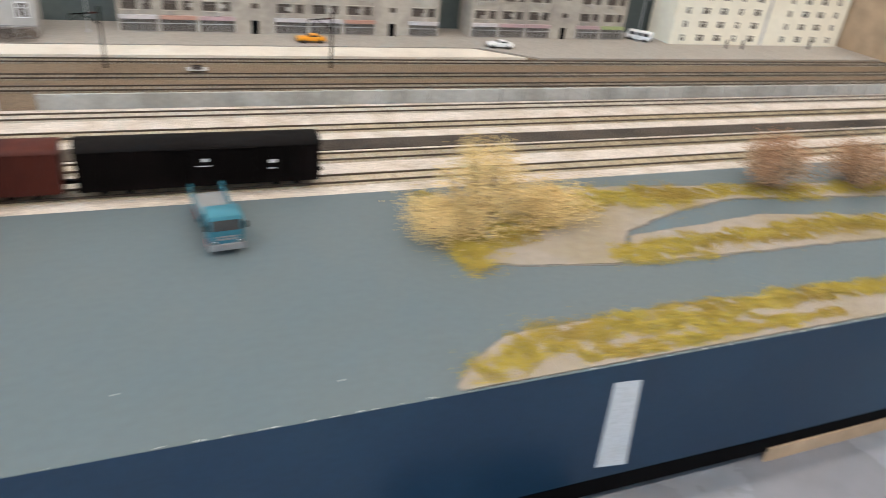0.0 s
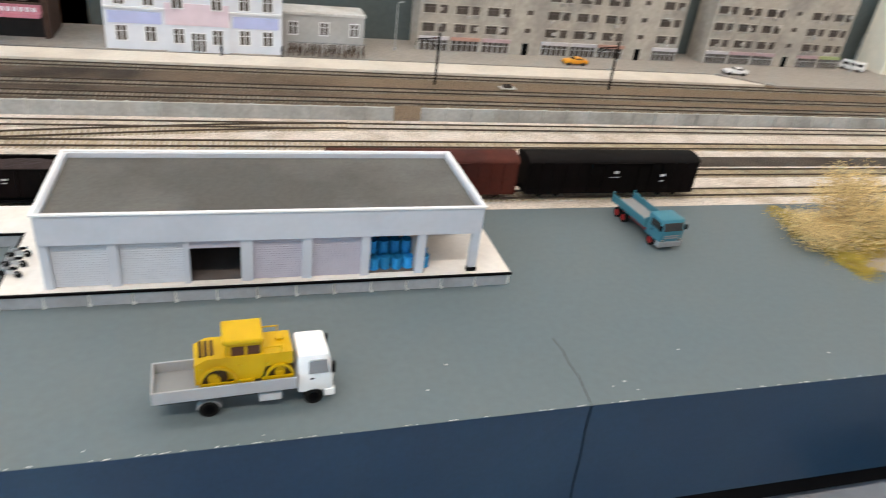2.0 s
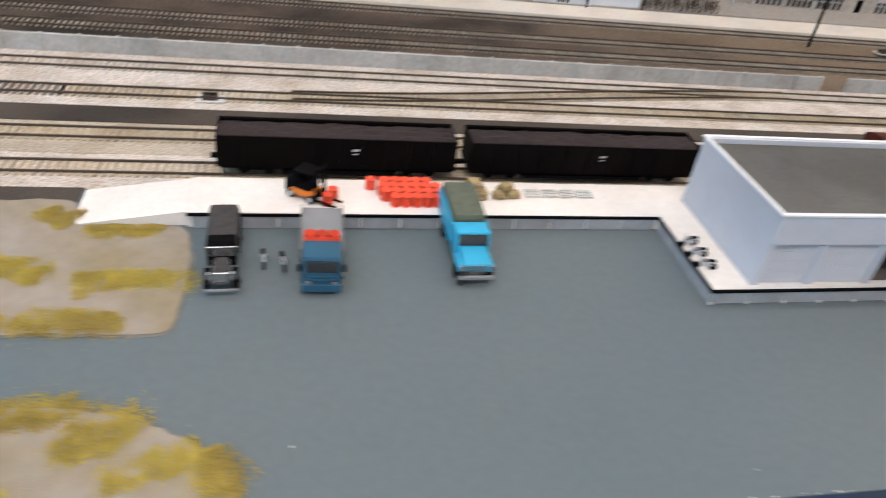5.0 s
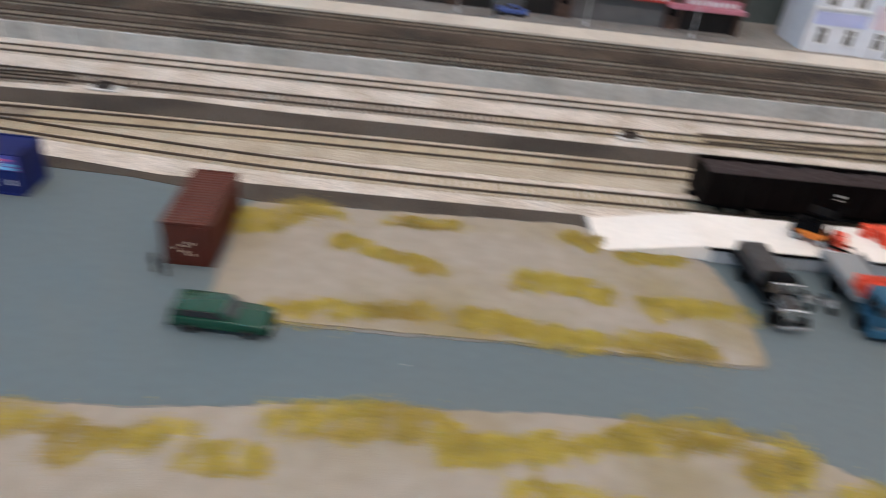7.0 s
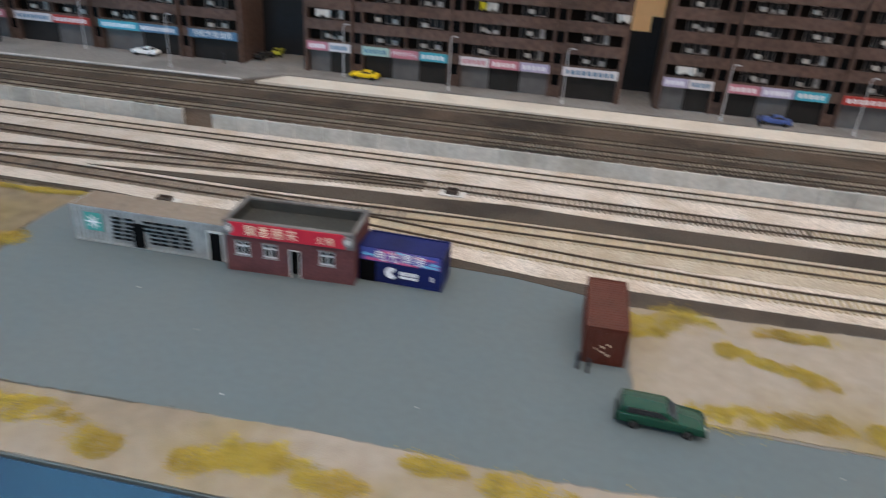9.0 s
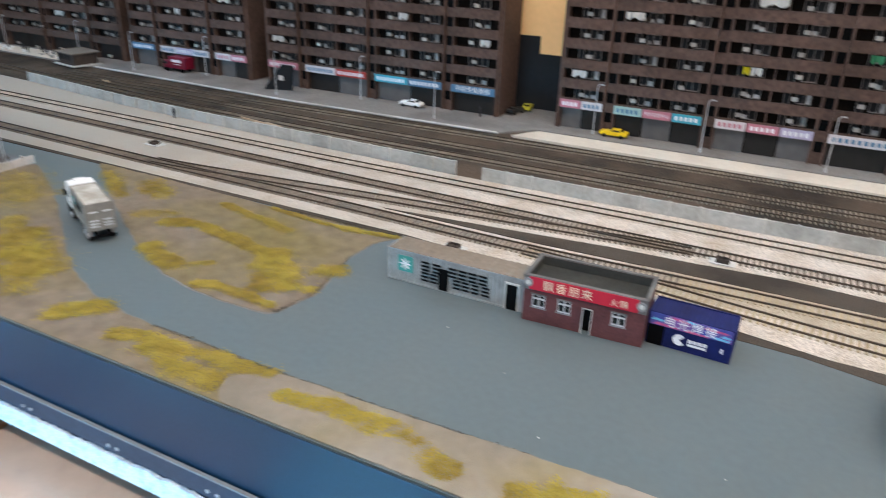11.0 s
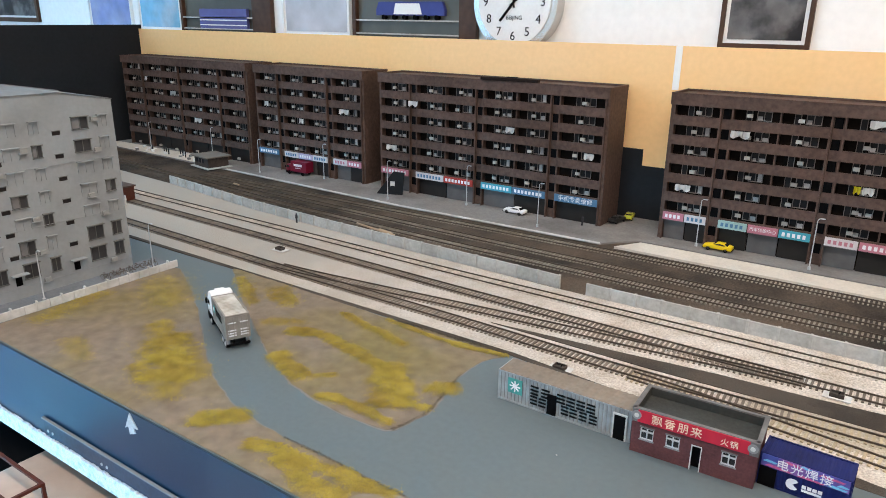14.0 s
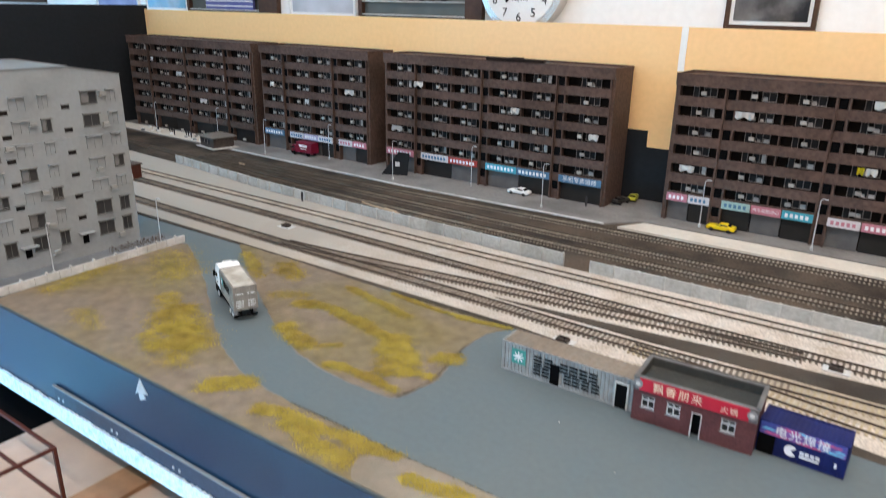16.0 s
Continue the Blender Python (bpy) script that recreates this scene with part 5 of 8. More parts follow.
def lettering(text, parent, x, y, z, height, material, label, spacing=1.0, turn=0.0):
    """Raised letters on a face that looks towards -y."""
    cu = bpy.data.curves.new("lettering", "FONT")
    cu.body, cu.size, cu.extrude, cu.align_x, cu.align_y, cu.space_character = text, height * U, 0.0002, "CENTER", "CENTER", spacing
    tmp = bpy.data.objects.new("lettering", cu)
    scene.collection.objects.link(tmp)
    me = bpy.data.meshes.new_from_object(tmp.evaluated_get(bpy.context.evaluated_depsgraph_get()))
    bpy.data.objects.remove(tmp)
    bpy.data.curves.remove(cu)
    me.materials.clear()
    me.materials.append(material)
    ob = new("lettering", me)
    ob.matrix_basis = Matrix.Translation(Vector((x, y, z)) * U) @ Matrix.Rotation(radians(turn), 4, "Z") @ Matrix.Rotation(radians(90), 4, "X")
    ob.parent = parent
    ob["label"] = label
    return ob


for x in (-W + 0.04, W - 0.045):
    part("sign_ornament", rod(bmesh.new(), (x, -D2 - 0.014, HH + 0.03), (x, -D2 - 0.024, HH + 0.03), 0.042, 14), M["mid_grey"], red, "grey carved ornament on the sign")
    part("sign_ornament", rod(bmesh.new(), (x, -D2 - 0.024, HH + 0.03), (x, -D2 - 0.028, HH + 0.03), 0.022, 7), M["concrete"], red)
lettering("飘香朋来", red, -0.14, -D2 - 0.020, HH + 0.02, 0.1, M["gold"], "pale gold sign characters", 1.25)
lettering("火锅", red, 0.30, -D2 - 0.020, HH + 0.01, 0.07, M["gold"], "pale gold sign characters", 1.2)

blue = thing("shipping_container", (-12.685, 2.68, 0), -2, "deep blue container with a printed band of white and pink", "container")
shell_panels(blue, -0.345, 0.345, -0.15, 0.15, 0, 0.305, 16, M["blue_box"], 0.004)
part("shell_frame", container_frame(-0.345, 0.345, -0.151, 0.151, 0, 0.307), M["blue_box"], blue)
M["band"] = mat("violet_blue_print", (0.05, 0.07, 0.28), 0.5, 0.2, 100, second=(0.30, 0.10, 0.28), second_scale=30, second_at=(0.4, 0.6))
part("printed_band", B(-0.33, 0.33, -0.158, -0.152, 0.19, 0.30), M["band"], blue, "violet printed band")
lettering("电光焊接", blue, 0.0, -0.160, 0.24, 0.1, M["ink_white"], "white characters on the band", 1.2)
M["pink_print"] = mat("pink_print", (0.5, 0.09, 0.22), 0.5, 0.2, 200)
M["cyan_print"] = mat("cyan_print", (0.12, 0.42, 0.62), 0.5, 0.2, 200)
for paint, runs in (("pink_print", ((-0.3, -0.08, 0.196), (-0.05, 0.16, 0.192), (0.1, 0.3, 0.262), (-0.16, 0.0, 0.272))), ("cyan_print", ((-0.32, -0.2, 0.235), (0.18, 0.325, 0.198), (0.24, 0.328, 0.225), (-0.05, 0.05, 0.278)))):
    for a, b, c in runs:
        part("print_streak", prism(bmesh.new(), [(a, c), (b - 0.02, c - 0.002), (b, c + 0.012), (a + 0.03, c + 0.022)], -0.1595, -0.157), M[paint], blue)
part("doorway", B(-0.335, -0.2, -0.16, -0.152, 0.0, 0.18), M["black"], blue, "dark doorway")
bmc = bmesh.new()
slab(bmc, [(-0.07, 0.1)] + [(-0.07 + 0.052 * math.cos(radians(40 + 20 * k)), 0.1 + 0.052 * math.sin(radians(40 + 20 * k))) for k in range(15)], 0, 0.004)
for v in bmc.verts:
    v.co = (v.co.x, -0.152 - v.co.z, v.co.y)
part("emblem", bmc, M["ink_white"], blue, "white round emblem")
bars(blue, -0.152, -1, [(0.0 + k * 0.04, 0.032 + k * 0.04, 0.095, 0.125) for k in range(4)] + [(0.0, 0.15, 0.065, 0.085), (0.26, 0.28, 0.08, 0.12)], M["ink_white"], "white lettering")

brown = thing("shipping_container", (-11.07, 2.24, 0), 90, "brown-red ribbed container standing on the yard's edge", "container")
shell_panels(brown, -0.35, 0.35, -0.145, 0.145, 0, 0.298, 20, M["red_box"])
part("shell_frame", container_frame(-0.35, 0.35, -0.147, 0.147, 0, 0.3), M["red_box"], brown)
container_doors(brown, -0.35, -1, 0.29, 0, 0.298, M["red_box"])
part("emblem", boxes([(-0.362, -0.357, 0.05 - 0.04 * abs(k), 0.065 - 0.04 * abs(k), 0.12 + 0.02 * k, 0.135 + 0.02 * k) for k in (-2, -1, 0, 1, 2)]), M["gold"], brown, "pale curved emblem")
M["figure"] = mat("dark_figure_paint", (0.03, 0.03, 0.035), 0.7)


def figure(x, y, z, h=0.18, material=None, label="small dark standing model figure"):
    """A plain model figure in one piece."""
    bm = bmesh.new()
    rod(bm, (0, 0, 0), (0, 0, h * 0.5), h * 0.09, 8)
    rod(bm, (0, 0, h * 0.48), (0, 0, h * 0.85), h * 0.14, 8, h * 0.1)
    bmesh.ops.create_icosphere(bm, subdivisions=1, radius=h * 0.09, matrix=Matrix.Translation((0, 0, h * 0.92)))
    tagged(part("model_figure", bm, material or M["figure"], None, at=(x, y, z), smooth=True), label, "figure", "model figures")


figure(-5.76, 1.80, 0, 0.17)
figure(-11.24, 1.80, 0, 0.14)
figure(-11.17, 1.77, 0, 0.12)

# ---- cars ----


def car(x, y, z, turn, paint, label, k=1.0, estate=False, van=False):
    ob = thing("car", (x, y, z), turn, label, "car", "parked cars")
    L, w, h = 0.265 * k, 0.105 * k * 1.9, 0.155 * k
    if van:
        prof = [(-L, 0.03), (L, 0.03), (L, 0.09), (L * 0.82, 0.20), (-L, 0.20)]
        roof = None
    else:
        prof = [(-L, 0.035), (L, 0.035), (L, 0.075), (L * 0.9, 0.092), (L * 0.36, 0.105), (-L * 0.6, 0.108), (-L, 0.1)]
        roof = [(L * 0.36, 0.1), (L * 0.08, h), (-L * (0.92 if estate else 0.45), h * 0.99), (-L * (0.98 if estate else 0.72), 0.1)]
    part("body", prism(bmesh.new(), prof, -w / 2, w / 2, bevel=0.012), paint, ob, smooth=True)
    if roof:
        part("cabin", prism(bmesh.new(), roof, -w / 2 + 0.012, w / 2 - 0.012, bevel=0.008), paint, ob, smooth=True)
        a, b, c, d = [Vector((p[0], 0, p[1])) for p in roof]
        for s in (-1, 1):
            yy = s * (w / 2 - 0.011)
            inner = [a.lerp(c, 0.16), b.lerp(d, 0.12), c.lerp(a, 0.1), d.lerp(b, 0.16)]
            part("side_window", prism(bmesh.new(), [(p.x, p.z) for p in inner], yy - 0.003, yy + 0.003), M["dark_glass"], ob)
        for p, q, nm in ((a, b, "windscreen"), (d, c, "rear_window")):
            d1 = (q - p).normalized()
            n1 = Vector((d1.z, 0, -d1.x)) * (0.004 if nm == "windscreen" else -0.004)
            p2, q2 = p.lerp(q, 0.15), p.lerp(q, 0.88)
            part(nm, prism(bmesh.new(), [(v.x, v.z) for v in (p2 + n1, q2 + n1, q2 - n1, p2 - n1)], -w / 2 + 0.024, w / 2 - 0.024), M["dark_glass"], ob)
    else:
        part("windscreen", prism(bmesh.new(), [(L * 0.985, 0.105), (L * 0.86, 0.185), (L * 0.83, 0.185), (L * 0.955, 0.105)], -w / 2 + 0.015, w / 2 - 0.015), M["dark_glass"], ob)
        for s in (-1, 1):
            for u in (-0.85, -0.3, 0.25):
                part("side_window", B(u * L, (u + 0.45) * L, s * w / 2 - 0.003, s * w / 2 + 0.003, 0.115, 0.175), M["dark_glass"], ob)
    for s in (-1, 1):
        part("headlight", B(L - 0.004, L + 0.004, s * w * 0.33 - 0.014, s * w * 0.33 + 0.014, 0.06, 0.078), M["chrome"], ob)
    part("bumper", boxes([(L - 0.004, L + 0.008, -w / 2 + 0.004, w / 2 - 0.004, 0.036, 0.05), (-L - 0.008, -L + 0.004, -w / 2 + 0.004, w / 2 - 0.004, 0.036, 0.05)]), M["black"], ob)
    wheels(ob, (L * 0.62, -L * 0.6), w, 0.036, M["car_rim"], 0.025)
    return ob


M["car_rim"] = mat("dull_dark_wheel_rim", (0.05, 0.05, 0.05), 0.5)
M["taxi_yellow"] = mat("taxi_yellow_paint", (0.75, 0.52, 0.02), 0.3, 0.04)
M["taxi_orange"] = mat("orange_car_paint", (0.75, 0.30, 0.03), 0.3, 0.04)
M["car_blue"] = mat("dull_blue_car_paint", (0.06, 0.10, 0.28), 0.3, 0.04)
M["car_dark"] = mat("dark_grey_car_paint", (0.03, 0.03, 0.03), 0.3, 0.04)
M["car_lime"] = mat("lime_yellow_car_paint", (0.50, 0.48, 0.05), 0.3, 0.04)
M["van_red"] = mat("crimson_van_paint", (0.16, 0.008, 0.025), 0.35, 0.05)
car(-10.72, 1.36, 0, -3, M["green_car"], "dark green estate car on the yard's lane", 1.0, True)
car(-14.98, 9.0, -0.03, 180, M["taxi_yellow"], "yellow taxi on the far street", 0.9)
car(-18.95, 8.98, -0.03, 178, M["white"], "white saloon car on the far street", 0.9)
car(-16.93, 10.0, -0.03, 100, M["car_lime"], "lime yellow car in the gap between two blocks", 0.8)
car(-17.04, 9.62, -0.03, 78, M["car_dark"], "dark car in the gap between two blocks", 0.8)
car(-8.5, 8.95, -0.03, 175, M["car_blue"], "dull blue car on the far street", 0.9)
car(3.95, 8.95, -0.03, 180, M["taxi_orange"], "orange taxi on the far street", 0.9)
car(7.4, 8.72, -0.03, 170, M["white"], "white saloon car on the far street", 0.9)
car(11.05, 9.5, -0.03, 130, M["white"], "white van parked beside a building", 1.0, van=True)
vn = thing("delivery_van", (-25.05, 9.0, -0.03), 180, "crimson box van on the far street", "van")
cabover(vn, 0.2, 0.36, 0.24, 0.07, 0.25, M["van_red"], belt=0.5)
part("load_box", B(-0.34, 0.19, -0.13, 0.13, 0.08, 0.34, bevel=0.01), M["van_red"], vn)
bars(vn, -0.131, -1, [(-0.2, 0.08, 0.22, 0.28), (-0.16, 0.04, 0.17, 0.185)], M["ink_white"], "white lettering")
bars(vn, 0.131, 1, [(-0.2, 0.08, 0.22, 0.28), (-0.16, 0.04, 0.17, 0.185)], M["ink_white"], "white lettering")
wheels(vn, (0.26, -0.2), 0.25, 0.05, M["black"], 0.03)

# ---- street lamps and catenary masts ----


def lamp(x, y, h=0.85, bent=True):
    ob = thing("street_lamp", (x, y, -0.03), 0, "thin grey street lamp with a bent arm", "street lamp", "street lamps")
    bm = bmesh.new()
    rod(bm, (0, 0, 0), (0, 0, h - 0.05), 0.010, 8, 0.007)
    for k in range(4):
        a0, a1 = radians(90 * k / 4), radians(90 * (k + 1) / 4)
        rod(bm, (0.05 - 0.05 * math.cos(a0), 0, h - 0.05 + 0.05 * math.sin(a0)), (0.05 - 0.05 * math.cos(a1), 0, h - 0.05 + 0.05 * math.sin(a1)), 0.006, 6)
    part("pole", bm, M["grey_plastic"], ob)
    part("lamp_head", B(0.045, 0.105, -0.012, 0.012, h - 0.008, h + 0.006, bevel=0.003), M["grey_plastic"], ob)
    part("base", rod(bmesh.new(), (0, 0, 0), (0, 0, 0.05), 0.024, 8), M["grey_plastic"], ob)


for x, y in ((-13.53, 8.85), (-15.35, 9.0), (-18.15, 8.4), (-20.1, 8.95), (-21.74, 8.35), (-24.24, 9.0), (-25.96, 8.5), (-11.7, 8.8), (-9.3, 8.8), (-7.4, 8.8), (-5.8, 8.8), (-28.4, 9.0), (-30.6, 8.6), (0.55, 9.4), (10.9, 9.35)):
    lamp(x, y)
for x, y in ((-21.9, 2.75), (-21.95, 1.1)):
    lamp(x, y, 0.75)


def mast(x, y):
    ob = thing("catenary_mast", (x, y, -0.06), 0, "thin dark catenary mast with a cantilever arm", "mast", "catenary masts")
    part("post", boxes([(-0.014, 0.014, -0.014, 0.014, 0, 0.82)]), M["black"], ob)
    bm = bmesh.new()
    rod(bm, (0, 0, 0.74), (-0.34, 0, 0.71), 0.009)
    rod(bm, (0, 0, 0.58), (-0.2, 0, 0.71), 0.008)
    rod(bm, (-0.34, 0, 0.71), (-0.38, 0, 0.62), 0.007)
    rod(bm, (-0.2, 0, 0.71), (-0.32, 0, 0.63), 0.006)
    part("cantilever", bm, M["black"], ob)
    bm = bmesh.new()
    rod(bm, (-0.05, 0, 0.735), (-0.09, 0, 0.732), 0.016)
    part("insulator", bm, M["red_box"], ob)


mast(0.82, 7.5)
mast(3.95, 7.5)


M["hut_wall"] = mat("dark_grey_brown_hut", (0.062, 0.048, 0.042), 0.7, 0.2, 150)


def signal_box(x, y, z, label):
    ob = thing("point_motor", (x, y, z), 0, label, "point motor", "point motors")
    part("housing", boxes([(-0.08, 0.06, -0.05, -0.04, 0.008, 0.05), (-0.08, 0.06, 0.04, 0.05, 0.008, 0.05), (-0.08, -0.07, -0.04, 0.04, 0.008, 0.05), (0.05, 0.06, -0.04, 0.04, 0.008, 0.05), (-0.07, 0.05, -0.04, 0.04, 0.008, 0.025)]), M["hut_wall"], ob, "open dark brown box")
    part("lever", rod(bmesh.new(), (0.0, 0, 0.025), (0.02, 0.0, 0.07), 0.006), M["black"], ob)
    part("base_plate", B(-0.14, 0.13, -0.085, 0.085, 0, 0.008), M["concrete"], ob, "pale base plate")


for x, y in ((-7.66, 4.68), (-12.64, 4.6), (-15.3, 3.45), (-21.0, 4.55), (2.0, 7.3)):
    signal_box(x, y, -0.02, "small brown point motor box on a pale plate")

# ---- the brown apartment blocks ----
M["hut_roof"] = mat("grey_brown_roof", (0.17, 0.15, 0.13), 0.8, 0.1, 100)
M["plank"] = mat("near_black_brown_plank", (0.016, 0.010, 0.008), 0.6, 0.2, 200, spec=0.1)
M["sash"] = mat("grey_brown_window_frame", (0.19, 0.16, 0.145), 0.6)
M["pane"] = mat("apartment_glass", (0.022, 0.019, 0.019), 0.45, spec=0.08)
M["curtain"] = mat("pale_curtain", (0.40, 0.37, 0.345), 0.8, 0.15, 300, per_object=0.3)
M["ac"] = mat("pale_air_conditioner", (0.40, 0.37, 0.335), 0.6, 0.05, per_object=0.25)
FLOOR_H, FIRST, TOP = 0.336, 0.395, 2.59

# a balcony's window group: a dark door, two casements, each with its frame, and pale half curtains
window_me = mesh_of(boxes([(-0.03, 0.2, 0, 0.012, 0.0, 0.014), (-0.03, 0.2, 0, 0.012, 0.15, 0.162), (-0.03, -0.018, 0, 0.012, 0.014, 0.15), (0.078, 0.09, 0, 0.012, 0.014, 0.15), (0.188, 0.2, 0, 0.012, 0.014, 0.15),
                           (-0.2, -0.19, 0, 0.012, -0.13, 0.165), (-0.11, -0.1, 0, 0.012, -0.13, 0.165), (-0.19, -0.11, 0, 0.012, 0.153, 0.165)]), "window_frame", M["sash"])
pane_me = mesh_of(boxes([(-0.018, 0.078, 0.006, 0.01, 0.014, 0.15), (0.09, 0.188, 0.006, 0.01, 0.014, 0.15), (-0.19, -0.11, 0.006, 0.01, -0.13, 0.153)]), "pane", M["pane"])
curtain_mes = [mesh_of(boxes(rows), "curtain", M["curtain"]) for rows in ([(-0.012, 0.06, 0.002, 0.006, 0.014, 0.075)], [(0.095, 0.18, 0.002, 0.006, 0.014, 0.085)],
                                                                        [(0.0, 0.05, 0.002, 0.006, 0.014, 0.06), (0.1, 0.185, 0.002, 0.006, 0.014, 0.07)], [(0.12, 0.185, 0.002, 0.006, 0.014, 0.148)])]
ac_me = mesh_of(boxes([(-0.045, 0.045, 0, 0.04, 0, 0.058), (-0.03, 0.03, -0.004, 0, 0.01, 0.045)]), "air_conditioner", M["ac"])
stair_me = mesh_of(B(-0.06, 0.06, -0.006, 0.01, 0, 0.165), "stair_window", M["black"])
M["shop_dark"] = mat("dark_shop_front", (0.02, 0.018, 0.017), 0.5)
M["shop_grey"] = mat("grey_roller_shutter", (0.12, 0.115, 0.115), 0.6)
SIGN = {"brown": M["brown"]}
for nm, c in (("white", (0.72, 0.68, 0.70)), ("pink", (0.60, 0.22, 0.28)), ("cyan", (0.05, 0.42, 0.55)), ("red", (0.50, 0.06, 0.05)), ("mint", (0.38, 0.58, 0.55)), ("lilac", (0.50, 0.45, 0.62)), ("blue", (0.09, 0.22, 0.36)), ("salmon", (0.60, 0.34, 0.27)), ("lime", (0.45, 0.52, 0.26)), ("rose", (0.60, 0.42, 0.43))):
    SIGN[nm] = mat(nm + "_shop_sign", [0.76 * v for v in c], 0.5, 0.08, 100)
block_rng = random.Random(7)


def block(x0, x1, plan, signs, label):
    """plan: widths of the bays as shares, with stair strips between; signs: colours by bay, left to right."""
    ob = thing("apartment_block", (0, 9.15, -0.03), 0, label, "building", "brown apartment blocks")
    wide = x1 - x0
    stair = 0.19
    room = wide - stair * (len(plan) - 1) - 0.12
    unit = room / sum(plan)
    x = x0 + 0.06
    # back wall is coloured darker than the facade, for the shade in the recesses
    part("wall", B(x0, x1, 0.11, 0.85, 0, TOP - 0.1), M["brown_in_shade"], ob)
    for e in (x0, x1 - 0.06):
        part("end_pier", B(e, e + 0.06, 0.0, 0.10, 0, TOP - 0.1), M["brown"], ob)
    part("side_wall", B(x1, x1 + 0.008, 0.0, 0.85, 0, TOP - 0.1), M["brown"], ob)
    part("side_wall", B(x0 - 0.008, x0, 0.0, 0.85, 0, TOP - 0.1), M["brown"], ob)
    part("roof", B(x0 - 0.008, x1 + 0.008, 0.0, 0.86, TOP - 0.1, TOP - 0.04), M["brown"], ob)
    part("roof_rim", boxes([(x0 - 0.01, x1 + 0.01, 0.83, 0.87, TOP - 0.04, TOP), (x0 - 0.012, x0 + 0.03, 0.0, 0.83, TOP - 0.04, TOP), (x1 - 0.03, x1 + 0.012, 0.0, 0.83, TOP - 0.04, TOP)]), M["brown"], ob)
    part("fascia", B(x0 - 0.012, x1 + 0.012, -0.052, 0.0, TOP - 0.20, TOP + 0.002), M["brown"], ob)
    part("fascia_lip", B(x0 - 0.016, x1 + 0.016, -0.06, -0.052, TOP - 0.012, TOP + 0.006, bevel=0.003), M["brown"], ob)
    meshes = {}
    for i, p in enumerate(plan):
        w = p * unit
        halves = 2 if p > 1.3 else 1
        if w not in meshes:
            meshes[w] = (mesh_of(boxes([(-w / 2, w / 2, -0.045, -0.028, -0.022, 0.137), (-w / 2, w / 2, -0.05, -0.024, 0.137, 0.146)]), "balcony", M["brown"]), mesh_of(B(-w / 2, w / 2, -0.028, 0.10, -0.02, 0.0), "floor_slab", M["brown"]))
        bal, flo = meshes[w]
        for f in range(6):
            z = FIRST + f * FLOOR_H
            put("floor_slab", flo, ob, (x + w / 2, 0, z))
            put("balcony", bal, ob, (x + w / 2, 0, z))
            for h in range(halves):
                cx = x + w * (h + 0.5) / halves
                wn = put("window", pane_me, ob, (cx + 0.02, 0.086, z + 0.14))
                put("window_frame", window_me, wn)
                if block_rng.random() < 0.85:
                    put("curtain", block_rng.choice(curtain_mes), wn)
                put("air_conditioner", ac_me, ob, (cx - 0.06 + block_rng.uniform(-0.06, 0.08), 0.01, z + 0.17 + block_rng.uniform(-0.01, 0.025)))
        if halves == 2:
            part("mullion", B(x + w / 2 - 0.012, x + w / 2 + 0.012, -0.02, 0.1, FIRST, TOP - 0.1), M["brown"], ob)
        for s in (0, w):
            part("pier", B(x + s - 0.014, x + s + 0.014, -0.04, 0.1, 0, TOP - 0.1), M["brown"], ob)
        # shops
        cols = signs[i]
        n = len(cols)
        for k, c in enumerate(cols):
            c, words = c if isinstance(c, tuple) else (c, "")
            a, b = x + w * k / n + 0.01, x + w * (k + 1) / n - 0.01
            part("shop_sign", B(a, b, -0.075, -0.052, 0.375, 0.512), SIGN[c], ob, c + " shop sign")
            if c == "brown":
                part("shop_front", B(a, b, 0.06, 0.09, 0.0, 0.375), M["shop_dark"], ob, "dark ground floor opening")
                put("air_conditioner", ac_me, ob, ((a + b) / 2, -0.06, 0.02 if k else 0.06))
                continue
            if words:
                lettering(words, ob, (a + b) / 2, -0.0765, 0.443, min(0.12, 0.92 * (b - a) / len(words)), M["ink_white"], "white sign characters", 1.0)
            else:
                m = max(3, int((b - a) / 0.09))
                bars(ob, -0.075, -1, [(a + (b - a) * (j + 0.6) / (m + 1), a + (b - a) * (j + 1.2) / (m + 1), 0.41, 0.475) for j in range(m)], SIGN["blue" if (i + k) % 2 else "pink"] if c in ("white", "mint") else M["ink_white"], "plain sign lettering")
            part("shop_front", B(a, b, 0.06, 0.09, 0.0, 0.375), M["shop_dark"] if (k + i) % 2 else M["shop_grey"], ob, "dark shop front" if (k + i) % 2 else "closed grey shutter")
        x += w
        if i < len(plan) - 1:
            part("stair_strip", B(x + 0.014, x + stair - 0.014, 0.02, 0.1, 0, TOP - 0.1), M["brown"], ob)
            for f in range(7):
                put("stair_window", stair_me, ob, (x + stair / 2, 0.012, FIRST + 0.135 + (f - 1) * FLOOR_H))
            x += stair
    return ob


lab = "seven-storey dark brown apartment block with balconies over shops"
block(-32.4, -26.95, (1, 1.7, 1.7, 1), (("brown",), ("brown", "brown"), ("brown", "brown"), ("brown",)), lab)
block(-26.64, -23.05, (1, 2.0, 1.2), (("blue",), ("white", "lilac", "white"), ("white", "pink")), lab)
block(-22.57, -17.2, (1, 1.9, 1.9, 1.15), (("pink",), ("white", "red"), ("cyan", "blue"), (("blue", "手机专卖维修"),)), lab)
block(-16.08, -10.83, (1, 1.9, 1.9, 1.15), (("pink", "white"), ("mint", ("pink", "汽车轮胎中心"), "cyan"), ("white", "pink", "lilac"), ("white",)), lab)
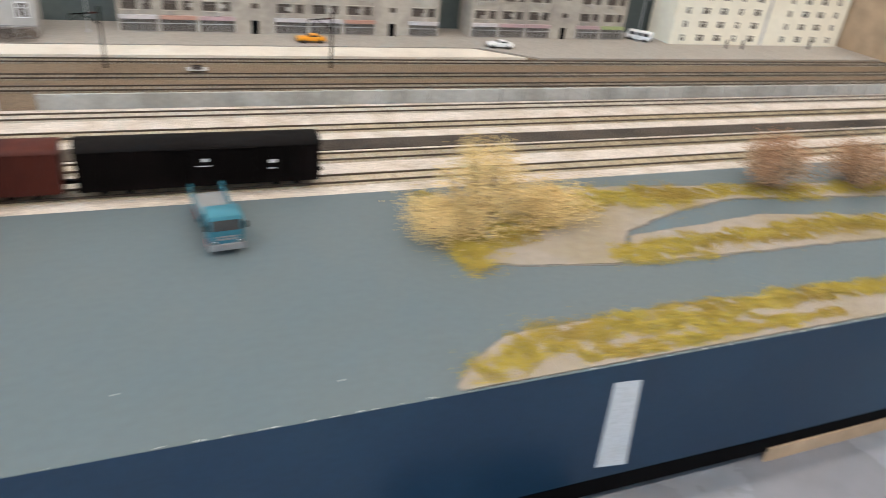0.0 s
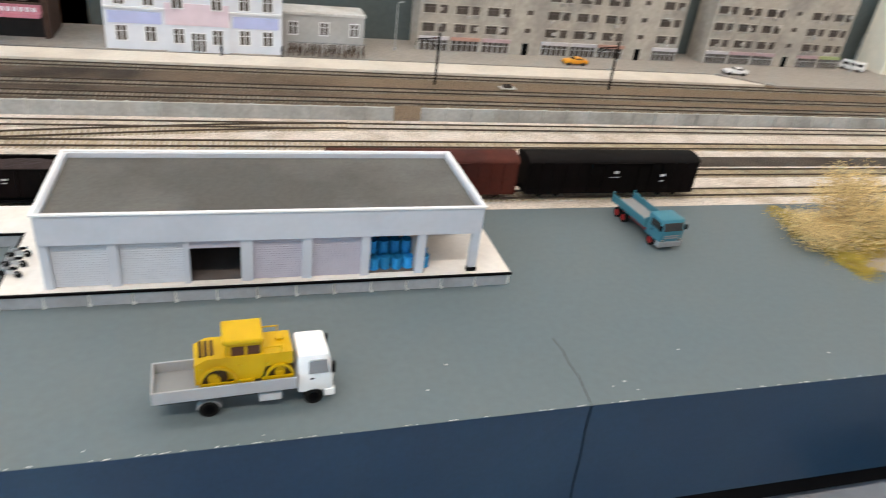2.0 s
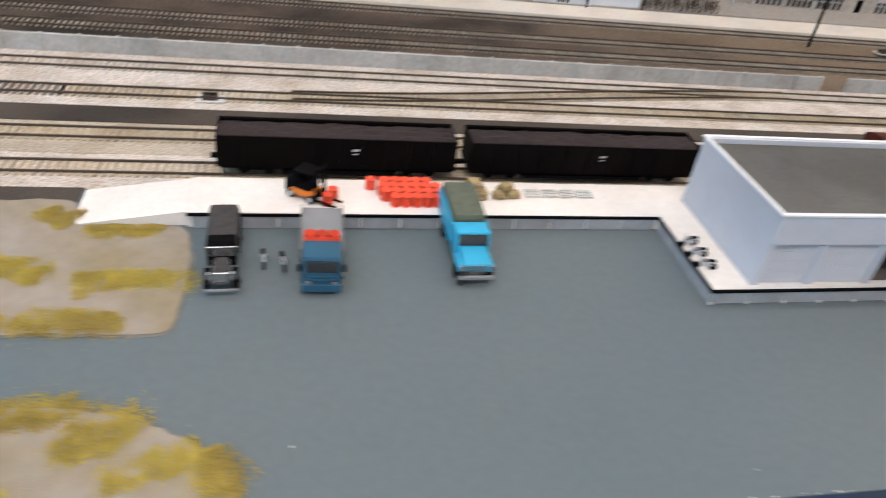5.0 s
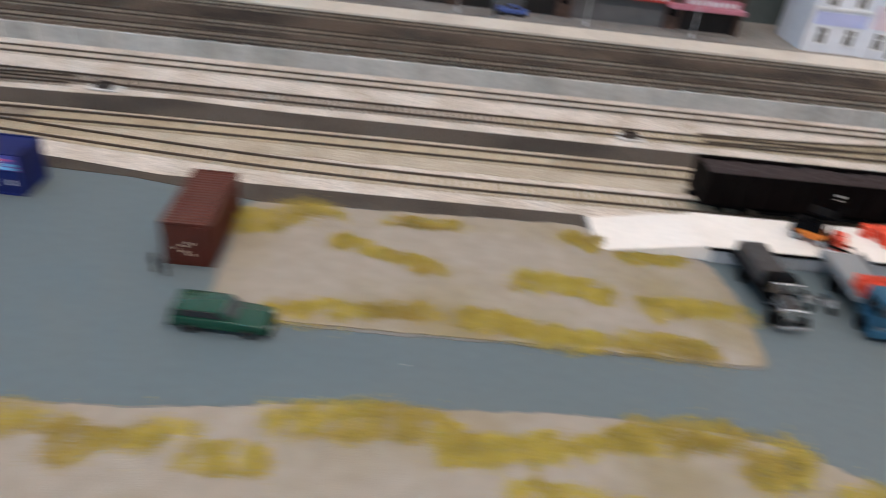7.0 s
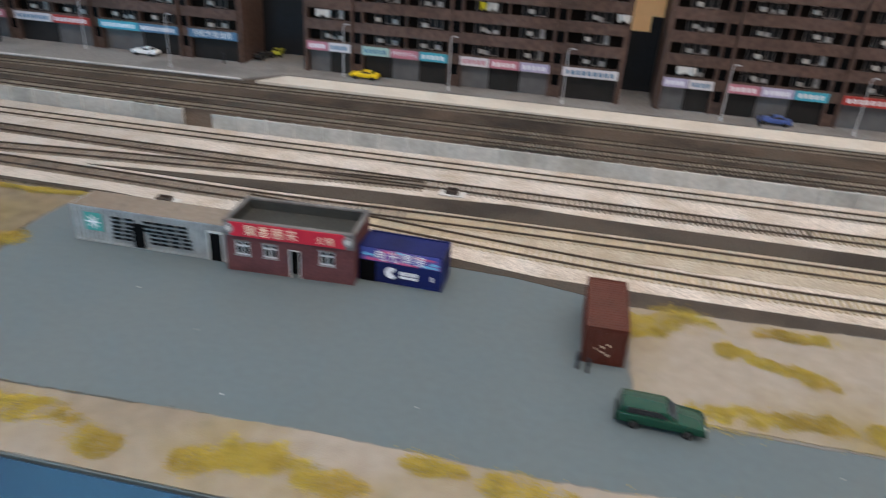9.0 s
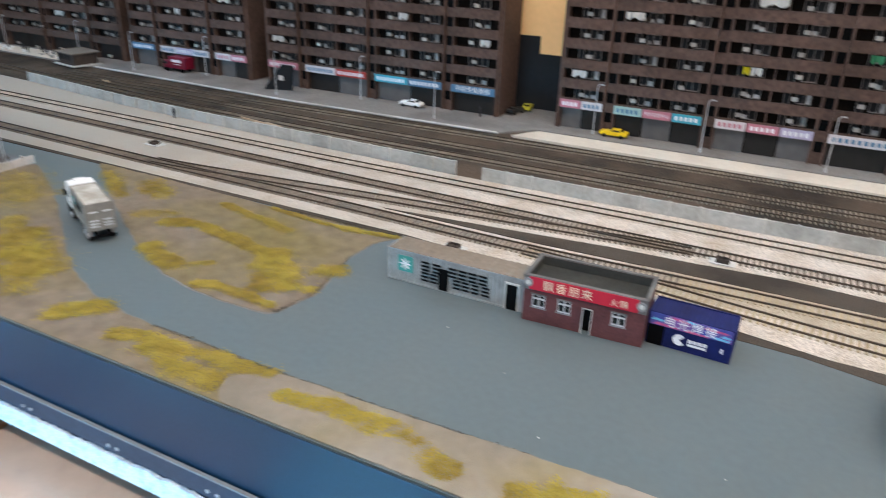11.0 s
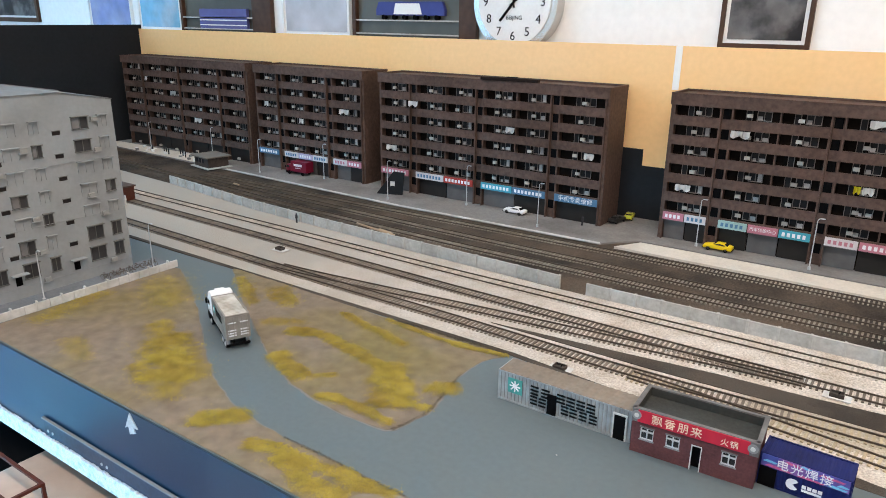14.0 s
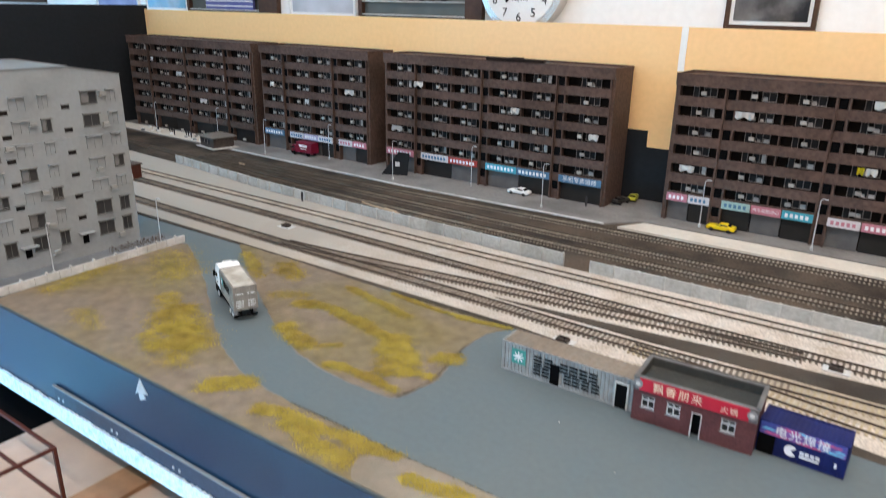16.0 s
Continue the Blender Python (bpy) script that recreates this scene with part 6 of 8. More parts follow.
block(-10.28, -5.0, (1, 1.9, 1.9, 1.15), (("lilac", "white"), ("pink", "lilac", "cyan"), ("red",), ("pink",)), lab)

tagged(part("plank", boxes([(-0.63, 0.63, -0.055, 0.05, 0, 0.062), (-0.06, 0.18, -0.035, 0.035, 0.062, 0.085)], bevel=0.012), M["plank"], None, at=(-19.27, 9.115, TOP - 0.028), turn=2), "dark brown strip lying on a flat roof", "plank")
M["cloth"] = mat("white_laundry", (0.75, 0.74, 0.72), 0.85)
M["cloth_yellow"] = mat("yellow_laundry", (0.7, 0.6, 0.03), 0.85)
M["cloth_green"] = mat("green_laundry", (0.05, 0.3, 0.15), 0.85)


def laundry(x, z, w, material, label):
    bm = bmesh.new()
    n = 6
    grid = [[bm.verts.new((x - w / 2 + w * i / n, 9.09 + 0.01 * math.sin(i * 2.1) - 0.01 * j, z - 0.05 * j * (1 + 0.25 * math.sin(i * 1.7)))) for j in range(3)] for i in range(n + 1)]
    for i in range(n):
        for j in range(2):
            bm.faces.new((grid[i][j], grid[i + 1][j], grid[i + 1][j + 1], grid[i][j + 1]))
    bmesh.ops.solidify(bm, geom=bm.faces, thickness=0.006)
    tagged(part("laundry", bm, material, None), label, "laundry", "laundry on the balconies")


for x, f, w, m in ((-15.72, 1, 0.26, "cloth"), (-14.9, 4, 0.3, "cloth"), (-12.9, 5, 0.4, "cloth"), (-13.1, 2, 0.1, "cloth_yellow"), (-12.95, 2, 0.16, "cloth"), (-10.95, 2, 0.2, "cloth"), (-11.4, 3, 0.16, "cloth_green"),
                   (-9.9, 0, 0.3, "cloth"), (-17.5, 2, 0.2, "cloth"), (-19.2, 3, 0.2, "cloth"), (-21.6, 4, 0.25, "cloth"), (-22.2, 1, 0.3, "cloth"), (-23.6, 3, 0.3, "cloth"), (-25.0, 2, 0.14, "cloth"), (-26.2, 3, 0.14, "cloth"),
                   (-29.0, 1, 0.3, "cloth"), (-30.0, 3, 0.25, "cloth"), (-31.2, 4, 0.12, "cloth")):
    laundry(x, FIRST + f * FLOOR_H + 0.27, w, M[m], "washing hung out on a balcony")

# ---- grey shop houses, station and white block on the far right ----
M["grey_wall"] = mat("warm_grey_plaster", (0.43, 0.39, 0.335), 0.8, 0.12, 120, second=(0.32, 0.29, 0.255), second_scale=16)
M["cream_wall"] = mat("cream_plaster", (0.84, 0.79, 0.66), 0.8, 0.05)
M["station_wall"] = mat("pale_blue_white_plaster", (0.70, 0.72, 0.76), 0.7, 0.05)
M["annex_wall"] = mat("warm_grey_annex_plaster", (0.45, 0.44, 0.42), 0.75, 0.06, 120, second=(0.38, 0.37, 0.35), second_scale=14)
M["station_pink"] = mat("pale_pink_plaster", (0.70, 0.57, 0.62), 0.7, 0.05)
M["station_blue"] = mat("lavender_panel", (0.46, 0.50, 0.74), 0.7, 0.05)
M["window_brown"] = mat("brown_window", (0.085, 0.07, 0.06), 0.3)
house_rng = random.Random(11)


def framed_window(parent, x, y, z, w, h, trim, glass, panes=2):
    win = part("window", B(x - w / 2, x + w / 2, y - 0.006, y + 0.004, z, z + h), glass, parent)
    rows = [(x - w / 2 - 0.01, x + w / 2 + 0.01, y - 0.016, y - 0.0, z - 0.014, z), (x - w / 2 - 0.01, x + w / 2 + 0.01, y - 0.014, y, z + h, z + h + 0.012), (x - w / 2, x + w / 2, y - 0.010, y - 0.006, z + h * 0.62, z + h * 0.62 + 0.008)]
    for k in range(panes + 1):
        c = x - w / 2 + w * k / panes
        rows.append((c - 0.009, c + 0.009, y - 0.010, y - 0.006, z, z + h))
    part("window_frame", boxes(rows), trim, win)


def shop_house(x0, x1, y, h, signs, label, wall):
    ob = thing("shop_house", (0, y, -0.03), 0, label, "building", "grey shop houses")
    part("wall", B(x0, x1, 0.0, 0.6, 0, h), wall, ob)
    part("roof", B(x0 - 0.02, x1 + 0.02, -0.02, 0.62, h, h + 0.05), wall, ob)
    n = round((x1 - x0) / 0.62)
    w = (x1 - x0) / n
    for i in range(n):
        cx = x0 + (i + 0.5) * w
        if i % 4 == 3:
            part("stair_door", B(cx - 0.06, cx + 0.06, -0.008, 0.004, 0.0, 0.22), M["black"], ob)
            for f in range(3):
                part("stair_window", B(cx - 0.06, cx + 0.06, -0.006, 0.004, 0.42 + 0.33 * f, 0.50 + 0.33 * f), M["window_brown"], ob)
            continue
        front = part("shop_front", B(cx - w * 0.44, cx + w * 0.44, -0.006, 0.004, 0.02, 0.21), M["window_brown"], ob)
        rows = [(cx - w * 0.44 + w * 0.88 * k / 5 - 0.008, cx - w * 0.44 + w * 0.88 * k / 5 + 0.008, -0.014, -0.006, 0.02, 0.21) for k in range(6)]
        part("shop_frame", boxes(rows + [(cx - w * 0.44, cx + w * 0.44, -0.013, -0.006, 0.14, 0.15)]), M["concrete"], front)
        part("awning", prism(bmesh.new(), [(cx - w * 0.46, 0.215), (cx + w * 0.46, 0.215), (cx + w * 0.46, 0.275), (cx - w * 0.46, 0.275)], -0.05, 0.0), SIGN[signs[i % len(signs)]], ob, signs[i % len(signs)] + " shop sign")
        for f in range(3):
            z = 0.36 + 0.33 * f
            for wa, wb in ((-0.38, -0.02), (0.12, 0.34)):
                win = part("window", B(cx + w * wa, cx + w * wb, -0.006, 0.004, z, z + 0.15), M["window_brown"], ob)
                mid = cx + w * (wa + wb) / 2
                part("window_frame", boxes([(mid - 0.004, mid + 0.004, -0.010, -0.006, z, z + 0.15), (cx + w * wa, cx + w * wb, -0.010, -0.006, z + 0.1, z + 0.106)]), M["sash"], win)
                part("window_hood", B(cx + w * wa - 0.012, cx + w * wb + 0.012, -0.03, 0.0, z + 0.15, z + 0.162), wall, win)
            if house_rng.random() < 0.6:
                put("air_conditioner", ac_me, ob, (cx + w * house_rng.choice((0.04, -0.2)), -0.04, z - 0.075))
            part("drain_pipe", B(cx + w * 0.43, cx + w * 0.45, -0.012, 0.0, z - 0.14, z + 0.19), wall, ob)
            put("air_conditioner", ac_me, ob, (cx + w * house_rng.uniform(-0.1, 0.35), -0.04, z - 0.04 + house_rng.uniform(-0.03, 0.16)))
            if house_rng.random() < 0.7:
                part("window_ledge", B(cx - w * 0.40, cx + w * 0.02, -0.03, 0, z - 0.02, z - 0.008), wall, ob)
    return ob


shop_house(0.98, 6.46, 9.48, 1.5, ("white", "salmon", "rose", "white", "white", "white", "salmon", "rose"), "grey four-storey shop house with signs over its shops", M["grey_wall"])
shop_house(7.12, 10.6, 9.48, 1.5, ("white", "rose", "rose", "white", "rose", "lime"), "grey four-storey shop house with signs over its shops", M["grey_wall"])

white_block = thing("white_block", (0, 9.2, -0.03), 0, "cream white four-storey block with dark windows", "building")
part("wall", B(11.62, 16.5, 0.0, 0.8, 0, 1.5), M["cream_wall"], white_block)
part("roof", B(11.6, 16.52, -0.02, 0.82, 1.5, 1.55), M["cream_wall"], white_block)
part("joint", B(14.1, 14.16, -0.012, 0.004, 0, 1.5), M["concrete"], white_block)
for f in range(5):
    for i in range(10):
        x = 11.92 + i * 0.47
        if abs(x - 14.13) > 0.15:
            framed_window(white_block, x, 0, 0.08 + 0.28 * f, 0.2 if i % 3 else 0.13, 0.13, M["cream_wall"], M["window_brown"])

station = thing("station_building", (0, 8.75, -0.03), 0, "pale blue and pink station building with white framed windows", "building")
part("wing", B(-4.16, -3.27, 0.0, 0.9, 0, 1.05), M["station_wall"], station)
part("wing", B(-2.32, -1.49, 0.0, 0.9, 0, 1.05), M["station_wall"], station)
part("hall", B(-3.27, -2.32, -0.06, 0.95, 0, 1.1), M["station_wall"], station)
part("pink_band", B(-3.27, -2.32, -0.075, -0.06, 0.42, 0.75), M["station_pink"], station, "pale pink band over the entrance")
for a, b in ((-4.1, -3.33), (-2.26, -1.55)):
    part("blue_panel", B(a, b, -0.012, 0.0, 0.40, 0.58), M["station_blue"], station, "lavender panel under the upper windows")
    part("cornice", B(a - 0.06, b + 0.06, -0.025, 0, 0.62, 0.65), M["white"], station)
for f, z in ((0, 0.14), (1, 0.68)):
    for x in (-3.92, -3.5, -2.08, -1.72):
        framed_window(station, x, 0, z, 0.16, 0.22, M["white"], M["window_brown"])
    for x in (-3.08, -2.5):
        framed_window(station, x, -0.06 if f == 0 else -0.075, z, 0.16, 0.22, M["white"], M["window_brown"])
framed_window(station, -2.79, -0.06, 0.02, 0.22, 0.28, M["white"], M["window_brown"], 3)
shed2 = thing("bicycle_house", (0, 9.0, -0.03), 0, "low grey annex with three white framed windows", "building")
part("wall", B(-1.47, -0.1, 0.0, 0.6, 0, 0.62), M["annex_wall"], shed2)
part("roof", B(-1.49, -0.08, -0.02, 0.62, 0.62, 0.66), M["concrete"], shed2)
for x in (-1.3, -0.78, -0.27):
    framed_window(shed2, x, 0, 0.3, 0.15, 0.2, M["white"], M["window_brown"])


M["bike_brown"] = mat("dull_brown_bicycle", (0.10, 0.07, 0.052), 0.6, 0.2, 200, per_object=0.4)


def bicycle(x, y, z, turn):
    ob = thing("bicycle", (x, y, z), turn, "small brown bicycle parked in a row before the annex", "bicycle", "parked bicycles")
    for dx in (-0.055, 0.055):
        bm = bmesh.new()
        n = 14
        rings = []
        for k in range(n):
            a = 2 * math.pi * k / n
            rings.append([bm.verts.new((dx + r * math.cos(a), q, 0.040 + r * math.sin(a))) for r, q in ((0.040, 0), (0.036, 0.004), (0.032, 0), (0.036, -0.004))])
        for k in range(n):
            a, b = rings[k], rings[(k + 1) % n]
            for i in range(4):
                bm.faces.new((a[i], b[i], b[(i + 1) % 4], a[(i + 1) % 4]))
        part("wheel", bm, M["bike_brown"], ob)
    bm = bmesh.new()
    for p, q in (((-0.055, 0.038), (-0.02, 0.09)), ((-0.055, 0.038), (0.0, 0.04)), ((0.0, 0.04), (0.04, 0.085)), ((-0.02, 0.085), (0.04, 0.085)), ((0.055, 0.038), (0.035, 0.11)), ((0.0, 0.04), (-0.022, 0.1))):
        rod(bm, (p[0], 0, p[1]), (q[0], 0, q[1]), 0.004, 4)
    part("frame", bm, M["bike_brown"], ob)
    part("saddle", B(-0.035, -0.005, -0.008, 0.008, 0.1, 0.107), M["brown"], ob)
    part("handlebar", rod(bmesh.new(), (0.035, -0.025, 0.11), (0.035, 0.025, 0.11), 0.004, 4), M["mid_grey"], ob)
    return ob


first_bike = bicycle(-1.36, 8.78, -0.02, 72)
first_bike.scale = (1.75, 1.75, 1.75)
for k in range(1, 16):
    copy_thing(first_bike, Matrix.Translation(Vector((-1.36 + 0.082 * k, 8.78 + 0.02 * (k % 2), -0.02)) * U) @ Matrix.Rotation(radians(58 + 9 * (k % 4)), 4, "Z"))
for x, y in ((-2.45, 8.55), (-1.5, 8.6), (12.9, 8.9), (13.3, 8.85), (15.3, 8.9), (-8.75, 8.72), (-17.5, 9.0), (-22.0, 5.9)):
    figure(x, y, -0.03, 0.19)
arcade = thing("awning_house", (0, 9.1, -0.03), 0, "pink awning over a dark shop front", "building")
part("awning", prism(bmesh.new(), [(-6.2, 0.36), (-5.06, 0.36), (-5.06, 0.42), (-6.2, 0.42)], -0.22, -0.08), SIGN["pink"], arcade, "pink awning")

# ---- the grey block at the left end, its pavement and fence ----
M["pale_grey"] = mat("pale_grey_plaster", (0.275, 0.288, 0.295), 0.8, 0.05, 150, second=(0.23, 0.24, 0.245), second_scale=14)
M["roof_sheet"] = mat("grey_roof_sheet", (0.17, 0.18, 0.185), 0.8, 0.08, 150, second=(0.13, 0.135, 0.14), second_scale=14)
M["window_grey"] = mat("grey_window_surround", (0.13, 0.13, 0.125), 0.7)
M["grey_ac"] = mat("grey_air_conditioner", (0.30, 0.30, 0.29), 0.6, 0.05)
ac_grey = mesh_of(boxes([(-0.045, 0.045, 0, 0.04, 0, 0.055), (-0.03, 0.03, -0.004, 0, 0.01, 0.045)]), "air_conditioner", M["grey_ac"])
gb = thing("grey_block", (-22.2, 0, 0), 0, "pale grey seven-storey block with small windows and air conditioners", "building")
bm = slab(bmesh.new(), [(-0.5, 0), (2.6, 0), (2.6, 2.57), (1.84, 2.71), (0.3, 2.71), (-0.5, 2.57)], -1.45, 0)
for v in bm.verts:
    v.co = (v.co.z, v.co.x, v.co.y)
part("wall", bm, M["pale_grey"], gb)
for ya, za, yb, zb in ((2.61, 2.572, 1.84, 2.714), (1.84, 2.714, 0.3, 2.714), (0.3, 2.714, -0.51, 2.572)):
    bm = slab(bmesh.new(), [(ya, za), (yb, zb), (yb, zb + 0.012), (ya, za + 0.012)], -1.46, 0.012)
    for v in bm.verts:
        v.co = (v.co.z, v.co.x, v.co.y)
    part("roof", bm, M["roof_sheet"], gb)
    bm = slab(bmesh.new(), [(ya, za + 0.012), (yb, zb + 0.012), (yb, zb + 0.03), (ya, za + 0.03)], -1.47, -1.43)
    for v in bm.verts:
        v.co = (v.co.z, v.co.x, v.co.y)
    part("roof_rim", bm, M["mid_grey"], gb, "thin dark roof edge")
for z in (0.16, 0.95, 1.75):
    part("course", B(0.0, 0.006, -0.5, 2.6, z, z + 0.008), M["pale_grey"], gb)
# columns of openings: centre, width, and by storey from the ground: d dark glass, p pale closed shutter
M["window_slate"] = mat("slate_grey_glass", (0.045, 0.045, 0.048), 0.3)
M["grey_blind"] = mat("grey_blind", (0.17, 0.165, 0.165), 0.8)
GREY_WINDOWS = [(2.42, 0.14, "ddpdppp"), (2.09, 0.23, "ddpppdd"), (1.455, 0.125, "dpdppdp"), (1.12, 0.2, "ddpdppp"), (0.72, 0.15, "dpdpddp"), (0.3, 0.22, "ddppdpp"), (-0.15, 0.15, "dpdpdpd")]
for y, w, kinds in GREY_WINDOWS:
    for f, kind in enumerate(kinds):
        top, h = 0.47 + 0.316 * f, 0.2 if f < 2 else 0.165
        dark = kind == "d"
        wn = part("window", B(-0.004, 0.004, y - w / 2, y + w / 2, top - h, top), M["window_slate"] if dark else M["pale_grey"], gb, "" if dark else "pale grey closed shutter")
        rows = [(0.004, 0.010, y - 0.004, y + 0.004, top - h, top)] + [(0.004, 0.012, y + e * w / 2 - 0.005, y + e * w / 2 + 0.005, top - h, top) for e in (-1, 1)]
        part("window_frame", boxes(rows), M["pale_grey"] if not dark else M["window_grey"], wn)
        part("window_hood", B(0.0, 0.045, y - w / 2 - 0.012, y + w / 2 + 0.012, top, top + 0.012), M["window_grey"] if dark else M["pale_grey"], wn)
        if dark:
            part("window_sill", B(0.0, 0.022, y - w / 2 - 0.008, y + w / 2 + 0.008, top - h - 0.012, top - h), M["window_grey"], wn)
            if house_rng.random() < 0.6:
                part("blind", B(0.004, 0.0055, y - w / 2 + 0.01, y - 0.006, top - h + 0.01, top - 0.01), M["grey_blind"], wn, "grey blind behind the glass")
for y in (1.745, 0.93):
    for f in range(6):
        top = 0.62 + 0.318 * f
        wn = part("stair_window", B(-0.004, 0.006, y - 0.055, y + 0.055, top - 0.055, top), M["pane"], gb)
        part("window_hood", B(0.0, 0.016, y - 0.06, y + 0.06, top, top + 0.008), M["window_grey"], wn)
    part("stair_door", B(-0.004, 0.006, y - 0.04, y + 0.045, 0.2, 0.34), M["black"], gb)
    part("door_canopy", B(0.0, 0.1, y - 0.1, y + 0.12, 0.355, 0.372, bevel=0.004), M["pale_grey"], gb)
for y, z in ((2.29, 2.30), (2.29, 1.86), (2.27, 0.92), (2.3, 0.18), (2.1, 1.22), (1.27, 1.98), (1.28, 1.04), (1.3, 0.56), (1.3, 0.16), (0.92, 1.7), (0.52, 1.3), (0.5, 0.6), (0.1, 1.9)):
    unit = put("air_conditioner", ac_grey, gb, (0.045, y, z), 90)
    part("bracket", B(0.0, 0.05, y - 0.06, y + 0.06, z - 0.012, z - 0.002), M["pale_grey"], gb)
structure("forecourt", slab(bmesh.new(), [(-21.62, -0.3), (-21.68, 3.0), (-22.3, 3.05), (-22.3, -0.3)], 0.0, 0.012), M["lane"], "blue-grey forecourt of the grey block", "pavement")
fence = tagged(new("boundary_wall"), "low pale concrete wall with short posts at the forecourt", "wall", "", "structure")
for k in range(17):
    y = 0.2 + k * 0.165
    part("panel", B(-21.66, -21.63, y, y + 0.16, 0, 0.11, bevel=0.003), M["concrete"], fence)
    if k % 2 == 0:
        part("post", B(-21.668, -21.622, y - 0.01, y + 0.01, 0, 0.14), M["concrete"], fence)
for k in range(7):
    wheel_bike = copy_thing(first_bike, Matrix.Translation(Vector((-21.95 + 0.03 * (k % 2), 2.0 + 0.13 * k, 0.012)) * U) @ Matrix.Rotation(radians(14 + 7 * (k % 3)), 4, "Z") @ Matrix.Scale(0.6, 4))
    tagged(wheel_bike, "small brown bicycle parked before the grey block", "bicycle", "bicycles before the grey block")
gate = thing("gate_hut", (-27.62, 8.34, -0.03), -9, "small dark brown hut with a flat grey roof", "hut")
part("slab", B(-0.44, 0.46, -0.37, 0.36, 0, 0.02, bevel=0.006), M["concrete"], gate, "pale concrete slab")
for x in (-0.34, 0.31):
    part("side_wall", B(x, x + 0.03, -0.28, 0.30, 0.02, 0.27), M["hut_wall"], gate)
part("back_wall", B(-0.31, 0.31, 0.27, 0.30, 0.02, 0.27), M["hut_wall"], gate)
part("front_wall", boxes([(-0.31, 0.31, -0.28, -0.25, 0.02, 0.11), (-0.31, 0.31, -0.28, -0.25, 0.225, 0.27), (0.14, 0.31, -0.28, -0.25, 0.11, 0.225), (-0.31, -0.28, -0.28, -0.25, 0.11, 0.225)]), M["hut_wall"], gate)
part("mullion", boxes([(-0.145, -0.13, -0.275, -0.255, 0.11, 0.225), (0.0, 0.015, -0.275, -0.255, 0.11, 0.225)]), M["sash"], gate)
part("pane", B(-0.28, 0.14, -0.266, -0.262, 0.11, 0.225), M["pane"], gate)
part("roof", B(-0.41, 0.41, -0.35, 0.36, 0.27, 0.30, bevel=0.005), M["hut_roof"], gate, "flat grey-brown roof")
structure("far_square", slab(bmesh.new(), [(-27.6, 8.35), (-32.9, 8.5), (-32.9, 9.0), (-28.2, 9.05)], -0.03, -0.018), M["pavement"], "pale paved square at the street's end", "pavement")
for k in range(10):
    figure(-28.3 - 0.25 * k, 8.6 + 0.1 * (k % 3), -0.018, 0.17)
scrap_rng = random.Random(5)
for k in range(16):
    tagged(part("crate", B(-0.04, 0.04, -0.03, 0.03, 0, scrap_rng.uniform(0.03, 0.07), bevel=0.003), M["white" if k % 3 else "mid_grey"], None, at=(scrap_rng.uniform(-31.5, -28.2), scrap_rng.uniform(8.45, 8.85), -0.018), turn=scrap_rng.uniform(0, 90)),
           "tiny pale crate lying on the paved square", "crate", "crates on the square")
rb = thing("red_shed", (-26.3, 4.9, -0.03), 0, "small red-brown shed beside the tracks", "hut")
part("wall", B(-0.3, 0.3, -0.2, 0.2, 0, 0.3), M["red_box"], rb)
part("roof", B(-0.33, 0.33, -0.23, 0.23, 0.3, 0.33), M["brown"], rb)
figure(-25.8, 4.75, -0.03, 0.2, M["concrete"], "small pale standing model figure")
plate = thing("fallen_board", (-21.95, 8.75, -0.03), 20, "dark board leaning against the street side", "board")
part("panel", prism(bmesh.new(), [(-0.35, 0.0), (0.25, 0.0), (0.3, 0.5), (0.05, 0.52)], -0.02, 0.02), M["navy"], plate)
part("emblem", B(-0.02, 0.08, -0.026, -0.02, 0.2, 0.3), M["concrete"], plate, "pale round mark")
for p, q in (((-21.0, 6.5), (-19.9, 6.25)), ((-20.4, 6.45), (-20.0, 6.3)), ((-25.5, 7.3), (-25.2, 7.2))):
    bm = bmesh.new()
    rod(bm, (*p, -0.01), (*q, 0.02), 0.02)
    tagged(part("pole_on_ground", bm, M["wood"]), "loose wooden pole lying beside the tracks", "pole", "loose poles")

# ---- marks on the front board and the seam of the boards ----
for q in ([(4.171, -0.144), (4.401, -0.161), (4.421, -0.919), (4.15, -0.886)], [(-4.25, -0.245), (-4.03, -0.247), (-4.0, -0.575), (-4.236, -0.56)]):
    bm = prism(bmesh.new(), q, -0.004, 0.01)
    for v in bm.verts:
        x, z = v.co.x, v.co.z
        v.co.y += edge_y(BOARD_TOP, x) + (edge_y(FACE, x) - edge_y(BOARD_TOP, x)) * -z
    tagged(part("white_mark", bm, M["white_line"]), "worn white stripe painted on the dark front board", "mark", "painted marks", "structure")
arrow = [(-18.387, -0.014), (-18.275, -0.159), (-18.352, -0.167), (-18.322, -0.224), (-18.425, -0.268), (-18.433, -0.178), (-18.496, -0.215)]
tagged(part("white_arrow", prism(bmesh.new(), arrow, 0.0905, 0.102), M["white_line"]), "small white arrow painted on the dark front board", "mark", "painted marks", "structure")
bm = bmesh.new()
for (xa, ya), (xb, yb) in zip([(0.03, 0.76), (0.045, 0.6), (0.03, 0.45), (0.04, 0.3), (0.015, 0.12)], [(0.045, 0.6), (0.03, 0.45), (0.04, 0.3), (0.015, 0.12), (0.0, 0.0)]):
    slab(bm, [(xa - 0.0035, ya), (xa + 0.0035, ya), (xb + 0.0035, yb), (xb - 0.0035, yb)], -0.002, 0.001)
structure("yard_seam", bm, M["dark_felt"], "thin dark crack where two boards meet", "crack")
bm = bmesh.new()
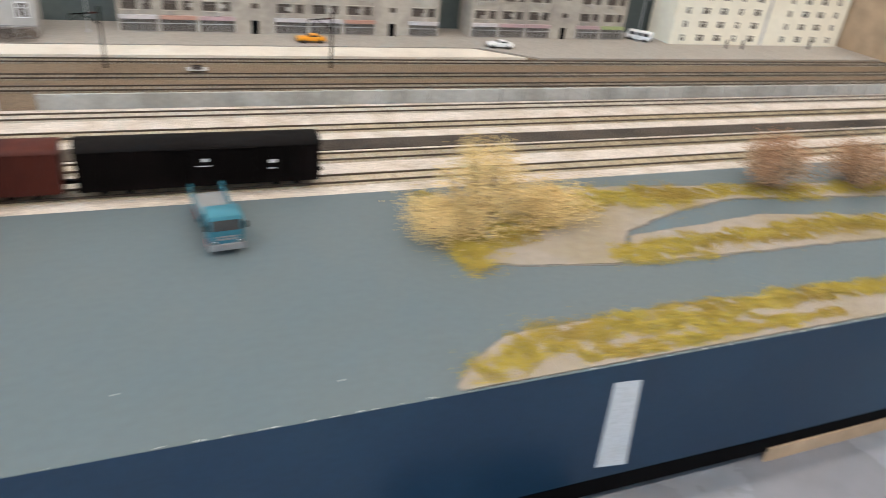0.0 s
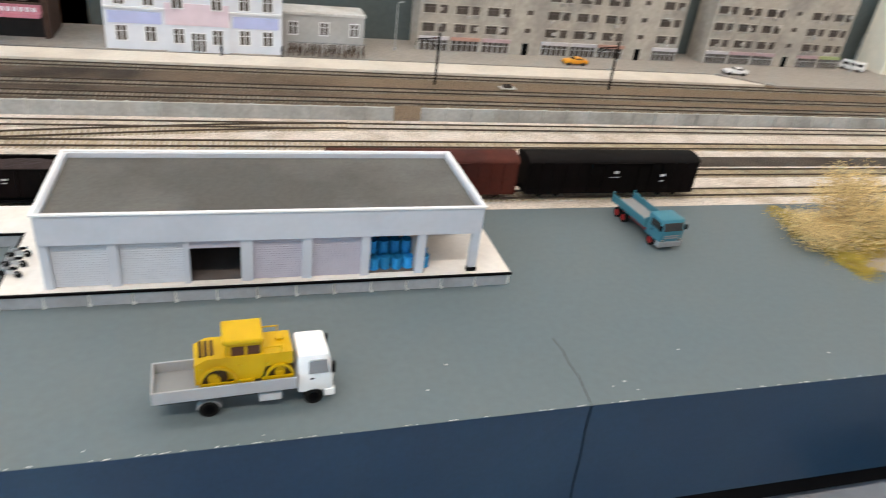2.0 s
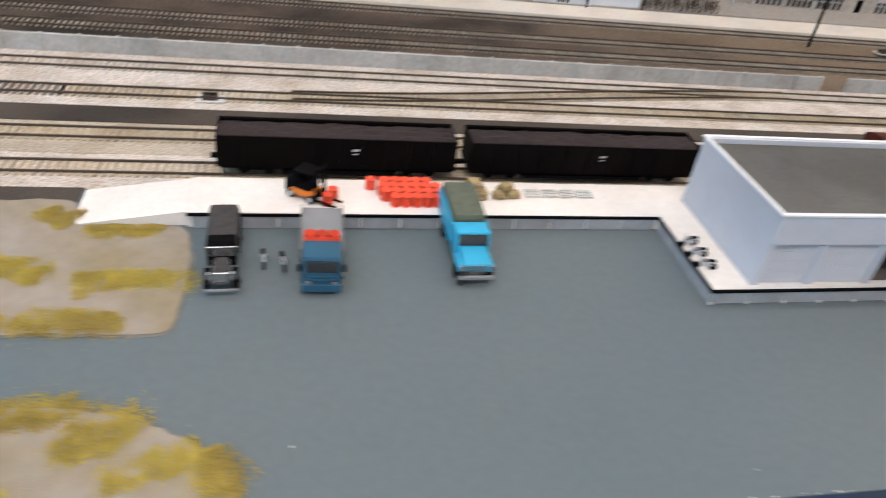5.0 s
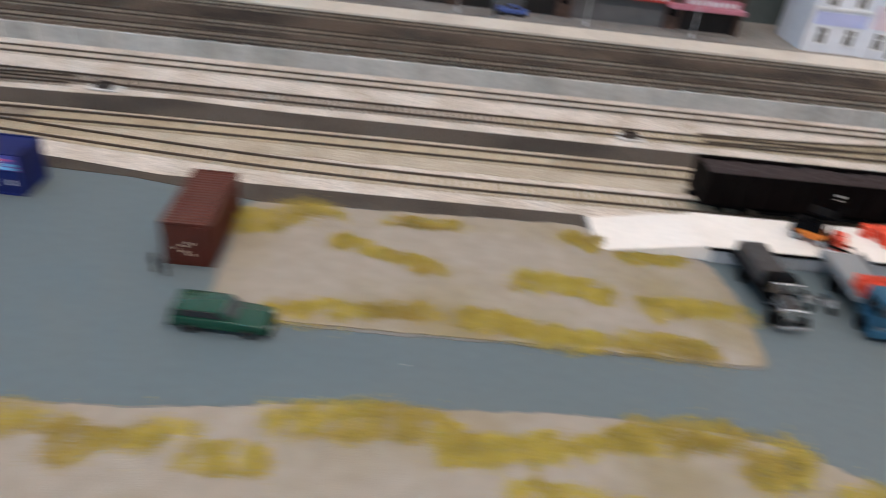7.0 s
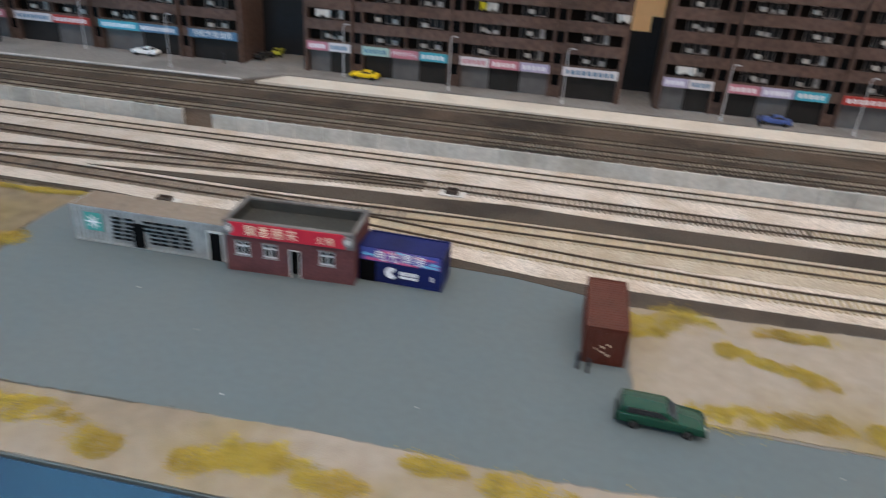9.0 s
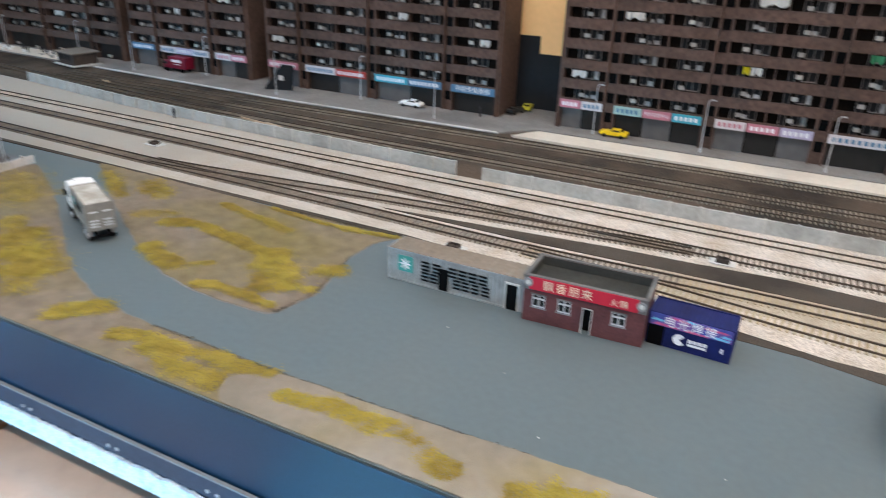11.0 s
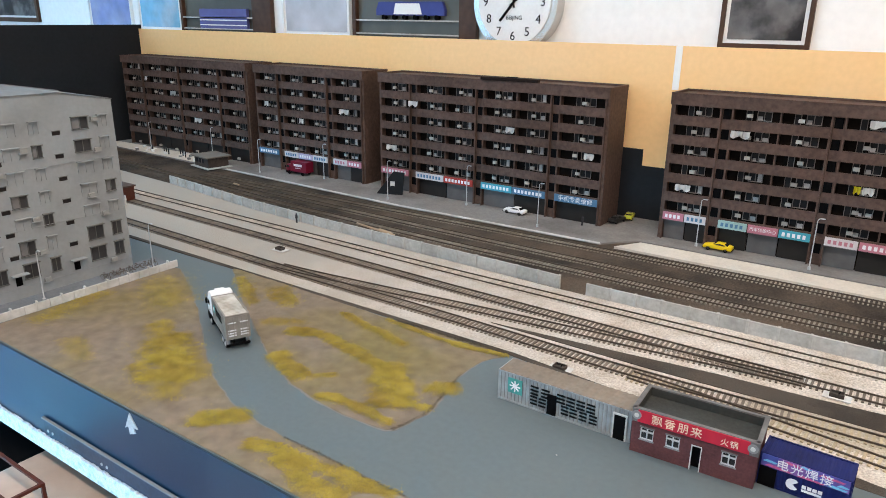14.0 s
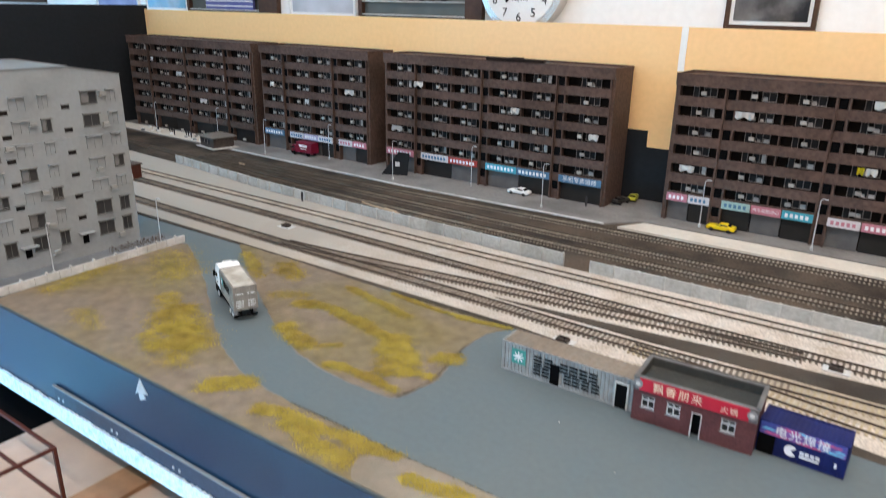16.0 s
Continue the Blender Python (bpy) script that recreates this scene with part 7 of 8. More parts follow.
for (xa, za), (xb, zb) in zip([(0.0, -0.004), (-0.012, -0.2), (-0.004, -0.45), (-0.012, -0.7)], [(-0.012, -0.2), (-0.004, -0.45), (-0.012, -0.7), (0.0, -1.0)]):
    prism(bm, [(xa - 0.005, za), (xa + 0.005, za), (xb + 0.005, zb), (xb - 0.005, zb)], -0.003, 0.006)
for v in bm.verts:
    v.co.y += edge_y(BOARD_TOP, 0) + (edge_y(FACE, 0) - edge_y(BOARD_TOP, 0)) * -v.co.z
structure("board_seam", bm, M["black"], "thin dark crack where two front boards meet", "crack")
chip_rng = random.Random(33)
bm = bmesh.new()
for k in range(150):
    x, w = chip_rng.uniform(-7.0, 8.0), chip_rng.uniform(0.006, 0.05)
    y = edge_y(BOARD_TOP, x) + 0.006 + abs(chip_rng.gauss(0.0, 0.005))
    d = chip_rng.uniform(0.002, 0.006)
    slab(bm, [(x, y - d), (x + w * 0.6, y - d * 0.6), (x + w, y + d * 0.3), (x + w * 0.4, y + d)], -0.003, 0.0012)
tagged(part("paint_chips", bm, M["concrete"]), "pale chips where the yard's paint has flaked at its edge", "paint chips", "", "stuff")
edge_rail = tagged(new("edge_rail"), "dark metal strip with screws along the front board's foot", "rail", "", "structure")
M["edge_metal"] = mat("dark_blue_painted_metal", (0.03, 0.05, 0.08), 0.35, 0.15, 200)
part("strip", B(-20.22, -9.0, 0.070, 0.094, -0.925, -0.715), M["edge_metal"], edge_rail)
part("strip_lip", B(-20.22, -9.0, 0.052, 0.082, -0.713, -0.695), M["mid_grey"], edge_rail, "paler upper lip")
for k in range(20):
    x = -20.14 + (k // 2) * 1.1 + 0.1 * (k % 2)
    part("screw", rod(bmesh.new(), (x, 0.07, -0.86), (x, 0.062, -0.86), 0.018, 10), M["grey_plastic"], edge_rail)
# pale blue of the chipped edge has the daylight's glare painted in
M["lit_edge"] = mat("chipped_edge_with_glare", (0.66, 0.78, 0.88), 0.35, 0.2, 500, second=(0.42, 0.55, 0.66), second_scale=120, second_at=(0.5, 0.7))
trim_rng = random.Random(8)
line = [(-33 + 0.04 * k, -0.955 + trim_rng.uniform(-0.018, 0.018)) for k in range(676)]
structure("edge_trim", prism(bmesh.new(), [(-33, -1.165)] + line + [(-6, -1.165)], 0.055, 0.088), M["lit_edge"], "chipped lower edge of the front board, coloured bright with glare", "trim")
structure("wood_edge", B(5.93, 20, -0.13, -0.1, -1.33, -1.15), M["wood"], "bare wooden edge under the front board", "trim")

# ---- dry ground and straw yellow tufts ----


def ground_patch(outline, label, lift=0.012, earth="dirt"):
    """Earth with a ragged rim, over a thin paler dusting that spills a little past it."""
    pts = []
    n = len(outline)
    for i in range(n):
        a, b = Vector(outline[i]), Vector(outline[(i + 1) % n])
        k = max(1, int((b - a).length / 0.05))
        pts += [a.lerp(b, j / k) for j in range(k)]
    n = len(pts)
    pts = [(pts[i - 2] + pts[i - 1] + pts[i] + pts[(i + 1) % n] + pts[(i + 2) % n]) / 5 for i in range(n)]
    area = sum(pts[i - 1].x * pts[i].y - pts[i].x * pts[i - 1].y for i in range(n))
    for wide, z1, surface, name, words in ((0.0, lift, earth, "dry_ground", label), (0.018, lift * 0.35, "dust", "dusty_verge", "pale dust along the rim of the dry earth")):
        rim = []
        for i, p in enumerate(pts):
            d = (pts[(i + 1) % n] - pts[i - 1]).normalized()
            out = Vector((d.y, -d.x)) * (1 if area > 0 else -1)
            rag = 0.016 * noise.noise((p.x * 5, p.y * 5, 1)) + 0.014 * noise.noise((p.x * 17, p.y * 17, 4))
            q = p + out * (rag + wide * (1 + 0.8 * noise.noise((p.x * 4, p.y * 4, 9))))
            rim.append((q.x, max(q.y, 0.012 if q.x > -6 else 0.14)))
        tagged(part(name, slab(bmesh.new(), rim, 0.0, z1), M[surface]), words, "ground", "", "structure")


patch_label = "dry tan earth with a ragged rim"
ground_patch([(-10.9, 2.72), (-10.86, 1.6), (-10.4, 1.42), (-8.4, 1.40), (-7.6, 1.36), (-7.56, 2.0), (-7.62, 2.48), (-8.42, 2.5), (-8.42, 2.82), (-9.4, 2.78)], patch_label)
ground_patch([(-7.08, 0.02), (-7.25, 0.42), (-7.5, 0.62), (-7.9, 0.8), (-8.7, 0.87), (-10.2, 0.8), (-11.1, 0.68), (-12.7, 0.72), (-14.5, 0.65), (-15.4, 0.64), (-15.75, 0.4), (-15.6, 0.13), (-12.0, 0.14), (-9.0, 0.06)], patch_label)
ground_patch([(-15.38, 0.13), (-15.3, 0.635), (-16.2, 0.66), (-16.8, 0.665), (-17.28, 0.7), (-17.72, 0.79), (-18.3, 1.04), (-18.95, 1.43), (-19.6, 1.87), (-20.5, 2.42), (-21.45, 2.93), (-21.62, 2.95), (-21.6, 0.25), (-21.5, 0.12)], "olive brown earth with a thin dusting of straw", 0.006, "meadow")
ground_patch([(-16.06, 1.33), (-16.34, 1.29), (-16.7, 1.3), (-17.12, 1.34), (-17.58, 1.46), (-18.2, 1.76), (-18.95, 2.19), (-19.72, 2.66), (-20.5, 3.2), (-20.9, 3.45), (-19.8, 3.44), (-17.6, 3.36), (-15.9, 3.38), (-16.12, 3.05), (-16.12, 2.6), (-15.95, 1.83)], "olive brown earth with a thin dusting of straw", 0.005, "meadow")
ground_patch([(3.70, 2.78), (3.70, 1.5), (4.2, 1.34), (5.1, 1.2), (5.4, 1.72), (6.3, 2.05), (7.1, 2.2), (9.2, 1.95), (14, 1.7), (20, 1.6), (20, 2.2), (9.5, 2.3), (7.3, 2.5), (4.9, 2.8)], patch_label)
ground_patch([(5.15, 1.2), (5.4, 1.64), (7.2, 1.8), (8.7, 1.52), (14, 1.3), (20, 1.2), (20, 0.9), (8.2, 1.1), (6.0, 1.16)], patch_label)
ground_patch([(2.95, 0.01), (3.3, 0.35), (3.6, 0.5), (5.1, 0.5), (7.4, 0.45), (20, 0.4), (20, 0.01)], patch_label)


def ripple(x, y, scale, seed):
    """A smooth uneven field between about -1 and 1 over arrays of places."""
    rng = np.random.default_rng(seed)
    total = 0.0
    for k in range(7):
        a, f = rng.uniform(0, 2 * math.pi), scale * rng.uniform(0.5, 1.6)
        total = total + np.sin((x * math.cos(a) + y * math.sin(a)) * f + rng.uniform(0, 6.3) + 1.3 * np.sin((y * math.cos(a) - x * math.sin(a)) * f * 0.6))
    return total / 4.0


def turf(name, spots, seed, label, z0=0.006, density=42000, surface="grass"):
    """Fine straw-coloured scatter in low uneven tufts along the given lines: thick in the middle, thinning out to single grains."""
    rng = np.random.default_rng(seed)
    grains = []
    for line, width, *thin in spots:
        legs = [math.dist(a, b) for a, b in zip(line, line[1:])]
        length = sum(legs)
        n = int(density * 3.8 * width * (length + 2.4 * width))
        s = rng.uniform(-1.5 * width, length + 1.5 * width, n)
        o = rng.uniform(-1.9, 1.9, n) * width
        edge = np.maximum(np.maximum(-s, s - length), 0.0)
        inner, x, y, done = np.clip(s, 0, length), np.zeros(n), np.zeros(n), 0.0
        for (ax, ay), (bx, by), leg in zip(line, line[1:], legs):
            on = (inner >= done) & (inner <= done + leg)
            ux, uy, d = (bx - ax) / leg, (by - ay) / leg, s - done
            x, y = np.where(on, ax + ux * d - uy * o, x), np.where(on, ay + uy * d + ux * o, y)
            done += leg
        far = np.hypot(o, edge) / width + 0.30 * ripple(x, y, 9, seed) + 0.18 * ripple(x, y, 31, seed + 1)
        cover = np.clip((1.25 - far) / 0.85, 0, 1) ** 1.7 * (thin[0] if thin else 1.0) + 0.025 * np.clip(1.9 - far, 0, 1) ** 2
        keep = (rng.random(n) < cover) & (y > np.interp(x, [p[0] for p in BOARD_TOP][::-1], [p[1] for p in BOARD_TOP][::-1]) + 0.03)
        x, y, far = x[keep], y[keep], far[keep]
        heap = 0.022 * np.clip(1 - far ** 2, 0, 1) * np.clip(0.55 + 0.5 * ripple(x, y, 24, seed + 2), 0.05, 1.2) * (thin[0] if thin else 1.0)
        z = z0 + heap * rng.uniform(0.55, 1.0, len(x)) + rng.uniform(0, 0.004, len(x))
        grains.append(np.stack([x, y, z], 1))
    c = np.concatenate(grains)
    n = len(c)
    r = rng.uniform(0.004, 0.0085, (n, 1))
    turn = rng.uniform(0, 2 * math.pi, n)
    verts = np.empty((n, 3, 3))
    for k in range(3):
        a = turn + k * 2.094 + rng.uniform(-0.3, 0.3, n)
        verts[:, k, :] = c + r * np.stack([np.cos(a), np.sin(a), rng.normal(0, 0.42, n)], 1)
    me = bpy.data.meshes.new(name)
    me.from_pydata((verts.reshape(-1, 3) * U).tolist(), [], np.arange(3 * n).reshape(-1, 3).tolist())
    me.materials.append(M[surface])
    return tagged(new(name, me), label, "grass", "", "stuff")


turf("dry_grass", [
    ([(-10.81, 2.46), (-10.46, 2.64)], .22),
    ([(-10.15, 2.28), (-9.55, 2.07)], .12),
    ([(-9.88, 2.62), (-9.38, 2.62)], .1),
    ([(-8.93, 2.11), (-8.48, 1.9)], .12),
    ([(-9.12, 1.53), (-8.59, 1.49)], .1),
    ([(-8.57, 2.66), (-8.46, 2.5)], .1),
    ([(-8.11, 2.47), (-7.94, 2.41)], .1),
    ([(-13.06, 0.42), (-12.88, 0.41)], .16),
    ([(-12.65, 0.36), (-12.42, 0.35)], .15),
    ([(-12.13, 0.6), (-11.89, 0.61)], .1),
    ([(-11.64, 0.56), (-11.29, 0.55)], .12),
    ([(-11.21, 0.45), (-10.74, 0.54)], .16),
    ([(-10.26, 0.67), (-9.85, 0.7), (-9.47, 0.72)], .14),
    ([(-10.65, 0.41), (-10.35, 0.43)], .12),
], 2, "straw yellow tufts of dry grass on tan earth")
turf("dry_grass", [
    ([(-8.95, 2.01), (-8.5, 1.97)], .16),
    ([(-9.32, 1.58), (-8.66, 1.49)], .13),
    ([(-8.41, 1.49), (-7.95, 1.48)], .13),
    ([(-8.15, 1.86), (-7.65, 1.85)], .15),
    ([(-10.49, 1.5), (-9.63, 1.61)], .14),
    ([(-8.6, 2.59), (-8.37, 2.62)], .1),
    ([(-8.22, 2.42), (-7.87, 2.44)], .12),
    ([(-9.5, 0.56), (-8.8, 0.68), (-8.06, 0.81)], .13),
    ([(-7.93, 0.58), (-7.78, 0.66)], .17),
    ([(-7.73, 0.36), (-7.34, 0.5), (-7.22, 0.29)], .13),
    ([(-9.13, 0.33), (-8.25, 0.27)], .13),
], 3, "straw yellow tufts of dry grass on tan earth")
turf("dry_grass", [
    ([(-19.45, 1.28), (-19.0, 0.98), (-18.65, 0.82)], .33, 0.75),
    ([(-19.1, 1.0), (-18.7, 0.82)], .2),
    ([(-19.95, 1.5), (-19.5, 1.3)], .2, 0.5),
    ([(-19.1, 0.72), (-18.4, 0.58)], .2, 0.4),
    ([(-17.68, 0.44), (-17.48, 0.62)], .17),
    ([(-21.2, 2.4), (-20.6, 2.1)], .4, 0.25),
    ([(-21.5, 1.6), (-21.3, 0.8)], .2, 0.3),
    ([(-20.4, 0.6), (-19.9, 0.5)], .14, 0.2),
    ([(-18.46, 2.36), (-18.07, 2.5), (-17.47, 2.38), (-17.0, 2.3)], .12),
    ([(-16.8, 2.25), (-16.6, 2.0), (-16.4, 1.8)], .24),
    ([(-16.3, 1.78), (-16.04, 1.86)], .08),
    ([(-18.1, 1.8), (-17.75, 1.66), (-17.5, 1.62)], .13),
    ([(-17.5, 1.62), (-17.27, 1.82)], .06, 0.6),
    ([(-17.06, 1.42), (-16.77, 1.48), (-16.48, 1.46), (-16.2, 1.46)], .085),
    ([(-16.18, 2.2), (-16.08, 2.32)], .13),
    ([(-18.28, 3.14), (-17.78, 3.02), (-17.14, 2.87)], .09, 0.7),
    ([(-17.68, 3.32), (-17.05, 3.26), (-16.48, 3.25), (-15.95, 3.33)], .055),
    ([(-20.4, 3.2), (-19.6, 2.7)], .12, 0.4),
    ([(-19.6, 3.2), (-19.2, 3.0)], .2, 0.5),
    ([(-18.9, 2.4), (-18.6, 2.6)], .14, 0.25),
    ([(-16.97, 0.42), (-16.7, 0.52), (-16.3, 0.5), (-15.89, 0.56), (-15.5, 0.58)], .1),
    ([(-16.6, 0.4), (-16.2, 0.34), (-15.85, 0.3)], .13),
    ([(-15.2, 0.43), (-15.05, 0.46), (-14.75, 0.48), (-14.5, 0.48), (-14.2, 0.46)], .12),
    ([(-14.1, 0.42), (-13.79, 0.3)], .12),
    ([(-13.3, 0.33), (-12.9, 0.44)], .14),
], 4, "straw yellow tufts of dry grass on tan earth")
M["edge_crumb"] = mat("dark_brown_crumbs", (0.085, 0.072, 0.052), 0.95, 0.25, 300, per_island=0.4, spec=0.05)
turf("earth_crumbs", [
    ([(-16.12, 2.62), (-15.97, 1.83), (-16.06, 1.36)], .02, 0.3),
    ([(-16.8, 0.67), (-16.2, 0.665), (-15.3, 0.64), (-14.5, 0.66), (-13.4, 0.70)], .016, 0.25),
    ([(-17.6, 3.37), (-16.6, 3.37), (-15.95, 3.38)], .03, 0.5),
], 9, "dark crumbs of earth along the meadow's rim", 0.004, 42000, "edge_crumb")
turf("dry_grass", [
    ([(3.3, 0.14), (3.7, 0.34), (4.46, 0.4), (5.3, 0.3)], .2),
    ([(4.0, 0.12), (5.2, 0.12), (6.4, 0.14)], .1),
    ([(5.3, 0.42), (6.17, 0.39), (7.4, 0.36)], .14),
    ([(5.62, 0.26), (5.93, 0.04)], .08),
    ([(6.75, 0.44), (7.03, 0.39)], .08),
    ([(3.78, 2.6), (3.78, 1.5)], .22),
    ([(3.79, 1.73), (5.15, 2.41), (6.42, 2.42)], .32),
    ([(5.21, 1.34), (6.49, 1.42), (7.65, 1.45), (9.5, 1.3)], .22),
    ([(6.5, 2.4), (7.66, 2.34)], .2),
    ([(7.9, 2.2), (9.7, 2.2)], .2),
], 5, "straw yellow tufts of dry grass on tan earth")


crumb_rng = random.Random(21)
for x, y in ((0.25, 0.16), (0.42, 0.1), (0.36, 0.2), (-0.9, 0.55), (-1.1, 0.3), (1.0, 0.5), (-13.4, 0.9), (-13.9, 1.5), (-12.2, 1.1), (-14.6, 1.9), (-9.7, 1.15), (-6.9, 0.5), (2.3, 0.3), (-4.4, 0.16), (-3.2, 0.06), (-2.2, 0.04)):
    bm = bmesh.new()
    bmesh.ops.create_icosphere(bm, subdivisions=1, radius=crumb_rng.uniform(0.005, 0.010))
    for v in bm.verts:
        v.co = (v.co.x * crumb_rng.uniform(0.7, 1.5), v.co.y * crumb_rng.uniform(0.7, 1.3), max(-0.003, v.co.z * 0.6))
    tagged(part("crumb", bm, M["concrete"], None, at=(x, y, 0.003)), "tiny white crumb lying on the yard", "crumb", "crumbs on the yard")

# ---- bushes ----


def bush(x, y, h, spread, leaf, seed, label):
    rng = np.random.default_rng(seed)
    ob = thing("bush", (x, y, 0.005), 0, label, "bush", "dry bushes")
    bm = bmesh.new()
    tips = []
    for k in range(13):
        a = 2.4 * k + rng.uniform(-0.3, 0.3)
        reach = math.sqrt((k + 0.5) / 13)
        r = spread * reach
        mid = Vector((0.5 * r * math.cos(a), 0.5 * r * math.sin(a), h * rng.uniform(0.22, 0.4)))
        tip = Vector((r * math.cos(a), r * math.sin(a), h * (0.95 - 0.5 * reach ** 2) * rng.uniform(0.8, 1.05)))
        rod(bm, (0.1 * mid.x, 0.1 * mid.y, 0), mid, 0.012, 5, 0.007)
        rod(bm, mid, tip, 0.007, 5, 0.003)
        tips += [tip, mid.lerp(tip, 0.5), mid * 0.8]
        for _ in range(4):
            e = mid.lerp(tip, rng.uniform(0.2, 0.95)) + Vector((rng.normal(0, 0.09), rng.normal(0, 0.09), rng.uniform(-0.02, 0.1)))
            rod(bm, mid.lerp(tip, 0.3), e, 0.004, 4, 0.002)
            tips.append(e)
    part("stem", bm, M["twig"], ob)
    verts, faces = [], []
    for t in tips:
        for _ in range(90):
            p = t + Vector((rng.normal(0, 0.07), rng.normal(0, 0.07), rng.normal(0, 0.07)))
            if p.z < 0.02:
                continue
            u = Vector(rng.normal(0, 1, 3)).normalized() * 0.010
            v = u.cross(Vector(rng.normal(0, 1, 3))).normalized() * 0.008
            n = len(verts)
            verts += [(p + u) * U, (p + v) * U, (p - u) * U, (p - v) * U]
            faces.append((n, n + 1, n + 2, n + 3))
    me = bpy.data.meshes.new("crown")
    me.from_pydata([tuple(v) for v in verts], [], faces)
    me.materials.append(leaf)
    put("crown", me, ob)


bush(4.12, 2.2, 0.80, 0.46, M["bush"], 5, "airy dry yellow bush at the yard's edge")
bush(7.85, 2.42, 0.62, 0.38, M["rust_bush"], 6, "airy rust brown bush on the dry verge")
bush(9.1, 2.3, 0.55, 0.4, M["rust_bush"], 7, "airy rust brown bush on the dry verge")
bush(3.72, 2.05, 0.24, 0.36, M["bush"], 11, "low dry yellow bush at the yard's edge")
bush(4.75, 2.15, 0.26, 0.42, M["bush"], 8, "low dry yellow bush at the yard's edge")

# ---- things on the room wall and under the table ----
clock = thing("wall_clock", (-20.2, 11.2, 4.05), 0, "round wall clock with a white face and a silver rim", "clock")
part("rim", rod(bmesh.new(), (0, 0, 0), (0, -0.35, 0), 1.02, 48), M["chrome"], clock, smooth=True)
part("face", rod(bmesh.new(), (0, -0.35, 0), (0, -0.37, 0), 0.88, 48), M["white"], clock)
for k in range(1, 13):
    a = radians(90 - 30 * k)
    lettering(str(k), clock, 0.70 * math.cos(a), -0.375, 0.70 * math.sin(a), 0.26, M["ink"], "black numeral")
lettering("BEIJING", clock, 0.02, -0.375, -0.32, 0.12, M["ink"], "small black lettering")
for ang, ln, w in ((230, 0.5, 0.03), (97, 0.72, 0.02), (25, 0.75, 0.008)):
    bm = bmesh.new()
    a = radians(ang)
    rod(bm, (-0.12 * math.cos(a), -0.385, -0.12 * math.sin(a)), (ln * math.cos(a), -0.385, ln * math.sin(a)), w, 6)
    part("pointer", bm, M["ink"], clock)
M["photo"] = mat("grey_photograph", (0.13, 0.125, 0.125), 0.4, 0.4, 25, second=(0.022, 0.022, 0.026), second_scale=14, second_at=(0.42, 0.56))
M["photo_blue"] = mat("violet_blue_photograph", (0.20, 0.26, 0.50), 0.4, 0.15, 25, second=(0.30, 0.34, 0.50), second_scale=6)


def picture(x0, x1, z0, z1, image, label, wood=M["dark_wood"], rim=0.08):
    ob = thing("picture_frame", (0, 11.2, 0), 0, label, "picture", "framed pictures")
    part("frame", boxes([(x0, x1, -0.1, 0, z0, z0 + rim), (x0, x1, -0.1, 0, z1 - rim, z1), (x0, x0 + rim, -0.1, 0, z0 + rim, z1 - rim), (x1 - rim, x1, -0.1, 0, z0 + rim, z1 - rim)]), wood, ob)
    part("mount", B(x0 + rim, x1 - rim, -0.05, -0.02, z0 + rim, z1 - rim), M["white"], ob)
    part("image", B(x0 + rim + 0.07, x1 - rim - 0.07, -0.06, -0.05, z0 + rim + 0.07, z1 - rim - 0.07), image, ob)


M["photo_sky"] = mat("sky_blue_photograph", (0.16, 0.42, 0.60), 0.4, 0.15, 25, second=(0.40, 0.46, 0.52), second_scale=5, second_at=(0.5, 0.65))
M["photo_smoke"] = mat("grey_smoke_photograph", (0.48, 0.50, 0.55), 0.4, 0.2, 12, second=(0.10, 0.10, 0.12), second_scale=4, second_at=(0.55, 0.7))
M["cabinet_inside"] = mat("dim_green_grey_cabinet_back", (0.10, 0.105, 0.092), 0.3, 0.1, 20, second=(0.07, 0.072, 0.066), second_scale=3)
picture(-15.95, -14.38, 3.25, 5.0, M["photo"], "dark framed grey photograph on the wall")
picture(-27.6, -25.15, 3.2, 5.0, M["photo_smoke"], "pale framed photograph with smoke on the wall", M["white"], 0.05)
picture(-34.3, -32.1, 3.2, 5.0, M["photo_sky"], "sky blue photograph on the wall", M["white"], 0.05)
picture(-37.2, -34.7, 3.2, 5.0, M["photo_blue"], "violet-blue photograph in a white frame", M["white"], 0.05)
picture(-44.4, -40.65, 3.36, 5.0, M["photo"], "dark framed photograph on the wall", M["dark_wood"], 0.16)


def cabinet(x0, x1, z0, z1, left, right, label):
    ob = thing("display_cabinet", (0, 11.2, 0), 0, label, "cabinet", "display cabinets")
    part("back", B(x0, x1, -0.03, -0.002, z0, z1), M["cabinet_inside"], ob, "dim green-grey back of the cabinet")
    part("post", B(x0, x0 + left, -0.16, -0.03, z0, z1), M["dark_wood"], ob)
    part("post", B(x1 - right, x1, -0.16, -0.03, z0, z1), M["dark_wood"], ob)
    part("top", B(x0 + left, x1 - right, -0.16, -0.03, z1 - 0.12, z1), M["dark_wood"], ob)
    for z in (z0 + 0.1, z0 + 0.42):
        part("shelf", B(x0 + left, x1 - right, -0.15, -0.03, z, z + 0.03), M["concrete"], ob)


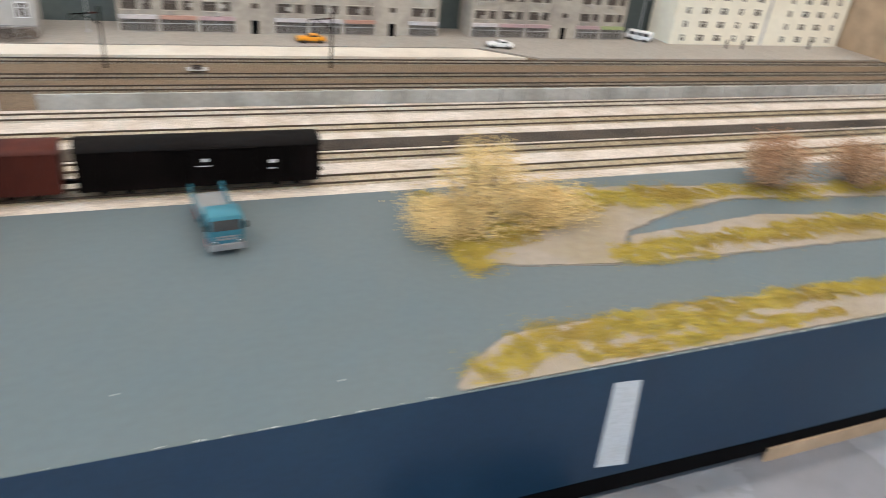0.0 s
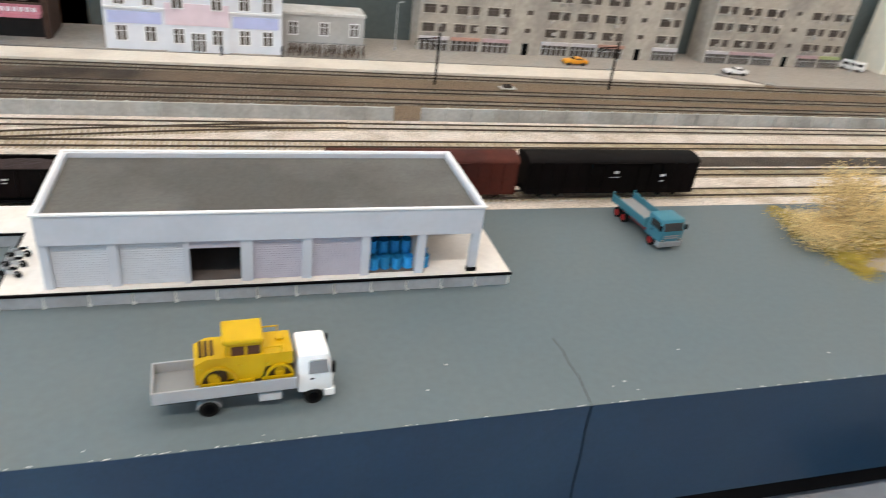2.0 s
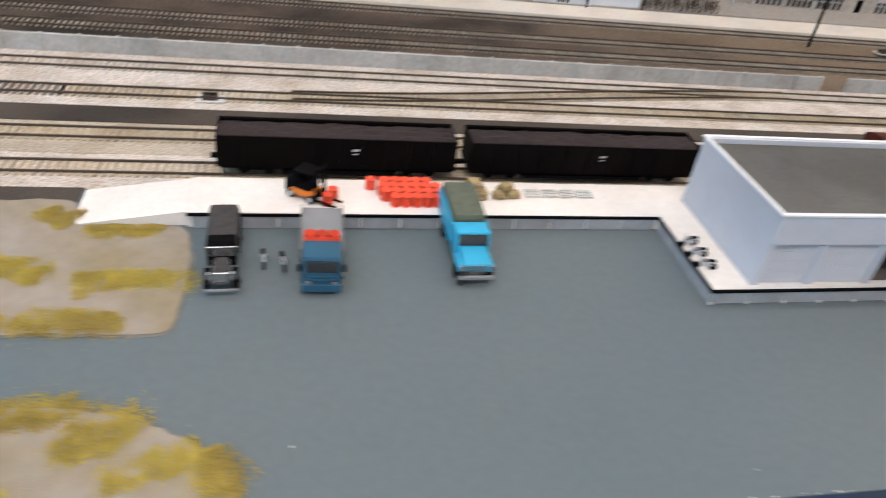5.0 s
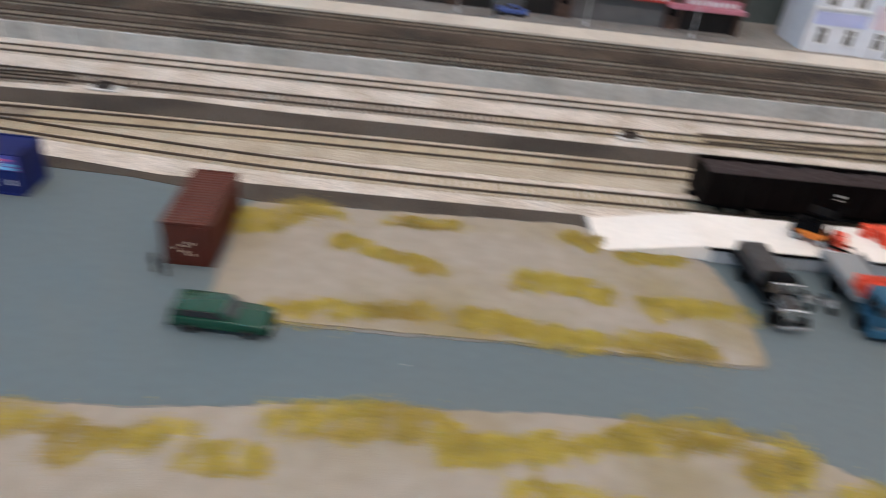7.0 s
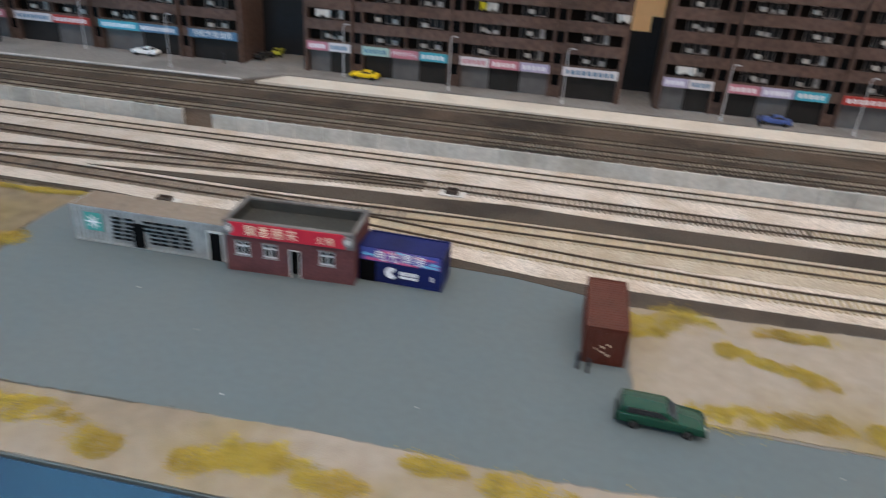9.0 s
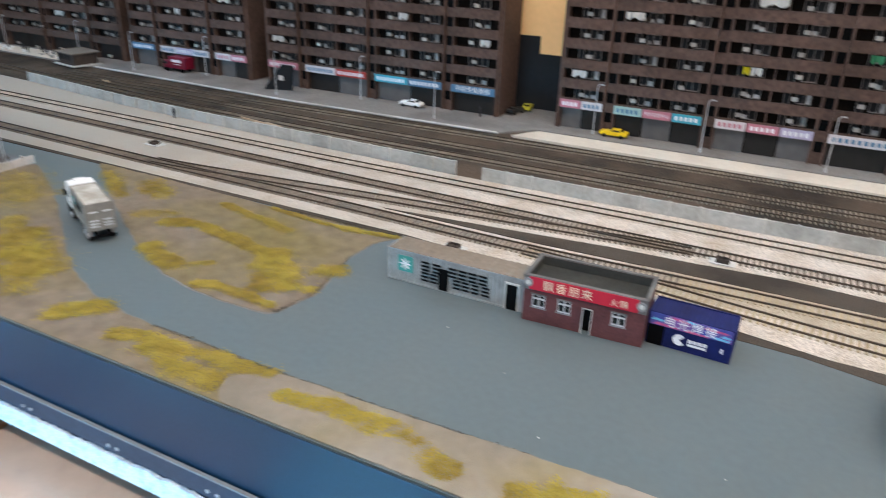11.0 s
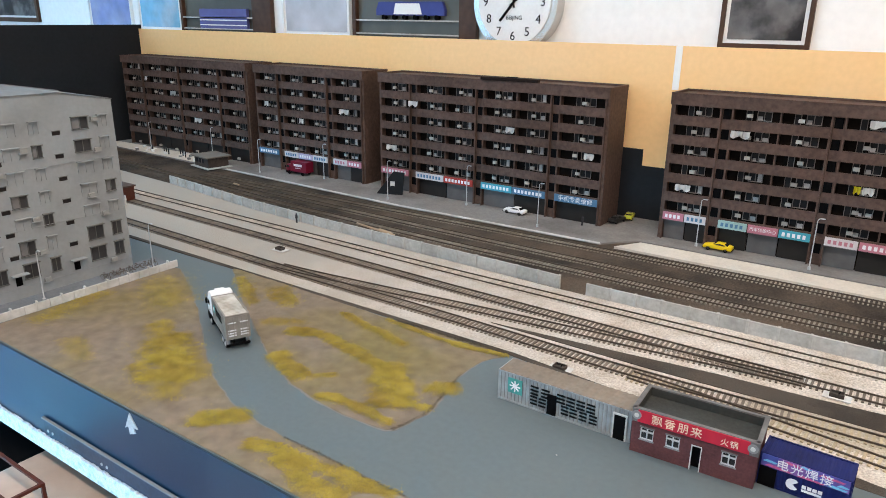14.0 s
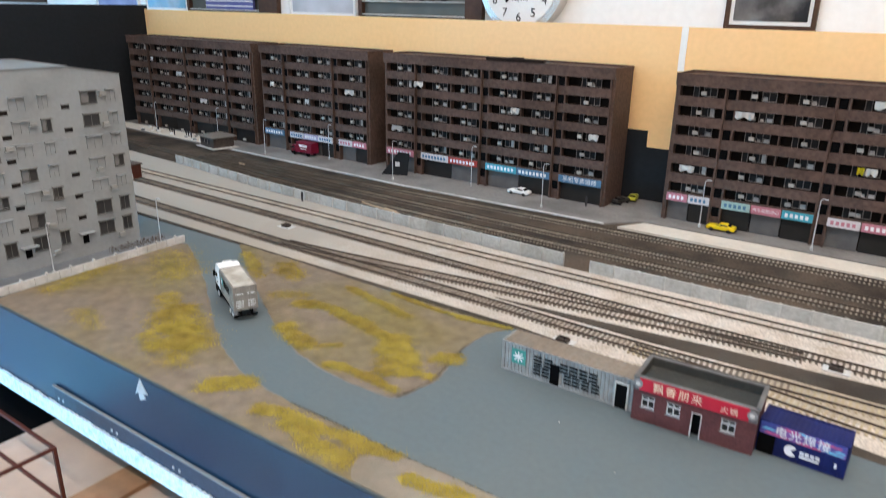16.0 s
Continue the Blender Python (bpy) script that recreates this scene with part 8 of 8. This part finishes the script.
M["loco_blue"] = mat("deep_blue_model_paint", (0.035, 0.045, 0.20), 0.35, 0.05)
M["violet_panel"] = mat("dull_violet_blue_panel", (0.10, 0.11, 0.30), 0.4, 0.06)
cabinet(-25.0, -21.28, 3.2, 5.2, 0.12, 0.46, "dark wooden display cabinet with shelves")
cabinet(-32.0, -28.0, 3.2, 5.2, 0.1, 0.75, "dark wooden display cabinet with a broad post")
lo = thing("model_locomotive", (-23.18, 11.1, 3.65), 0, "blue and white model locomotive in a cabinet", "model train", "shelf models")
part("body", prism(bmesh.new(), [(-1.03, 0.1), (1.03, 0.1), (1.03, 0.24), (0.95, 0.42), (-0.95, 0.42), (-1.03, 0.24)], -0.05, 0.05, bevel=0.01), M["loco_blue"], lo)
part("white_band", prism(bmesh.new(), [(-0.48, 0.13), (0.38, 0.13), (0.3, 0.38), (-0.42, 0.38)], -0.056, -0.05), M["white"], lo, "white side panel")
for k in range(6):
    part("wheel", wheel_mesh(bmesh.new(), -0.8 + 0.32 * k, -0.05, 0.05, 0.06, 0.06, 14), M["black"], lo)
box_set = thing("boxed_model", (-30.05, 11.1, 3.33), 0, "violet-blue boxed model with white lines on a shelf", "model train", "shelf models")
part("box", B(-1.05, 1.05, -0.05, 0.04, 0, 0.55), M["violet_panel"], box_set)
for z in (0.08, 0.22):
    part("white_line", B(-1.05, 1.05, -0.056, -0.05, z, z + 0.03), M["white"], box_set)
M["desk"] = mat("tan_tabletop", (0.50, 0.385, 0.315), 0.45, 0.08, 40, second=(0.42, 0.315, 0.25), second_scale=5)
M["beam"] = mat("brown_wood_beam", (0.30, 0.16, 0.085), 0.55, 0.15, 60, second=(0.22, 0.11, 0.06), second_scale=9)
tb = thing("low_table", (0, 0, 0), 0, "tan table standing under the layout's edge", "table")
part("tabletop", B(-20.82, -16.0, -1.75, 4.6, -1.6, -1.5, bevel=0.02), M["desk"], tb)
for x in (-20.4, -16.4):
    part("leg", B(x - 0.2, x + 0.2, -1.6, -1.2, -9.0, -1.6), M["desk"], tb)
    part("leg", B(x - 0.2, x + 0.2, 4.0, 4.4, -9.0, -1.6), M["desk"], tb)
tagged(part("wooden_beam", slab(bmesh.new(), [(-19.12, -1.65), (-19.10, 1.5), (-18.66, 1.5), (-18.70, -1.65)], -1.5, -1.44), M["beam"]), "brown wooden beam lying on a tan table", "beam")
cs = thing("glass_case", (-19.9, -1.05, -1.5), 0, "dark wooden frame of a small display case on the table", "case")
rows = []
for x in (-0.75, 0.75):
    for y in (-0.55, 0.55):
        rows.append((x - 0.018, x + 0.018, y - 0.018, y + 0.018, 0, 0.7))
for z in (0, 0.67):
    for y in (-0.55, 0.55):
        rows.append((-0.732, 0.732, y - 0.018, y + 0.018, z, z + 0.03))
    for x in (-0.75, 0.75):
        rows.append((x - 0.018, x + 0.018, -0.532, 0.532, z, z + 0.03))
for r in rows:
    part("rail", B(*r), M["red_box"], cs)
# added black box for the dark space under the west end; its form is assumed
dark_box = thing("low_cabinet", (-26.5, 2.8, -9.0), 0, "black box filling the dark space under the layout's west end", "cabinet")
part("carcass", B(-5.5, 5.55, -3.3, 3.2, 0.3, 6.9), M["black"], dark_box)
part("top", B(-5.6, 5.62, -3.4, 3.3, 6.9, 7.0, bevel=0.02), M["black"], dark_box)
part("plinth", B(-5.3, 5.3, -3.0, 3.0, 0.0, 0.3), M["black"], dark_box)
for k in range(4):
    leaf = part("door", B(-5.4 + 2.72 * k, -2.76 + 2.72 * k, -3.36, -3.3, 0.4, 6.8, bevel=0.015), M["black"], dark_box)
    part("handle", B(-3.0 + 2.72 * k, -2.92 + 2.72 * k, -3.46, -3.36, 3.4, 4.2), M["mid_grey"], leaf)
M["lilac"] = mat("grey_gloss_shelf", (0.20, 0.205, 0.225), 0.28, 0.08, 30, second=(0.26, 0.29, 0.33), second_scale=6)
sh = thing("low_shelf", (0, 0, 0), 0, "grey glossy shelf under the layout's edge", "shelf")
part("shelf_board", B(-3.0, 20.0, -1.0, 3.0, -1.4, -1.3), M["lilac"], sh)
for x in (-2.6, 8.0, 19.6):
    part("leg", B(x - 0.2, x + 0.2, 1.5, 1.9, -9.0, -1.4), M["lilac"], sh)
M["maroon"] = mat("dark_maroon_cloth", (0.018, 0.003, 0.003), 0.7)
tagged(part("folder", slab(bmesh.new(), [(2.6, -0.35), (4.08, -0.26), (4.3, -0.95), (2.8, -0.95)], -1.3, -1.24), M["maroon"]), "dark maroon folder lying on a grey shelf", "folder")
for x in (-30, -18, -6, 6, 17):
    for y in (1.8, 9.0):
        structure("table_leg", B(x - 0.25, x + 0.25, y, y + 0.5, -9.0, -0.22), M["black"], "black square leg of the layout table", "leg")
